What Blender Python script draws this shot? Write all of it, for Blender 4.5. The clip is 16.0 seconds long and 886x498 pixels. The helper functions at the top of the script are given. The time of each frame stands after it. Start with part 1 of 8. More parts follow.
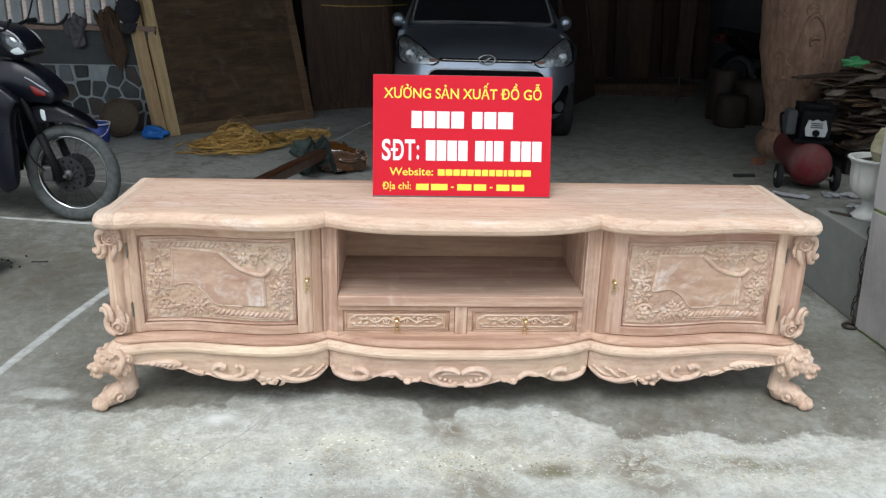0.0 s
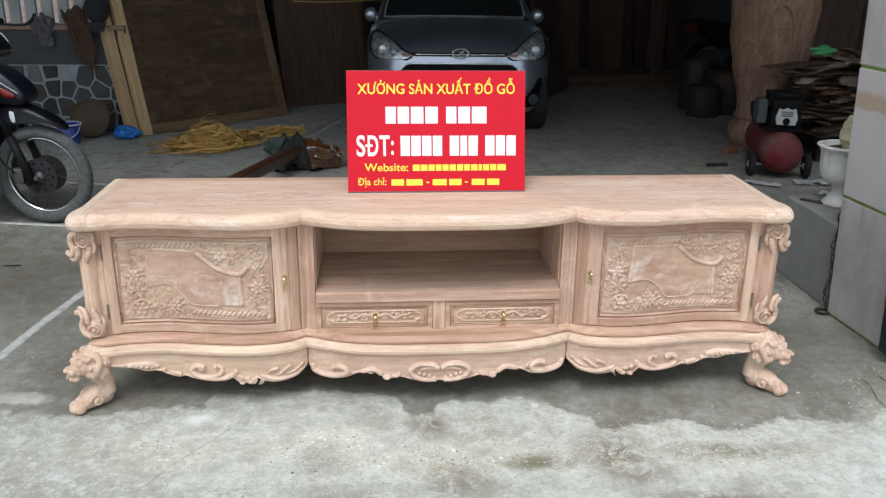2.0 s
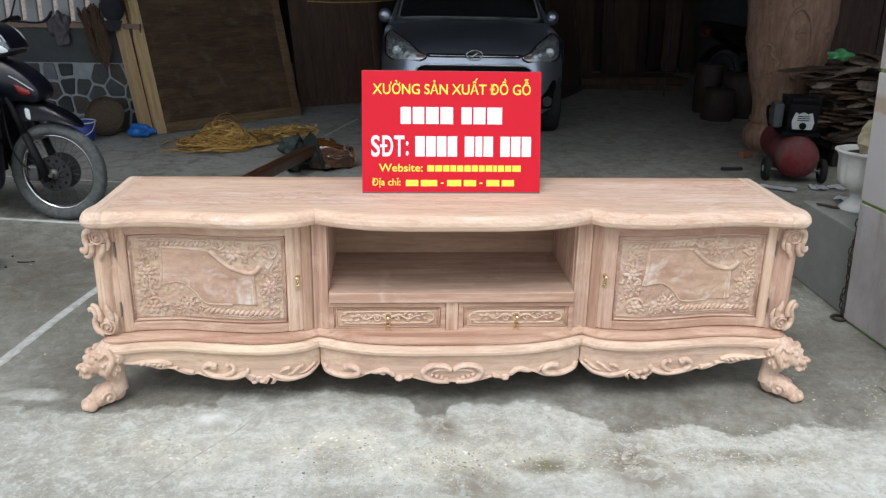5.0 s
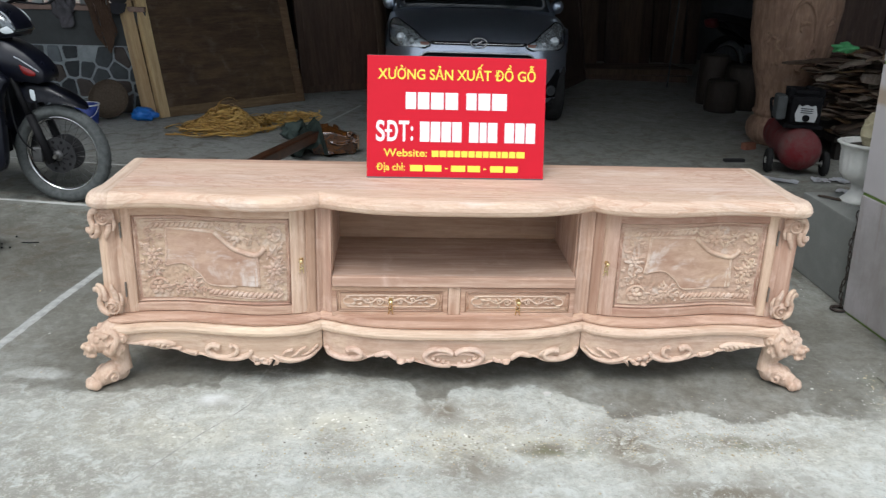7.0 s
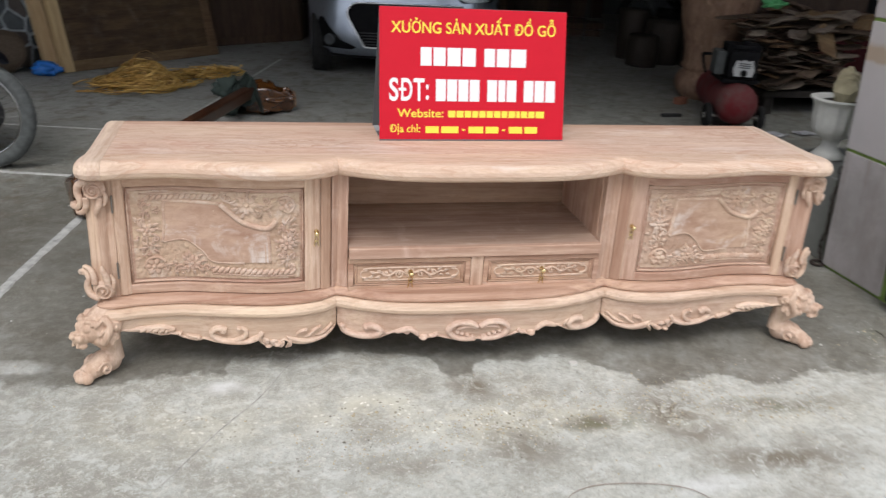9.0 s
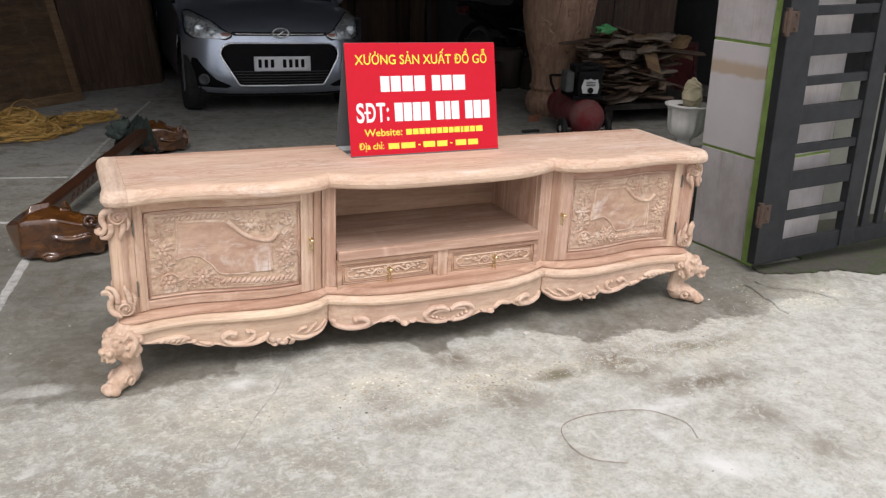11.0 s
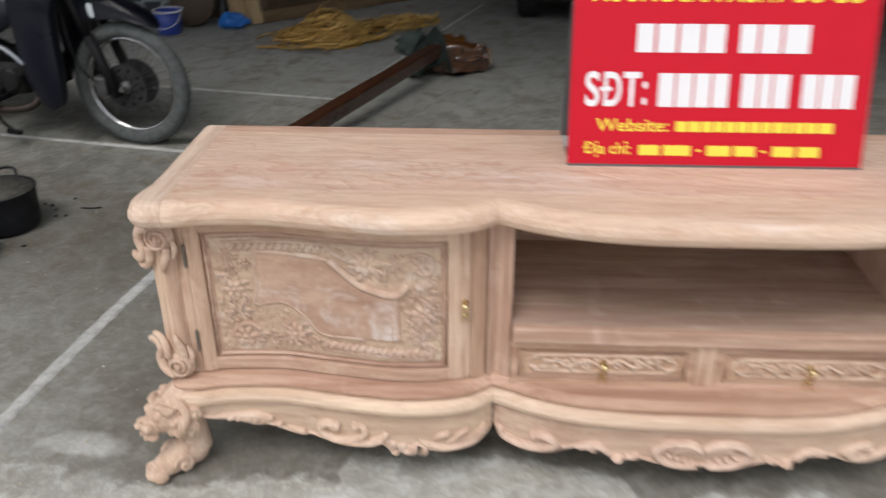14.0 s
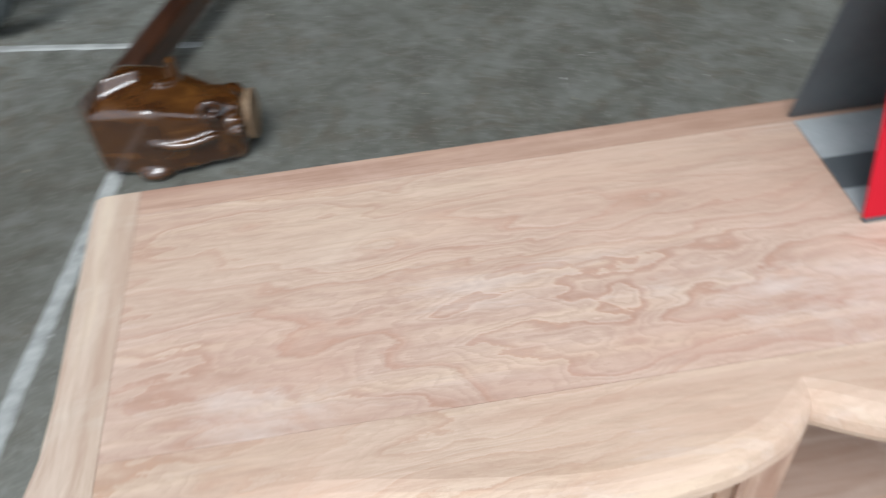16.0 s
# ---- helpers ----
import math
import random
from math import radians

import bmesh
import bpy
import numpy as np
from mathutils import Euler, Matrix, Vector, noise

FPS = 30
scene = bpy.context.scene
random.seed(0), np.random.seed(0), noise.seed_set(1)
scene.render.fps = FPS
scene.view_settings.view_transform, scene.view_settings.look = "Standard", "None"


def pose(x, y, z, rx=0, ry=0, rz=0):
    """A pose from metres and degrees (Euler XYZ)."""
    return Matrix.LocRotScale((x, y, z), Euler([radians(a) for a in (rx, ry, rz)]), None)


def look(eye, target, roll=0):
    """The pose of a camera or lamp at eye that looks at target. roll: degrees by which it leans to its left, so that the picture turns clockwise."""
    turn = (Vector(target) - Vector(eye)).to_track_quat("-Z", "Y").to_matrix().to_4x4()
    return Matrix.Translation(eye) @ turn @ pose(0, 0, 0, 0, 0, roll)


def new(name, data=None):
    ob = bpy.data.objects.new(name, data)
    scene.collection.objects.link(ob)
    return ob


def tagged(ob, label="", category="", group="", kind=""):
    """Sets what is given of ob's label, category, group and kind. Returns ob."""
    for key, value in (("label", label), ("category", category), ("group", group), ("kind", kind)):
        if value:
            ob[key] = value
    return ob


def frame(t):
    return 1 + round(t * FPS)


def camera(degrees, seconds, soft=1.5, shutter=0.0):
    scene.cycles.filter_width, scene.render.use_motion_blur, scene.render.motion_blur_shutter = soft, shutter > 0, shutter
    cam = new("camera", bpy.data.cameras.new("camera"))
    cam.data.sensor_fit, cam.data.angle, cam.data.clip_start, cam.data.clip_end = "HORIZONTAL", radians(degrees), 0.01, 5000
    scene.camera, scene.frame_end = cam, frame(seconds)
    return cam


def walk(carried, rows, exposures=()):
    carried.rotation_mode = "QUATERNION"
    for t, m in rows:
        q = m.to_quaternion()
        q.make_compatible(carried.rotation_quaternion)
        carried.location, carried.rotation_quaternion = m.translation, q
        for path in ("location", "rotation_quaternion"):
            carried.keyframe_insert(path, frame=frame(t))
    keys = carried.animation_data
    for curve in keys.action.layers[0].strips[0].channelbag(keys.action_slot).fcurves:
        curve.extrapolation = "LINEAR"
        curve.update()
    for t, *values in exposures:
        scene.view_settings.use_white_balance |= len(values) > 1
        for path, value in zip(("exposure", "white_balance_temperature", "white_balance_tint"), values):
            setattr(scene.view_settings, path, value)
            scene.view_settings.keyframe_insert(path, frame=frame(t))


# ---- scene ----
cam = camera(55.7, 16.0, soft=1.3, shutter=0.7)
PATH = [
    (0, (-0.184, -2.626, 1.46), (-0.09, -0.735, 0.816), 1.4),
    (0.5, (-0.18, -2.621, 1.458), (-0.089, -0.73, 0.813), 0.7),
    (1, (-0.179, -2.613, 1.456), (-0.084, -0.724, 0.807), 0.5),
    (1.5, (-0.181, -2.624, 1.464), (-0.068, -0.736, 0.813), 0.4),
    (2, (-0.181, -2.632, 1.464), (-0.034, -0.748, 0.808), 0.7),
    (2.5, (-0.183, -2.636, 1.462), (-0.031, -0.752, 0.808), 0.8),
    (3, (-0.186, -2.638, 1.464), (-0.041, -0.748, 0.824), 0.9),
    (5.5, (-0.193, -2.616, 1.457), (-0.075, -0.733, 0.792), 1.2),
    (6, (-0.195, -2.62, 1.456), (-0.064, -0.744, 0.775), 1.8),
    (6.5, (-0.19, -2.637, 1.449), (-0.052, -0.761, 0.771), 1.7),
    (7, (-0.201, -2.64, 1.45), (-0.08, -0.761, 0.773), 1.9),
    (7.5, (-0.308, -2.626, 1.45), (-0.203, -0.75, 0.767), 2.2),
    (8, (-0.427, -2.535, 1.424), (-0.319, -0.692, 0.655), 2.2),
    (8.5, (-0.457, -2.364, 1.42), (-0.24, -0.548, 0.61), 3.3),
    (9, (-0.645, -2.405, 1.409), (-0.242, -0.601, 0.644), 3.6),
    (9.2, (-0.714, -2.439, 1.459), (-0.242, -0.651, 0.698), 3.7),
    (11.3, (-1.282, -2.723, 1.417), (-0.479, -1.017, 0.749), 2.5),
    (11.5, (-1.247, -2.706, 1.395), (-0.459, -0.995, 0.722), 2.1),
    (12, (-0.986, -2.642, 1.397), (-0.332, -0.892, 0.682), 1.6),
    (12.5, (-0.78, -2.5, 1.386), (-0.264, -0.725, 0.621), 1.8),
    (13, (-0.677, -2.223, 1.361), (-0.261, -0.439, 0.558), 1.9),
    (13.5, (-0.54, -1.863, 1.312), (-0.372, -0.055, 0.472), 0.7),
    (14, (-0.469, -1.496, 1.361), (-0.566, 0.277, 0.44), -0.2),
    (14.5, (-0.676, -1.117, 1.399), (-0.913, 0.545, 0.312), -2.3),
    (15, (-0.744, -0.821, 1.38), (-1.011, 0.741, 0.16), -4.3),
    (15.5, (-0.725, -0.491, 1.361), (-0.964, 0.951, -0.005), -6.8),
    (16, (-0.801, -0.38, 1.358), (-0.695, 1.002, -0.084), -5.3),
]
EXPOSURES = [(0.0, 0.52, 6010, 7), (1.7, 0.51, 6020, 7), (2.5, 0.52, 6160, 11), (7.0, 0.52, 6030, 8.5), (8.5, 0.37, 6310, 14), (9.0, 0.37, 6330, 13), (11.5, 0.46, 6640, 17), (12.5, 0.36, 6680, 18), (13.0, 0.33, 6570, 17), (13.5, 0.29, 6340, 13), (14.0, 0.26, 6410, 13), (14.5, 0.24, 6860, 10), (15.0, 0.32, 5890, 4), (15.5, 0.42, 5790, 5), (16.0, 0.46, 5810, 6)]
walk(cam, [(t, look(eye, target, roll)) for t, eye, target, roll in PATH], EXPOSURES)

# ---- light: a bright overcast sky over the yard ----
world = bpy.data.worlds.new("overcast_sky")
scene.world = world
world.use_nodes = True
wn, wl = world.node_tree.nodes, world.node_tree.links
sky = wn.new("ShaderNodeTexSky")
sky.sky_type, sky.sun_disc = "NISHITA", False
sky.sun_elevation, sky.sun_rotation = radians(58), radians(200)
sky.air_density, sky.dust_density, sky.ozone_density = 1.0, 6.0, 1.0
haze = wn.new("ShaderNodeMix")
haze.data_type = "RGBA"
haze.inputs[0].default_value = 0.75
haze.inputs[7].default_value = (9.0, 9.3, 9.6, 1)
wl.new(sky.outputs[0], haze.inputs[6])
wl.new(haze.outputs[2], wn["Background"].inputs[0])
wn["Background"].inputs[1].default_value = 0.108

sun_data = bpy.data.lights.new("sun", "SUN")
sun_data.energy, sun_data.angle, sun_data.color = 1.3, radians(24), (1.0, 0.98, 0.95)
sun = new("sun", sun_data)
sun.matrix_world = look((-2, -5.5, 9), (0, 0, 0))

# ---- helpers of this scene ----
def part(name, bm, material, parent=None, label="", smooth=False):
    """Links a bmesh as one mesh object, under parent if there is one."""
    me = bpy.data.meshes.new(name)
    bm.normal_update()
    if smooth:
        for f in bm.faces:
            f.smooth = True
    bm.to_mesh(me)
    bm.free()
    if material:
        me.materials.append(material)
    ob = new(name, me)
    ob.parent = parent
    if label:
        ob["label"] = label
    return ob


def shared(name, ob, m, parent):
    """A further object on the mesh of ob, at the pose m."""
    o = new(name, ob.data)
    o.parent = parent
    o.matrix_basis = m
    return o


def thing(name, m, label, category, group="", kind=""):
    e = new(name)
    e.matrix_basis = m
    e.empty_display_size = 0.05
    return tagged(e, label, category, group, kind)


def bm_new():
    return bmesh.new()


def box(bm, x0, x1, y0, y1, z0, z1, bevel=0.0, m=None, segments=2):
    made = bmesh.ops.create_cube(bm, size=1.0)["verts"]
    for v in made:
        v.co = Vector(((x0 + x1) / 2 + v.co.x * (x1 - x0), (y0 + y1) / 2 + v.co.y * (y1 - y0), (z0 + z1) / 2 + v.co.z * (z1 - z0)))
    if bevel:
        edges = {e for v in made for e in v.link_edges}
        out = bmesh.ops.bevel(bm, geom=list(edges), offset=bevel, segments=segments, affect="EDGES", profile=0.6)
        made = list({v for f in out["faces"] for v in f.verts} | {v for v in made if v.is_valid})
    if m is not None:
        bmesh.ops.transform(bm, matrix=m, verts=made)
    return made


def lathe(bm, profile, steps=32, m=None, wobble=None):
    """Turns (r, z) round the z axis."""
    rings = []
    for r, z in profile:
        ring = []
        for i in range(steps):
            a = 2 * math.pi * i / steps
            k = wobble(a, z) if wobble else 1.0
            ring.append(bm.verts.new((r * k * math.cos(a), r * k * math.sin(a), z)))
        rings.append(ring)
    for a, b in zip(rings, rings[1:]):
        for i in range(steps):
            j = (i + 1) % steps
            bm.faces.new((a[i], a[j], b[j], b[i]))
    if profile[0][0] > 1e-4:
        bm.faces.new(rings[0][::-1])
    if profile[-1][0] > 1e-4:
        bm.faces.new(rings[-1])
    verts = [v for ring in rings for v in ring]
    if m is not None:
        bmesh.ops.transform(bm, matrix=m, verts=verts)
    return verts


def tube(bm, path, radius, sides=8, caps=True, flat=1.0):
    """A round bar along points; radius is a number or one for each point."""
    pts = [Vector(p) for p in path]
    rs = radius if isinstance(radius, (list, tuple)) else [radius] * len(pts)
    up, rings = None, []
    for i, p in enumerate(pts):
        d = (pts[min(i + 1, len(pts) - 1)] - pts[max(i - 1, 0)]).normalized()
        if up is None:
            up = d.orthogonal().normalized()
        up = (up - d * up.dot(d)).normalized()
        side = d.cross(up)
        rings.append([bm.verts.new(p + (up * math.cos(a) * flat + side * math.sin(a)) * rs[i])
                      for a in (2 * math.pi * k / sides for k in range(sides))])
    for a, b in zip(rings, rings[1:]):
        for i in range(sides):
            j = (i + 1) % sides
            bm.faces.new((a[i], a[j], b[j], b[i]))
    if caps:
        bm.faces.new(rings[0][::-1])
        bm.faces.new(rings[-1])
    return [v for r in rings for v in r]


def ball(bm, centre, size, m=None, seg=12, rings=8):
    made = bmesh.ops.create_uvsphere(bm, u_segments=seg, v_segments=rings, radius=1.0)["verts"]
    for v in made:
        v.co = Vector((v.co.x * size[0], v.co.y * size[1], v.co.z * size[2]))
    if m is not None:
        bmesh.ops.transform(bm, matrix=m, verts=made)
    bmesh.ops.translate(bm, vec=Vector(centre), verts=made)
    return made


def prism(bm, outline, z0, z1, m=None):
    """A slab from a 2D outline."""
    a = [bm.verts.new((x, y, z0)) for x, y in outline]
    b = [bm.verts.new((x, y, z1)) for x, y in outline]
    n = len(a)
    bm.faces.new(a[::-1])
    bm.faces.new(b)
    for i in range(n):
        j = (i + 1) % n
        bm.faces.new((a[i], a[j], b[j], b[i]))
    if m is not None:
        bmesh.ops.transform(bm, matrix=m, verts=a + b)
    return a + b


def smooth_line(points, x):
    """A smooth curve through (x, y) points that never overshoots."""
    xs, ys = [p[0] for p in points], [p[1] for p in points]
    if x <= xs[0]:
        return ys[0]
    if x >= xs[-1]:
        return ys[-1]
    n = len(xs)
    d = [(ys[i + 1] - ys[i]) / (xs[i + 1] - xs[i]) for i in range(n - 1)]
    t = [d[0]] + [0 if d[i - 1] * d[i] <= 0 else 2 * d[i - 1] * d[i] / (d[i - 1] + d[i]) for i in range(1, n - 1)] + [d[-1]]
    i = max(k for k in range(n - 1) if xs[k] <= x)
    h = xs[i + 1] - xs[i]
    s = (x - xs[i]) / h
    return ((1 + 2 * s) * (1 - s) ** 2 * ys[i] + s * (1 - s) ** 2 * h * t[i] + s * s * (3 - 2 * s) * ys[i + 1] + s * s * (s - 1) * h * t[i + 1])


def spline(points, n=8):
    """More points, smoothly, through the given ones (any dimension)."""
    p = [Vector(q) for q in points]
    out = []
    for i in range(len(p) - 1):
        a, b, c, d = p[max(i - 1, 0)], p[i], p[i + 1], p[min(i + 2, len(p) - 1)]
        for k in range(n):
            t = k / n
            out.append(0.5 * ((2 * b) + (c - a) * t + (2 * a - 5 * b + 4 * c - d) * t * t + (3 * b - a - 3 * c + d) * t ** 3))
    out.append(p[-1])
    return out


def remeshed(ob, voxel, smooth_steps=2):
    """Fuses a carved form of overlapping lumps into one skin."""
    r = ob.modifiers.new("fuse", "REMESH")
    r.mode, r.voxel_size, r.use_smooth_shade = "VOXEL", voxel, True
    if smooth_steps:
        s = ob.modifiers.new("ease", "SMOOTH")
        s.factor, s.iterations = 0.5, smooth_steps
    dg = bpy.context.evaluated_depsgraph_get()
    me = bpy.data.meshes.new_from_object(ob.evaluated_get(dg))
    ob.modifiers.clear()
    ob.data = me
    return ob

# ---- materials ----
class Nodes:
    """A short way to write node materials."""

    def __init__(self, name):
        self.mat = bpy.data.materials.new(name)
        self.mat.use_nodes = True
        self.n, self.l = self.mat.node_tree.nodes, self.mat.node_tree.links
        self.bsdf = self.n["Principled BSDF"]
        self.coord = self.n.new("ShaderNodeTexCoord")

    def put(self, socket, value):
        if isinstance(value, bpy.types.NodeSocket):
            self.l.new(value, socket)
        elif isinstance(value, tuple) and len(value) == 3 and len(socket.default_value) == 4:
            socket.default_value = (*value, 1)
        elif isinstance(value, (int, float)) and socket.type == "RGBA":
            socket.default_value = (value, value, value, 1)
        else:
            socket.default_value = value

    def space(self, kind="Object", scale=(1, 1, 1), turn=(0, 0, 0), jitter=0.0):
        m = self.n.new("ShaderNodeMapping")
        m.inputs["Scale"].default_value = scale
        m.inputs["Rotation"].default_value = [radians(a) for a in turn]
        self.l.new(self.coord.outputs[kind], m.inputs["Vector"])
        if jitter:
            info = self.n.new("ShaderNodeObjectInfo")
            mul = self.n.new("ShaderNodeVectorMath")
            mul.operation = "MULTIPLY"
            mul.inputs[1].default_value = (jitter, jitter * 0.7, jitter * 1.3)
            self.l.new(info.outputs["Random"], mul.inputs[0])
            self.l.new(mul.outputs[0], m.inputs["Location"])
        return m.outputs[0]

    def noise(self, vec, scale, detail=4.0, rough=0.55, warp=0.0):
        t = self.n.new("ShaderNodeTexNoise")
        t.inputs["Scale"].default_value, t.inputs["Detail"].default_value = scale, detail
        t.inputs["Roughness"].default_value, t.inputs["Distortion"].default_value = rough, warp
        self.l.new(vec, t.inputs["Vector"])
        return t.outputs["Fac"]

    def cells(self, vec, scale, feature="F1"):
        t = self.n.new("ShaderNodeTexVoronoi")
        t.feature = feature
        t.inputs["Scale"].default_value = scale
        self.l.new(vec, t.inputs["Vector"])
        return t

    def ramp(self, fac, *stops):
        r = self.n.new("ShaderNodeValToRGB")
        while len(r.color_ramp.elements) < len(stops):
            r.color_ramp.elements.new(0.5)
        for e, (p, c) in zip(r.color_ramp.elements, stops):
            e.position = p
            e.color = (*c, 1) if isinstance(c, tuple) else (c, c, c, 1)
        self.l.new(fac, r.inputs[0])
        return r.outputs[0]

    def mix(self, fac, a, b, mode="MIX"):
        m = self.n.new("ShaderNodeMix")
        m.data_type, m.blend_type = "RGBA", mode
        self.put(m.inputs[0], fac)
        self.put(m.inputs[6], a)
        self.put(m.inputs[7], b)
        return m.outputs[2]

    def math(self, op, a, b=0.0, clamp=False):
        m = self.n.new("ShaderNodeMath")
        m.operation, m.use_clamp = op, clamp
        self.put(m.inputs[0], a)
        self.put(m.inputs[1], b)
        return m.outputs[0]

    def random(self):
        return self.n.new("ShaderNodeObjectInfo").outputs["Random"]

    def island(self):
        return self.n.new("ShaderNodeNewGeometry").outputs["Random Per Island"]

    def tint(self, colour, fac, hue=0.0, value=0.15):
        """Varies a colour by a 0..1 number."""
        h = self.n.new("ShaderNodeHueSaturation")
        self.put(h.inputs["Value"], self.math("ADD", self.math("MULTIPLY", fac, 2 * value), 1 - value))
        if hue:
            self.put(h.inputs["Hue"], self.math("ADD", self.math("MULTIPLY", fac, 2 * hue), 0.5 - hue))
        self.put(h.inputs["Color"], colour)
        return h.outputs[0]

    def bump(self, height, strength=0.3, distance=0.002):
        b = self.n.new("ShaderNodeBump")
        b.inputs["Strength"].default_value, b.inputs["Distance"].default_value = strength, distance
        self.l.new(height, b.inputs["Height"])
        self.l.new(b.outputs[0], self.bsdf.inputs["Normal"])

    def done(self, colour, rough=0.6, metal=0.0, **more):
        self.put(self.bsdf.inputs["Base Color"], colour)
        self.put(self.bsdf.inputs["Roughness"], rough)
        self.put(self.bsdf.inputs["Metallic"], metal)
        for key, value in more.items():
            self.put(self.bsdf.inputs[key.replace("_", " ")], value)
        return self.mat


def raw_wood(name, along=(0.16, 1.0, 1.0), base=(0.575, 0.416, 0.317), dark=(0.41, 0.250, 0.174), dust=0.3, cathedral=False, vary=0.07, powder=None, tooled=False):
    """Bare, sanded, pinkish hardwood with streaks along the grain and dusty pale patches."""
    base, dark = (base[0], base[1] * 0.995, base[2] * 1.01), (dark[0], dark[1] * 0.995, dark[2] * 1.01)
    k = Nodes(name)
    v = k.space(scale=along, jitter=7.0)
    fine = k.noise(v, 75, 6, 0.7, 0.3)
    broad = k.noise(v, 6.5, 5, 0.62, 0.8)
    colour = k.mix(k.ramp(broad, (0.36, 0.0), (0.66, 0.5 if cathedral else 1.0)), base, dark)
    long = tuple(a * (0.35 if a < 0.5 else 1.0) for a in along)
    streak = k.noise(k.space(scale=long, jitter=5.0), 30, 5, 0.65, 0.4)
    colour = k.mix(k.ramp(streak, (0.47, 0.0), (0.66, 0.4 if cathedral else 0.9)), colour, (dark[0] * 0.84, dark[1] * 0.78, dark[2] * 0.74))
    colour = k.mix(k.ramp(streak, (0.33, 0.6), (0.47, 0.0)), colour, (min(0.8, base[0] * 1.12), min(0.8, base[1] * 1.14), min(0.8, base[2] * 1.05)))
    hue = k.noise(k.space(scale=along, jitter=3.0), 3.2, 3, 0.6, 0.6)
    colour = k.mix(k.ramp(hue, (0.46, 0.0), (0.64, 0.3)), colour, (base[0] * 0.98, base[1] * 1.02, base[2] * 0.90))
    if cathedral:
        # contour lines of a slow, stretched field, as in a flat-sawn board
        slow = k.noise(k.space(scale=(0.26, 1.0, 1.0), jitter=1.7), 3.4, 4.0, 0.55, 0.9)
        rag = k.math("MULTIPLY", k.noise(k.space(scale=(0.5, 1.0, 1.0)), 20, 6, 0.78), 0.075)
        field = k.math("ADD", slow, rag)
        saw = k.math("FRACT", k.math("MULTIPLY", field, 15.0))
        thin = k.math("FRACT", k.math("MULTIPLY", field, 52.0))
        where = k.ramp(k.noise(k.space(scale=(0.5, 1, 1), jitter=2.0), 4.0, 3, 0.6), (0.36, 0.3), (0.60, 1.0))
        colour = k.mix(k.math("MULTIPLY", k.ramp(saw, (0.0, 0.0), (0.70, 0.18), (0.95, 0.72), (1.0, 0.0)), where), colour, (dark[0] * 0.88, dark[1] * 0.71, dark[2] * 0.61))
        colour = k.mix(k.math("MULTIPLY", k.ramp(thin, (0.25, 0.0), (0.9, 0.55), (1.0, 0.0)), where), colour, tuple(c * 0.90 for c in dark))
        straight = k.noise(k.space(scale=(0.05, 1.0, 1.0), jitter=3.0), 120, 5, 0.75, 0.2)
        colour = k.mix(k.ramp(straight, (0.52, 0.0), (0.68, 0.32)), colour, tuple(c * 0.92 for c in dark))
        colour = k.mix(k.ramp(straight, (0.32, 0.3), (0.46, 0.0)), colour, tuple(min(0.8, c * 1.12) for c in base))
        pink = k.noise(k.space(scale=(0.5, 1.0, 1.0)), 3.0, 3, 0.6, 0.5)
        colour = k.mix(k.ramp(pink, (0.50, 0.0), (0.66, 0.45)), colour, (base[0] * 0.97, base[1] * 0.83, base[2] * 0.78))
    colour = k.mix(k.ramp(fine, (0.46, 0.0), (0.72, 0.45)), colour, (base[0] * 0.6, base[1] * 0.5, base[2] * 0.44))
    patch = k.noise(k.space(scale=(0.35, 1, 1) if cathedral else (1, 1, 1), jitter=4.0), 6.5, 6, 0.68, 0.8)
    colour = k.mix(k.math("MULTIPLY", k.ramp(patch, (0.54 if dust < 0.9 else 0.46, 0.0), (0.70 if dust < 0.9 else 0.60, 1.0)), dust), colour, powder or tuple(min(0.8, c * 1.1 + 0.17) for c in base))
    colour = k.tint(colour, k.random(), 0.006, vary)
    hair = k.noise(k.space(scale=tuple(a * (0.3 if a < 0.5 else 1.0) for a in along), jitter=9.0), 95, 5, 0.75, 0.25)
    colour = k.mix(k.ramp(hair, (0.535, 0.0), (0.62, 0.0 if cathedral else 0.30)), colour, (dark[0] * 0.72, dark[1] * 0.64, dark[2] * 0.58))
    colour = k.mix(k.ramp(hair, (0.36, 0.0 if cathedral else 0.22), (0.45, 0.0)), colour, tuple(min(0.8, c * 1.15) for c in base))
    pores = k.noise(k.space(scale=tuple(a * (0.5 if a < 0.5 else 1.0) for a in along)), 420, 3, 0.6)
    if tooled:
        # gouge marks of the carver
        cut = k.cells(k.space(scale=(1.0, 1.0, 0.7), turn=(0, 35, 0)), 85, "SMOOTH_F1").outputs["Distance"]
        k.bump(k.math("ADD", k.math("MULTIPLY", cut, 1.2), k.noise(k.space(), 55, 4, 0.6)), 0.75, 0.006)
    else:
        k.bump(k.math("ADD", fine, k.math("MULTIPLY", pores, 0.6)), 0.25, 0.0012)
    return k.done(colour, k.ramp(fine, (0.3, 0.62), (0.7, 0.8)), Specular_IOR_Level=0.3)


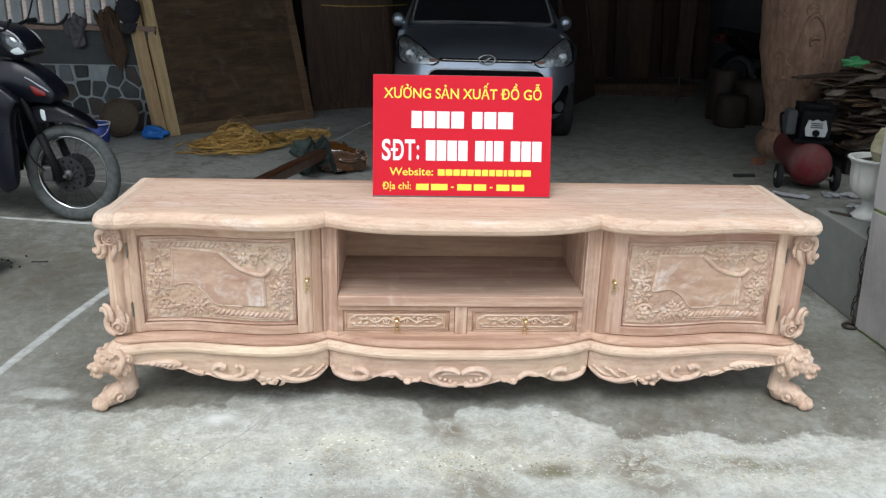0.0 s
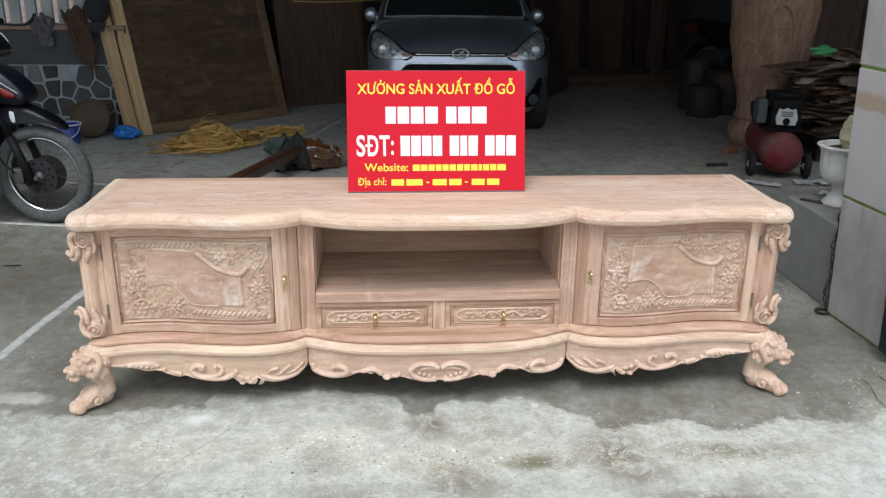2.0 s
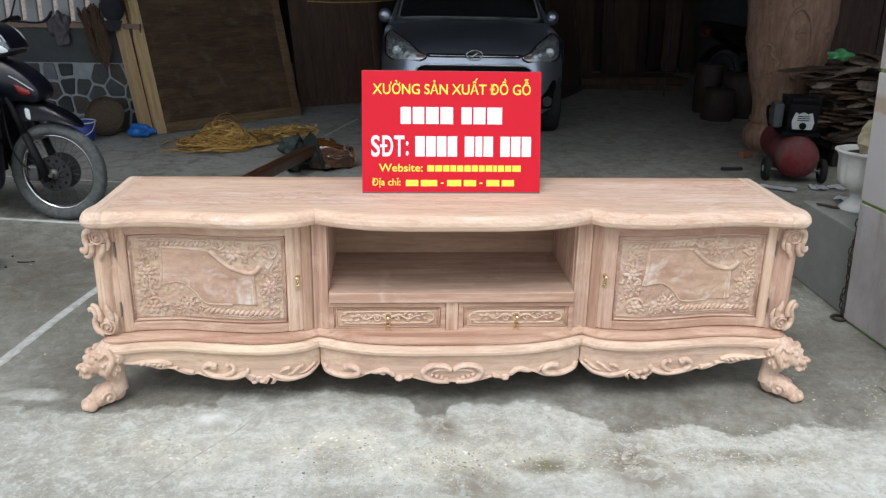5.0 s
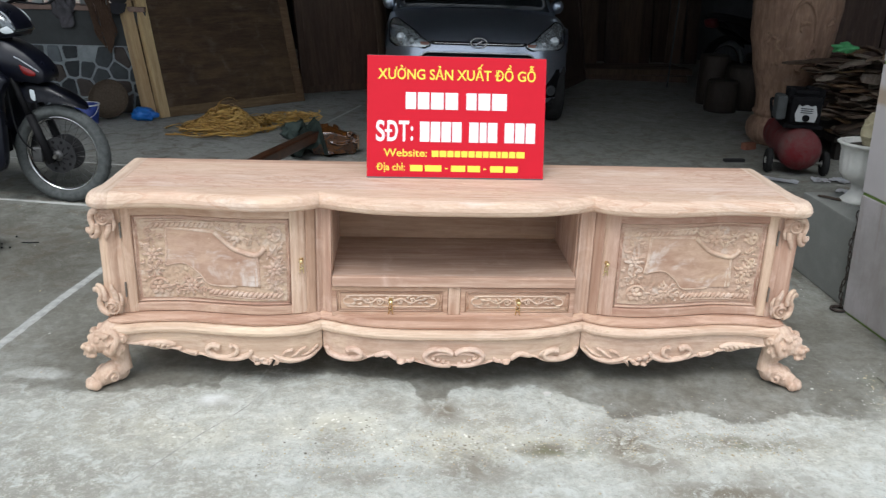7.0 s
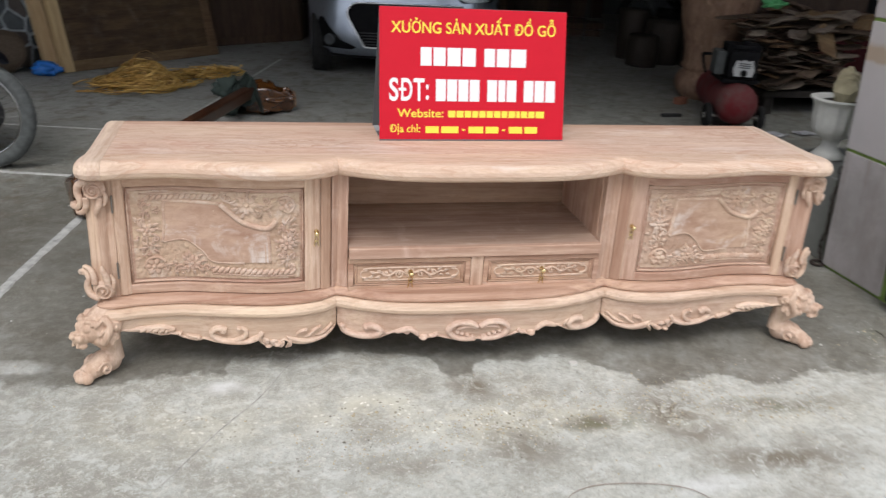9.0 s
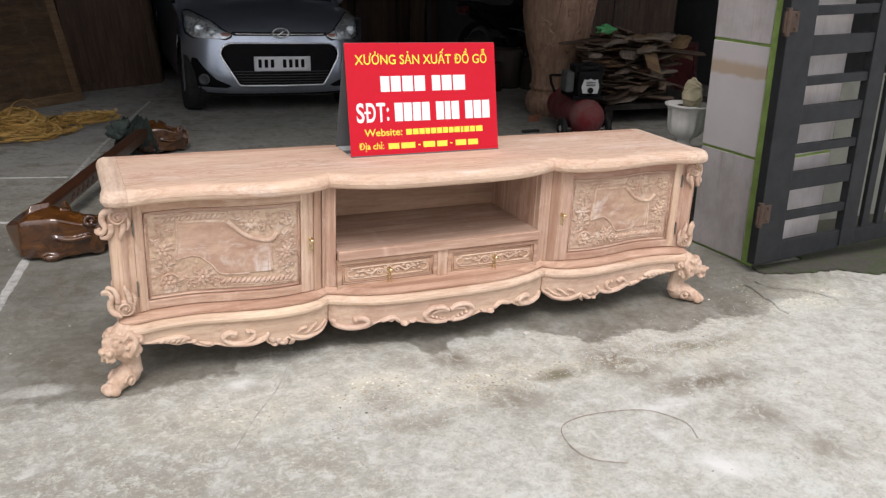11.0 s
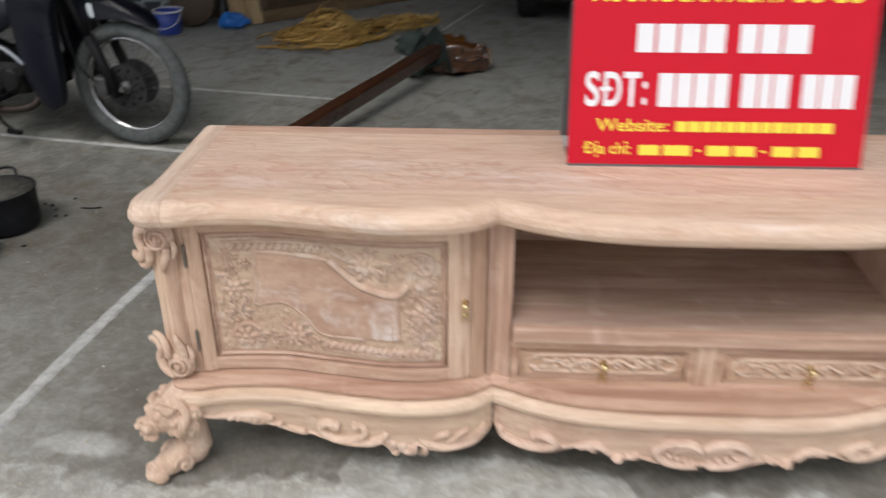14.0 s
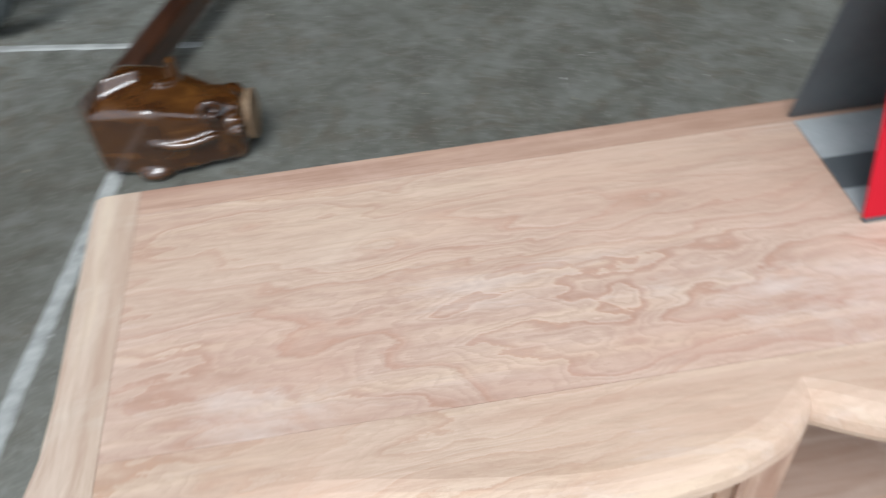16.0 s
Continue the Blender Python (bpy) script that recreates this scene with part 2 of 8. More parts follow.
def concrete(name, base=(0.33, 0.33, 0.31), rough=0.8):
    k = Nodes(name)
    v = k.space()
    big = k.noise(v, 1.6, 5, 0.6, 0.4)
    mid = k.noise(v, 9, 6, 0.65)
    grit = k.noise(v, 160, 4, 0.7)
    colour = k.mix(k.ramp(big, (0.35, 0.0), (0.7, 1.0)), base, tuple(c * 0.68 for c in base))
    colour = k.mix(k.ramp(mid, (0.45, 0.0), (0.72, 0.6)), colour, tuple(min(1, c * 1.25) for c in base))
    colour = k.mix(k.ramp(grit, (0.5, 0.0), (0.78, 0.5)), colour, tuple(c * 0.5 for c in base))
    k.bump(k.math("ADD", mid, k.math("MULTIPLY", grit, 0.5)), 0.35, 0.004)
    return k.done(colour, rough)


def plain(name, colour, rough=0.5, metal=0.0, vary=0.12, scale=14.0, bump=0.0, **more):
    """Paint, plastic or metal with faint soiling."""
    k = Nodes(name)
    v = k.space(jitter=3.0)
    soil = k.noise(v, scale, 5, 0.65)
    fine = k.noise(v, scale * 12, 3, 0.6)
    c = k.mix(k.ramp(soil, (0.4, 0.0), (0.75, vary * 3)), colour, tuple(x * 0.45 for x in colour))
    c = k.mix(k.ramp(fine, (0.55, 0.0), (0.8, vary)), c, tuple(min(1, x * 1.5 + 0.015) for x in colour))
    if bump:
        k.bump(k.math("ADD", soil, fine), bump, 0.002)
    lo, hi = max(0.03, rough - 0.08), min(1, rough + 0.12)
    return k.done(c, k.ramp(soil, (0.3, lo), (0.7, hi)), metal, **more)


def yard_floor():
    """Worn concrete slab: rough and pale outside, smoother indoors and darker there with the shed's shade put into the
    colour, with damp stains where the cabinet was washed down.
    """
    k = Nodes("yard_concrete")
    v = k.space()
    big = k.noise(v, 1.3, 6, 0.66, 0.6)
    mid = k.noise(v, 5.5, 7, 0.68, 0.3)
    grit = k.noise(v, 62, 6, 0.8)
    fine = k.noise(v, 420, 3, 0.7)
    warp = k.n.new("ShaderNodeVectorMath")
    warp.operation = "ADD"
    shift = k.n.new("ShaderNodeTexNoise")
    shift.inputs["Scale"].default_value, shift.inputs["Detail"].default_value = 6.0, 6.0
    k.l.new(v, shift.inputs["Vector"])
    half = k.n.new("ShaderNodeVectorMath")
    half.operation = "MULTIPLY_ADD"
    half.inputs[1].default_value, half.inputs[2].default_value = (0.11, 0.11, 0), (-0.055, -0.055, 0)
    k.l.new(shift.outputs["Color"], half.inputs[0])
    k.l.new(v, warp.inputs[0])
    k.l.new(half.outputs[0], warp.inputs[1])
    sep = k.n.new("ShaderNodeSeparateXYZ")
    k.l.new(warp.outputs[0], sep.inputs[0])

    def spot(x, y, rx, ry, soft=0.35):
        dx = k.math("DIVIDE", k.math("SUBTRACT", sep.outputs[0], x), rx)
        dy = k.math("DIVIDE", k.math("SUBTRACT", sep.outputs[1], y), ry)
        r = k.math("SQRT", k.math("ADD", k.math("MULTIPLY", dx, dx), k.math("MULTIPLY", dy, dy)))
        return k.ramp(r, (1 - soft, 1.0), (1.0, 0.0))

    def union(spots):
        m = spots[0]
        for s in spots[1:]:
            m = k.math("MAXIMUM", m, s)
        return m

    # mask for the roof's shade, mixed into the slab as darker colour
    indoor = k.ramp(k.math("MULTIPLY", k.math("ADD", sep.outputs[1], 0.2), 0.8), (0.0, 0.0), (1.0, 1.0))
    base = k.mix(k.ramp(big, (0.40, 0.0), (0.60, 1.0)), (0.470, 0.480, 0.434), (0.400, 0.404, 0.360))
    base = k.mix(k.math("MULTIPLY", k.ramp(k.noise(v, 2.3, 6, 0.65, 0.8), (0.49, 0.0), (0.58, 1.0)), 0.36), base, (0.30, 0.270, 0.205))
    # painted light: yard colour darkened on the left, brightened on the right
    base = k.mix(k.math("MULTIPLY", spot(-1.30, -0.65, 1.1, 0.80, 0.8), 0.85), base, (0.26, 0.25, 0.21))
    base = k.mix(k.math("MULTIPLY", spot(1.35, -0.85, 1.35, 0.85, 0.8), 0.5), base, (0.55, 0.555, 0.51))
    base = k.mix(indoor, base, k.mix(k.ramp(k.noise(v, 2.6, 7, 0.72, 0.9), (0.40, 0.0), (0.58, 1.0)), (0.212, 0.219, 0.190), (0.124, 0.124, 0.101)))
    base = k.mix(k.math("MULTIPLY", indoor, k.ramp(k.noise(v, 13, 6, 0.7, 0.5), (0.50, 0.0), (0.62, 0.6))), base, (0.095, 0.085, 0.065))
    # paler colour further in stands in for light reaching the rear floor
    deep = k.ramp(k.math("MULTIPLY", k.math("SUBTRACT", sep.outputs[1], 2.1), 0.7), (0.0, 0.0), (1.0, 0.9))
    deep = k.math("MULTIPLY", deep, k.ramp(k.math("MULTIPLY", k.math("ADD", sep.outputs[0], 1.2), 0.5), (0.0, 1.0), (1.0, 0.25)))
    base = k.mix(k.math("MULTIPLY", deep, k.ramp(k.noise(v, 1.7, 5, 0.7), (0.3, 1.0), (0.7, 0.65))), base, (0.40, 0.41, 0.39))
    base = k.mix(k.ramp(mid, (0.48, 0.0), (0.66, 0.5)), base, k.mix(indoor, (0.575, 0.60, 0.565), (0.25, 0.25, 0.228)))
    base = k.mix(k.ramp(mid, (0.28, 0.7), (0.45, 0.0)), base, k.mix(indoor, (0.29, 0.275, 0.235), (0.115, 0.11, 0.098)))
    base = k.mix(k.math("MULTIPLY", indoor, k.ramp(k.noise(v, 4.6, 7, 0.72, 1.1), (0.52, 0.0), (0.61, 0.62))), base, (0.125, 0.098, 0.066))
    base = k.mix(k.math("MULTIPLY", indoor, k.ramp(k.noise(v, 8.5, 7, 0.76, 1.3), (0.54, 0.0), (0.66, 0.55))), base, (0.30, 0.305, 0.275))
    speck = k.cells(v, 75)
    base = k.mix(k.ramp(speck.outputs["Distance"], (0.12, 0.65), (0.26, 0.0)), base, k.mix(k.ramp(fine, (0.45, 0.0), (0.55, 1.0)), (0.16, 0.14, 0.11), (0.62, 0.6, 0.55)))
    chip = k.noise(v, 115, 4, 0.7, 0.4)
    base = k.mix(k.ramp(chip, (0.60, 0.0), (0.68, 0.6)), base, k.mix(indoor, (0.20, 0.185, 0.15), (0.09, 0.085, 0.075)))
    base = k.mix(k.ramp(chip, (0.30, 0.55), (0.38, 0.0)), base, k.mix(indoor, (0.70, 0.69, 0.63), (0.29, 0.29, 0.265)))
    crust = k.noise(v, 26, 7, 0.8, 0.7)
    base = k.mix(k.math("MULTIPLY", k.math("SUBTRACT", 1.0, indoor), k.ramp(crust, (0.535, 0.0), (0.575, 0.42))), base, (0.60, 0.59, 0.52))
    base = k.mix(k.math("MULTIPLY", k.math("SUBTRACT", 1.0, indoor), k.ramp(crust, (0.40, 0.38), (0.445, 0.0))), base, (0.29, 0.275, 0.225))
    base = k.mix(k.ramp(grit, (0.53, 0.0), (0.66, 0.42)), base, (0.17, 0.16, 0.135))
    base = k.mix(k.ramp(grit, (0.34, 0.4), (0.46, 0.0)), base, k.mix(indoor, (0.66, 0.665, 0.62), (0.27, 0.27, 0.245)))
    blotch = k.noise(v, 15, 7, 0.78, 0.5)
    base = k.mix(k.ramp(blotch, (0.52, 0.0), (0.60, 0.38)), base, k.mix(indoor, (0.25, 0.245, 0.215), (0.10, 0.098, 0.085)))
    base = k.mix(k.ramp(blotch, (0.40, 0.5), (0.47, 0.0)), base, k.mix(indoor, (0.59, 0.615, 0.58), (0.24, 0.245, 0.225)))
    gravel = k.math("MULTIPLY", union([spot(-0.38, -0.29, 0.26, 0.13, 0.7), spot(0.05, -0.40, 0.45, 0.13, 0.6), spot(0.42, -0.43, 0.28, 0.10, 0.7), k.math("MULTIPLY", spot(-0.85, -0.34, 0.5, 0.17, 0.8), 0.6),
                                       k.math("MULTIPLY", spot(0.95, -0.46, 0.5, 0.12, 0.8), 0.5), spot(1.75, -0.15, 0.4, 0.2, 0.5)]), k.ramp(k.noise(v, 10.0, 7, 0.75), (0.42, 0.1), (0.54, 1.0)))
    base = k.mix(k.math("MULTIPLY", gravel, 0.6), base, (0.60, 0.585, 0.475))
    stones = k.cells(warp.outputs[0], 62)
    base = k.mix(k.math("MULTIPLY", gravel, k.math("MULTIPLY", k.ramp(stones.outputs["Distance"], (0.2, 0.85), (0.38, 0.0)), k.ramp(k.math("ABSOLUTE", k.math("SUBTRACT", stones.outputs["Color"], 0.5)), (0.05, 0.0), (0.10, 1.0)))), base, k.mix(k.ramp(stones.outputs["Color"], (0.48, 0.0), (0.52, 1.0)), (0.15, 0.135, 0.095), (0.86, 0.85, 0.78)))
    # the damp reaches out from under the cabinet to an uneven tide line
    tide = k.n.new("ShaderNodeValToRGB")
    tide.color_ramp.interpolation = "EASE"
    line = [(-1.6, -0.03), (-1.42, -0.05), (-1.2, -0.08), (-1.0, -0.05), (-0.80, -0.045), (-0.76, 0.06), (-0.5, 0.07), (-0.16, 0.01), (-0.10, -0.12), (-0.02, -0.14), (0.04, -0.055), (0.32, -0.05), (0.48, -0.15), (0.55, -0.255), (0.78, -0.235), (0.98, -0.29), (1.2, -0.23), (1.45, -0.27), (1.6, -0.18)]
    while len(tide.color_ramp.elements) < len(line):
        tide.color_ramp.elements.new(0.5)
    for e, (x, y) in zip(tide.color_ramp.elements, line):
        e.position, e.color = (x + 1.6) / 3.2, (y + 0.6, y + 0.6, y + 0.6, 1)
    k.l.new(k.math("DIVIDE", k.math("ADD", sep.outputs[0], 1.6), 3.2), tide.inputs[0])
    behind = k.math("SUBTRACT", k.math("ADD", sep.outputs[1], 0.6), tide.outputs[0])
    behind = k.math("ADD", behind, k.math("MULTIPLY", k.math("SUBTRACT", k.noise(v, 16, 6, 0.7, 0.6), 0.5), 0.13))
    wet = k.math("MULTIPLY", k.ramp(k.math("ADD", k.math("MULTIPLY", behind, 5.0), 0.5), (0.46, 0.0), (0.56, 1.0)), spot(0.15, 0.2, 2.15, 0.85, 0.28))
    wet = k.math("SUBTRACT", wet, k.math("MULTIPLY", spot(-1.43, 0.055, 0.13, 0.045, 0.5), 0.9), True)
    stains = [(0.54, -0.40, 0.11, 0.17, 0.75), (0.78, -0.66, 0.26, 0.08, 0.62), (0.60, -0.52, 0.12, 0.07, 0.5), (0.04, -0.53, 0.11, 0.13, 0.5), (0.30, -0.43, 0.10, 0.05, 0.6), (0.79, -0.92, 0.11, 0.13, 0.45),
              (0.85, -1.13, 0.10, 0.09, 0.4), (0.92, -0.41, 0.26, 0.05, 0.5), (-0.03, -0.19, 0.07, 0.08, 0.7), (-0.38, -0.37, 0.05, 0.08, 0.35), (-0.27, -0.57, 0.17, 0.05, 0.35)]
    break_up = k.ramp(k.noise(v, 13, 8, 0.8, 0.8), (0.40, 0.15), (0.52, 1.0))
    soiled = k.math("MULTIPLY", union([k.math("MULTIPLY", spot(x, y, rx * 1.4, ry * 1.4, 0.8), min(1.0, f * 1.6)) for x, y, rx, ry, f in stains]), break_up)
    base = k.mix(soiled, base, (0.195, 0.172, 0.132))
    # beside the real wet, three wide spots paint indoor shade as darker floor
    damp_and_shade = union([wet, k.math("MULTIPLY", spot(-1.9, 0.8, 1.2, 1.2, 0.55), 0.62), k.math("MULTIPLY", spot(-0.5, 1.4, 1.7, 1.2, 0.5), 0.36), k.math("MULTIPLY", spot(-1.5, 0.3, 0.5, 0.4, 0.8), 0.66)])
    damp_and_shade = k.math("MULTIPLY", damp_and_shade, k.ramp(mid, (0.3, 1.0), (0.66, 0.75)))
    base = k.mix(k.math("MULTIPLY", damp_and_shade, k.ramp(k.noise(v, 24, 6, 0.7), (0.40, 0.90), (0.64, 0.62))), base, (0.108, 0.098, 0.077))
    moss = k.math("MULTIPLY", union([spot(0.32, -0.43, 0.16, 0.07, 0.6), spot(0.85, -0.41, 0.3, 0.06, 0.6), spot(1.80, -0.02, 0.30, 0.14)]), k.ramp(mid, (0.5, 0.0), (0.62, 0.5)))
    base = k.mix(moss, base, (0.13, 0.14, 0.06))
    lime = k.math("MULTIPLY", union([spot(0.52, -0.75, 0.13, 0.05, 0.7), spot(0.46, -1.10, 0.16, 0.10, 0.8), spot(0.40, -0.85, 0.05, 0.12, 0.8), k.math("MULTIPLY", spot(-1.43, 0.055, 0.13, 0.045, 0.9), 0.5), spot(-0.78, -0.13, 0.09, 0.05, 0.7)]), k.ramp(mid, (0.4, 0.2), (0.6, 0.9)))
    base = k.mix(lime, base, (0.66, 0.67, 0.65))
    relief = k.math("ADD", k.math("MULTIPLY", mid, 1.2), k.math("ADD", grit, k.math("MULTIPLY", fine, 0.5)))
    k.bump(relief, 0.55, 0.004)
    rough = k.mix(damp_and_shade, k.ramp(mid, (0.3, 0.75), (0.7, 0.92)), 0.42)
    return k.done(base, rough, Specular_IOR_Level=0.35)


WOOD = raw_wood("raw_wood")
# redder rear board, with some of the recess's shade put into its base
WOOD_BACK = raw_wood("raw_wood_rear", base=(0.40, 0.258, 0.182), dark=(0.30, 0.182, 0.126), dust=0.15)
WOOD_TOP = raw_wood("raw_wood_top", base=(0.655, 0.503, 0.393), dark=(0.495, 0.322, 0.236), cathedral=True, dust=0.55, vary=0.03, powder=(0.74, 0.65, 0.585))
WOOD_RED_TOP = raw_wood("raw_wood_rear_strip", base=(0.545, 0.375, 0.278), dark=(0.430, 0.268, 0.188), dust=0.12)
WOOD_RED = raw_wood("raw_wood_reddish", base=(0.55, 0.378, 0.275), dark=(0.385, 0.235, 0.158), dust=0.2)
WOOD_SCROLL = raw_wood("raw_wood_scroll", along=(0.5, 1.0, 1.0), base=(0.65, 0.50, 0.395), dark=(0.56, 0.41, 0.31), dust=0.3, vary=0.03)
WOOD_LEG = raw_wood("raw_wood_leg", along=(1.0, 1.0, 0.4), base=(0.605, 0.46, 0.36), dark=(0.49, 0.345, 0.255), dust=0.5)
WOOD_APRON = raw_wood("raw_wood_apron", base=(0.565, 0.425, 0.326), dark=(0.490, 0.350, 0.259), dust=0.3, vary=0.04)
WOOD_STOP = raw_wood("raw_wood_stop", along=(1.0, 1.0, 0.16), base=(0.500, 0.335, 0.236), dark=(0.380, 0.238, 0.162), dust=0.15)
WOOD_PALE = raw_wood("raw_wood_pale", base=(0.640, 0.486, 0.379), dark=(0.510, 0.355, 0.259), dust=0.25)
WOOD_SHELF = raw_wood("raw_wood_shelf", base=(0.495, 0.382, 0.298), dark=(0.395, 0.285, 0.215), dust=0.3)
WOOD_UP = raw_wood("raw_wood_upright", along=(1.0, 1.0, 0.16))
WOOD_DEEP = raw_wood("raw_wood_end", along=(1.0, 0.16, 1.0), base=(0.670, 0.535, 0.416), dark=(0.580, 0.437, 0.328), dust=0.3)
WOOD_CARVED = raw_wood("raw_wood_carved", along=(0.5, 1.0, 1.0), base=(0.610, 0.468, 0.360), dark=(0.505, 0.355, 0.262), dust=0.75, powder=(0.73, 0.63, 0.55))
WOOD_FIELD = raw_wood("raw_wood_field", along=(0.3, 1.0, 0.7), base=(0.535, 0.395, 0.300), dark=(0.440, 0.302, 0.220), dust=0.80, powder=(0.67, 0.58, 0.51), tooled=True)
WOOD_CARTOUCHE = raw_wood("raw_wood_cartouche", along=(0.35, 1.0, 0.6), base=(0.530, 0.378, 0.275), dark=(0.435, 0.288, 0.202), dust=0.85, powder=(0.70, 0.63, 0.575))
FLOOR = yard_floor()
BRASS = plain("brass", (0.80, 0.66, 0.36), 0.22, 1.0, 0.05)
RED_PAINT = plain("red_sign_vinyl", (0.52, 0.008, 0.022), 0.45, 0.0, 0.03, Specular_IOR_Level=0.18)
GREY_PLATE = plain("grey_sign_sheet", (0.10, 0.11, 0.115), 0.5, 0.0, 0.08)
YELLOW_INK = plain("yellow_vinyl", (0.80, 0.66, 0.06), 0.4, 0.0, 0.02)
WHITE_INK = plain("white_vinyl", (0.74, 0.74, 0.75), 0.4, 0.0, 0.02)

# ---- setting: ground, walls, roof ----
def structure(name, bm, material, label, category, smooth=False):
    return tagged(part(name, bm, material, None, "", smooth), label, category, "", "structure")


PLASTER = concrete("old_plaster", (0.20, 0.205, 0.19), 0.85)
DIM_PLASTER = concrete("dark_plaster", (0.054, 0.058, 0.058), 0.85)
DARK_WALL = concrete("dark_concrete_wall", (0.060, 0.063, 0.068), 0.9)
LIME_WALL = concrete("limewashed_concrete", (0.34, 0.345, 0.315), 0.85)
ROOF_SHEET = plain("roof_sheet", (0.06, 0.06, 0.06), 0.7, 0.0)
k = Nodes("pale_lilac_plate")
runs = k.noise(k.space(scale=(1, 1, 0.18), jitter=3.0), 16, 6, 0.7)
blot = k.noise(k.space(jitter=3.0), 5, 6, 0.65)
c = k.mix(k.ramp(blot, (0.42, 0.0), (0.68, 0.7)), (0.43, 0.405, 0.405), (0.30, 0.285, 0.27))
c = k.mix(k.ramp(runs, (0.5, 0.0), (0.72, 0.6)), c, (0.26, 0.24, 0.21))
# grime: cloudy dirt, thin rust-brown drips and a soiled foot
c = k.mix(k.ramp(k.noise(k.space(jitter=3.0), 7, 6, 0.7, 0.4), (0.44, 0.0), (0.66, 0.5)), c, (0.30, 0.275, 0.255))
drip = k.noise(k.space(scale=(1.0, 1.0, 0.06), jitter=5.0), 46, 5, 0.7, 0.2)
c = k.mix(k.math("MULTIPLY", k.ramp(drip, (0.56, 0.0), (0.68, 0.6)), k.ramp(k.noise(k.space(jitter=2.0), 4, 3), (0.40, 0.1), (0.60, 1.0))), c, (0.27, 0.215, 0.17))
TILE = k.done(c, 0.6)
GREEN_JOINT = plain("green_joint_paint", (0.21, 0.32, 0.075), 0.7, 0.0, 0.3, 9.0, 0.2)
GATE_STEEL = plain("dark_gate_paint", (0.019, 0.021, 0.023), 0.5, 0.0, 0.2, 10.0, 0.1, Specular_IOR_Level=0.22)
k = Nodes("mossy_earth")
clump, soil = k.noise(k.space(), 9, 6, 0.7, 0.6), k.noise(k.space(), 40, 5, 0.7)
c = k.mix(soil, (0.030, 0.028, 0.022), (0.075, 0.070, 0.056))
c = k.mix(k.ramp(clump, (0.48, 0.0), (0.60, 0.8)), c, k.mix(soil, (0.022, 0.040, 0.010), (0.055, 0.085, 0.022)))
k.bump(soil, 0.8, 0.008)
MOSS = k.done(c, 0.95)
SEAM = plain("pale_mortar", (0.46, 0.465, 0.44), 0.9, 0.0, 0.3, 22.0, 0.5)

bm = bm_new()
N = 80
xs = [-60, -30, -15] + [-8 + 16 * i / N for i in range(N + 1)] + [15, 30, 60]
ys = [-60, -30, -12] + [-6 + 17 * i / N for i in range(N + 1)] + [15, 30, 60]
grid = [[bm.verts.new((x, y, 0.0)) for x in xs] for y in ys]
for r0, r1 in zip(grid, grid[1:]):
    for i in range(len(xs) - 1):
        bm.faces.new((r0[i], r0[i + 1], r1[i + 1], r1[i]))
structure("ground", bm, FLOOR, "worn grey concrete yard slab with damp stains, painted-in shade and fine gravel", "ground")


def seam(points, width, seed, material=None, label="pale mortar strip filling a joint of the concrete slab", name="floor_seam", h=0.004):
    """A crooked strip of pale mortar in a slab joint."""
    rng = random.Random(seed)
    b = bm_new()
    line = spline([(x, y, 0) for x, y in points], 14)
    left, right = [], []
    for i, p in enumerate(line):
        d = (line[min(i + 1, len(line) - 1)] - line[max(i - 1, 0)]).normalized()
        s = Vector((-d.y, d.x, 0))
        w = width * (0.5 + rng.uniform(-0.06, 0.06))
        left.append((p + s * w).to_2d())
        right.append((p - s * w * (1 + rng.uniform(-0.1, 0.1))).to_2d())
    prev = None
    for l, r in zip(left, right):
        row = [b.verts.new((l.x, l.y, 0.0005)), b.verts.new((l.x * 0.8 + r.x * 0.2, l.y * 0.8 + r.y * 0.2, h)),
               b.verts.new((l.x * 0.2 + r.x * 0.8, l.y * 0.2 + r.y * 0.8, h)), b.verts.new((r.x, r.y, 0.0005))]
        if prev:
            for k in range(3):
                b.faces.new((prev[k], prev[k + 1], row[k + 1], row[k]))
        prev = row
    return structure(name, b, material or SEAM, label, name.replace("_", " "))


seam([(-1.680, 0.05), (-1.668, 0.2), (-1.60, 0.7), (-1.52, 1.15), (-1.46, 1.5)], 0.040, 1)
seam([(-1.42, 1.9), (-1.2, 3.0), (-0.88, 4.19), (-0.52, 5.41)], 0.025, 2)
seam([(-4.2, 2.5), (-3.02, 2.26), (-1.93, 2.05), (-1.30, 1.92)], 0.030, 3)
seam([(-3.2, 3.2), (-2.2, 3.02), (-1.27, 2.84)], 0.018, 4)
CRACK = plain("earth_filled_crack", (0.40, 0.395, 0.36), 0.95, 0.0, 0.3, 30.0, 0.4)
seam([(-0.93, -0.58), (-0.80, -0.36), (-0.69, -0.20), (-0.62, -0.06), (-0.55, 0.07)], 0.005, 5, CRACK, "straight hairline crack in the concrete slab", "floor_crack", 0.001)

# the shed: an open front, a low end wall with a slatted opening, deep dark back
b = bm_new(); box(b, -2.45, 7, 0.75, 10.2, 3.9, 4.05); box(b, -7, -2.45, 0.75, 5.15, 3.9, 4.05); structure("ceiling", b, ROOF_SHEET, "dark corrugated shed roof", "ceiling")
b = bm_new(); box(b, -2.45, 6.2, 9.8, 10.0, 0, 3.9); structure("wall_north", b, DARK_WALL, "dark back wall of the shed", "wall")
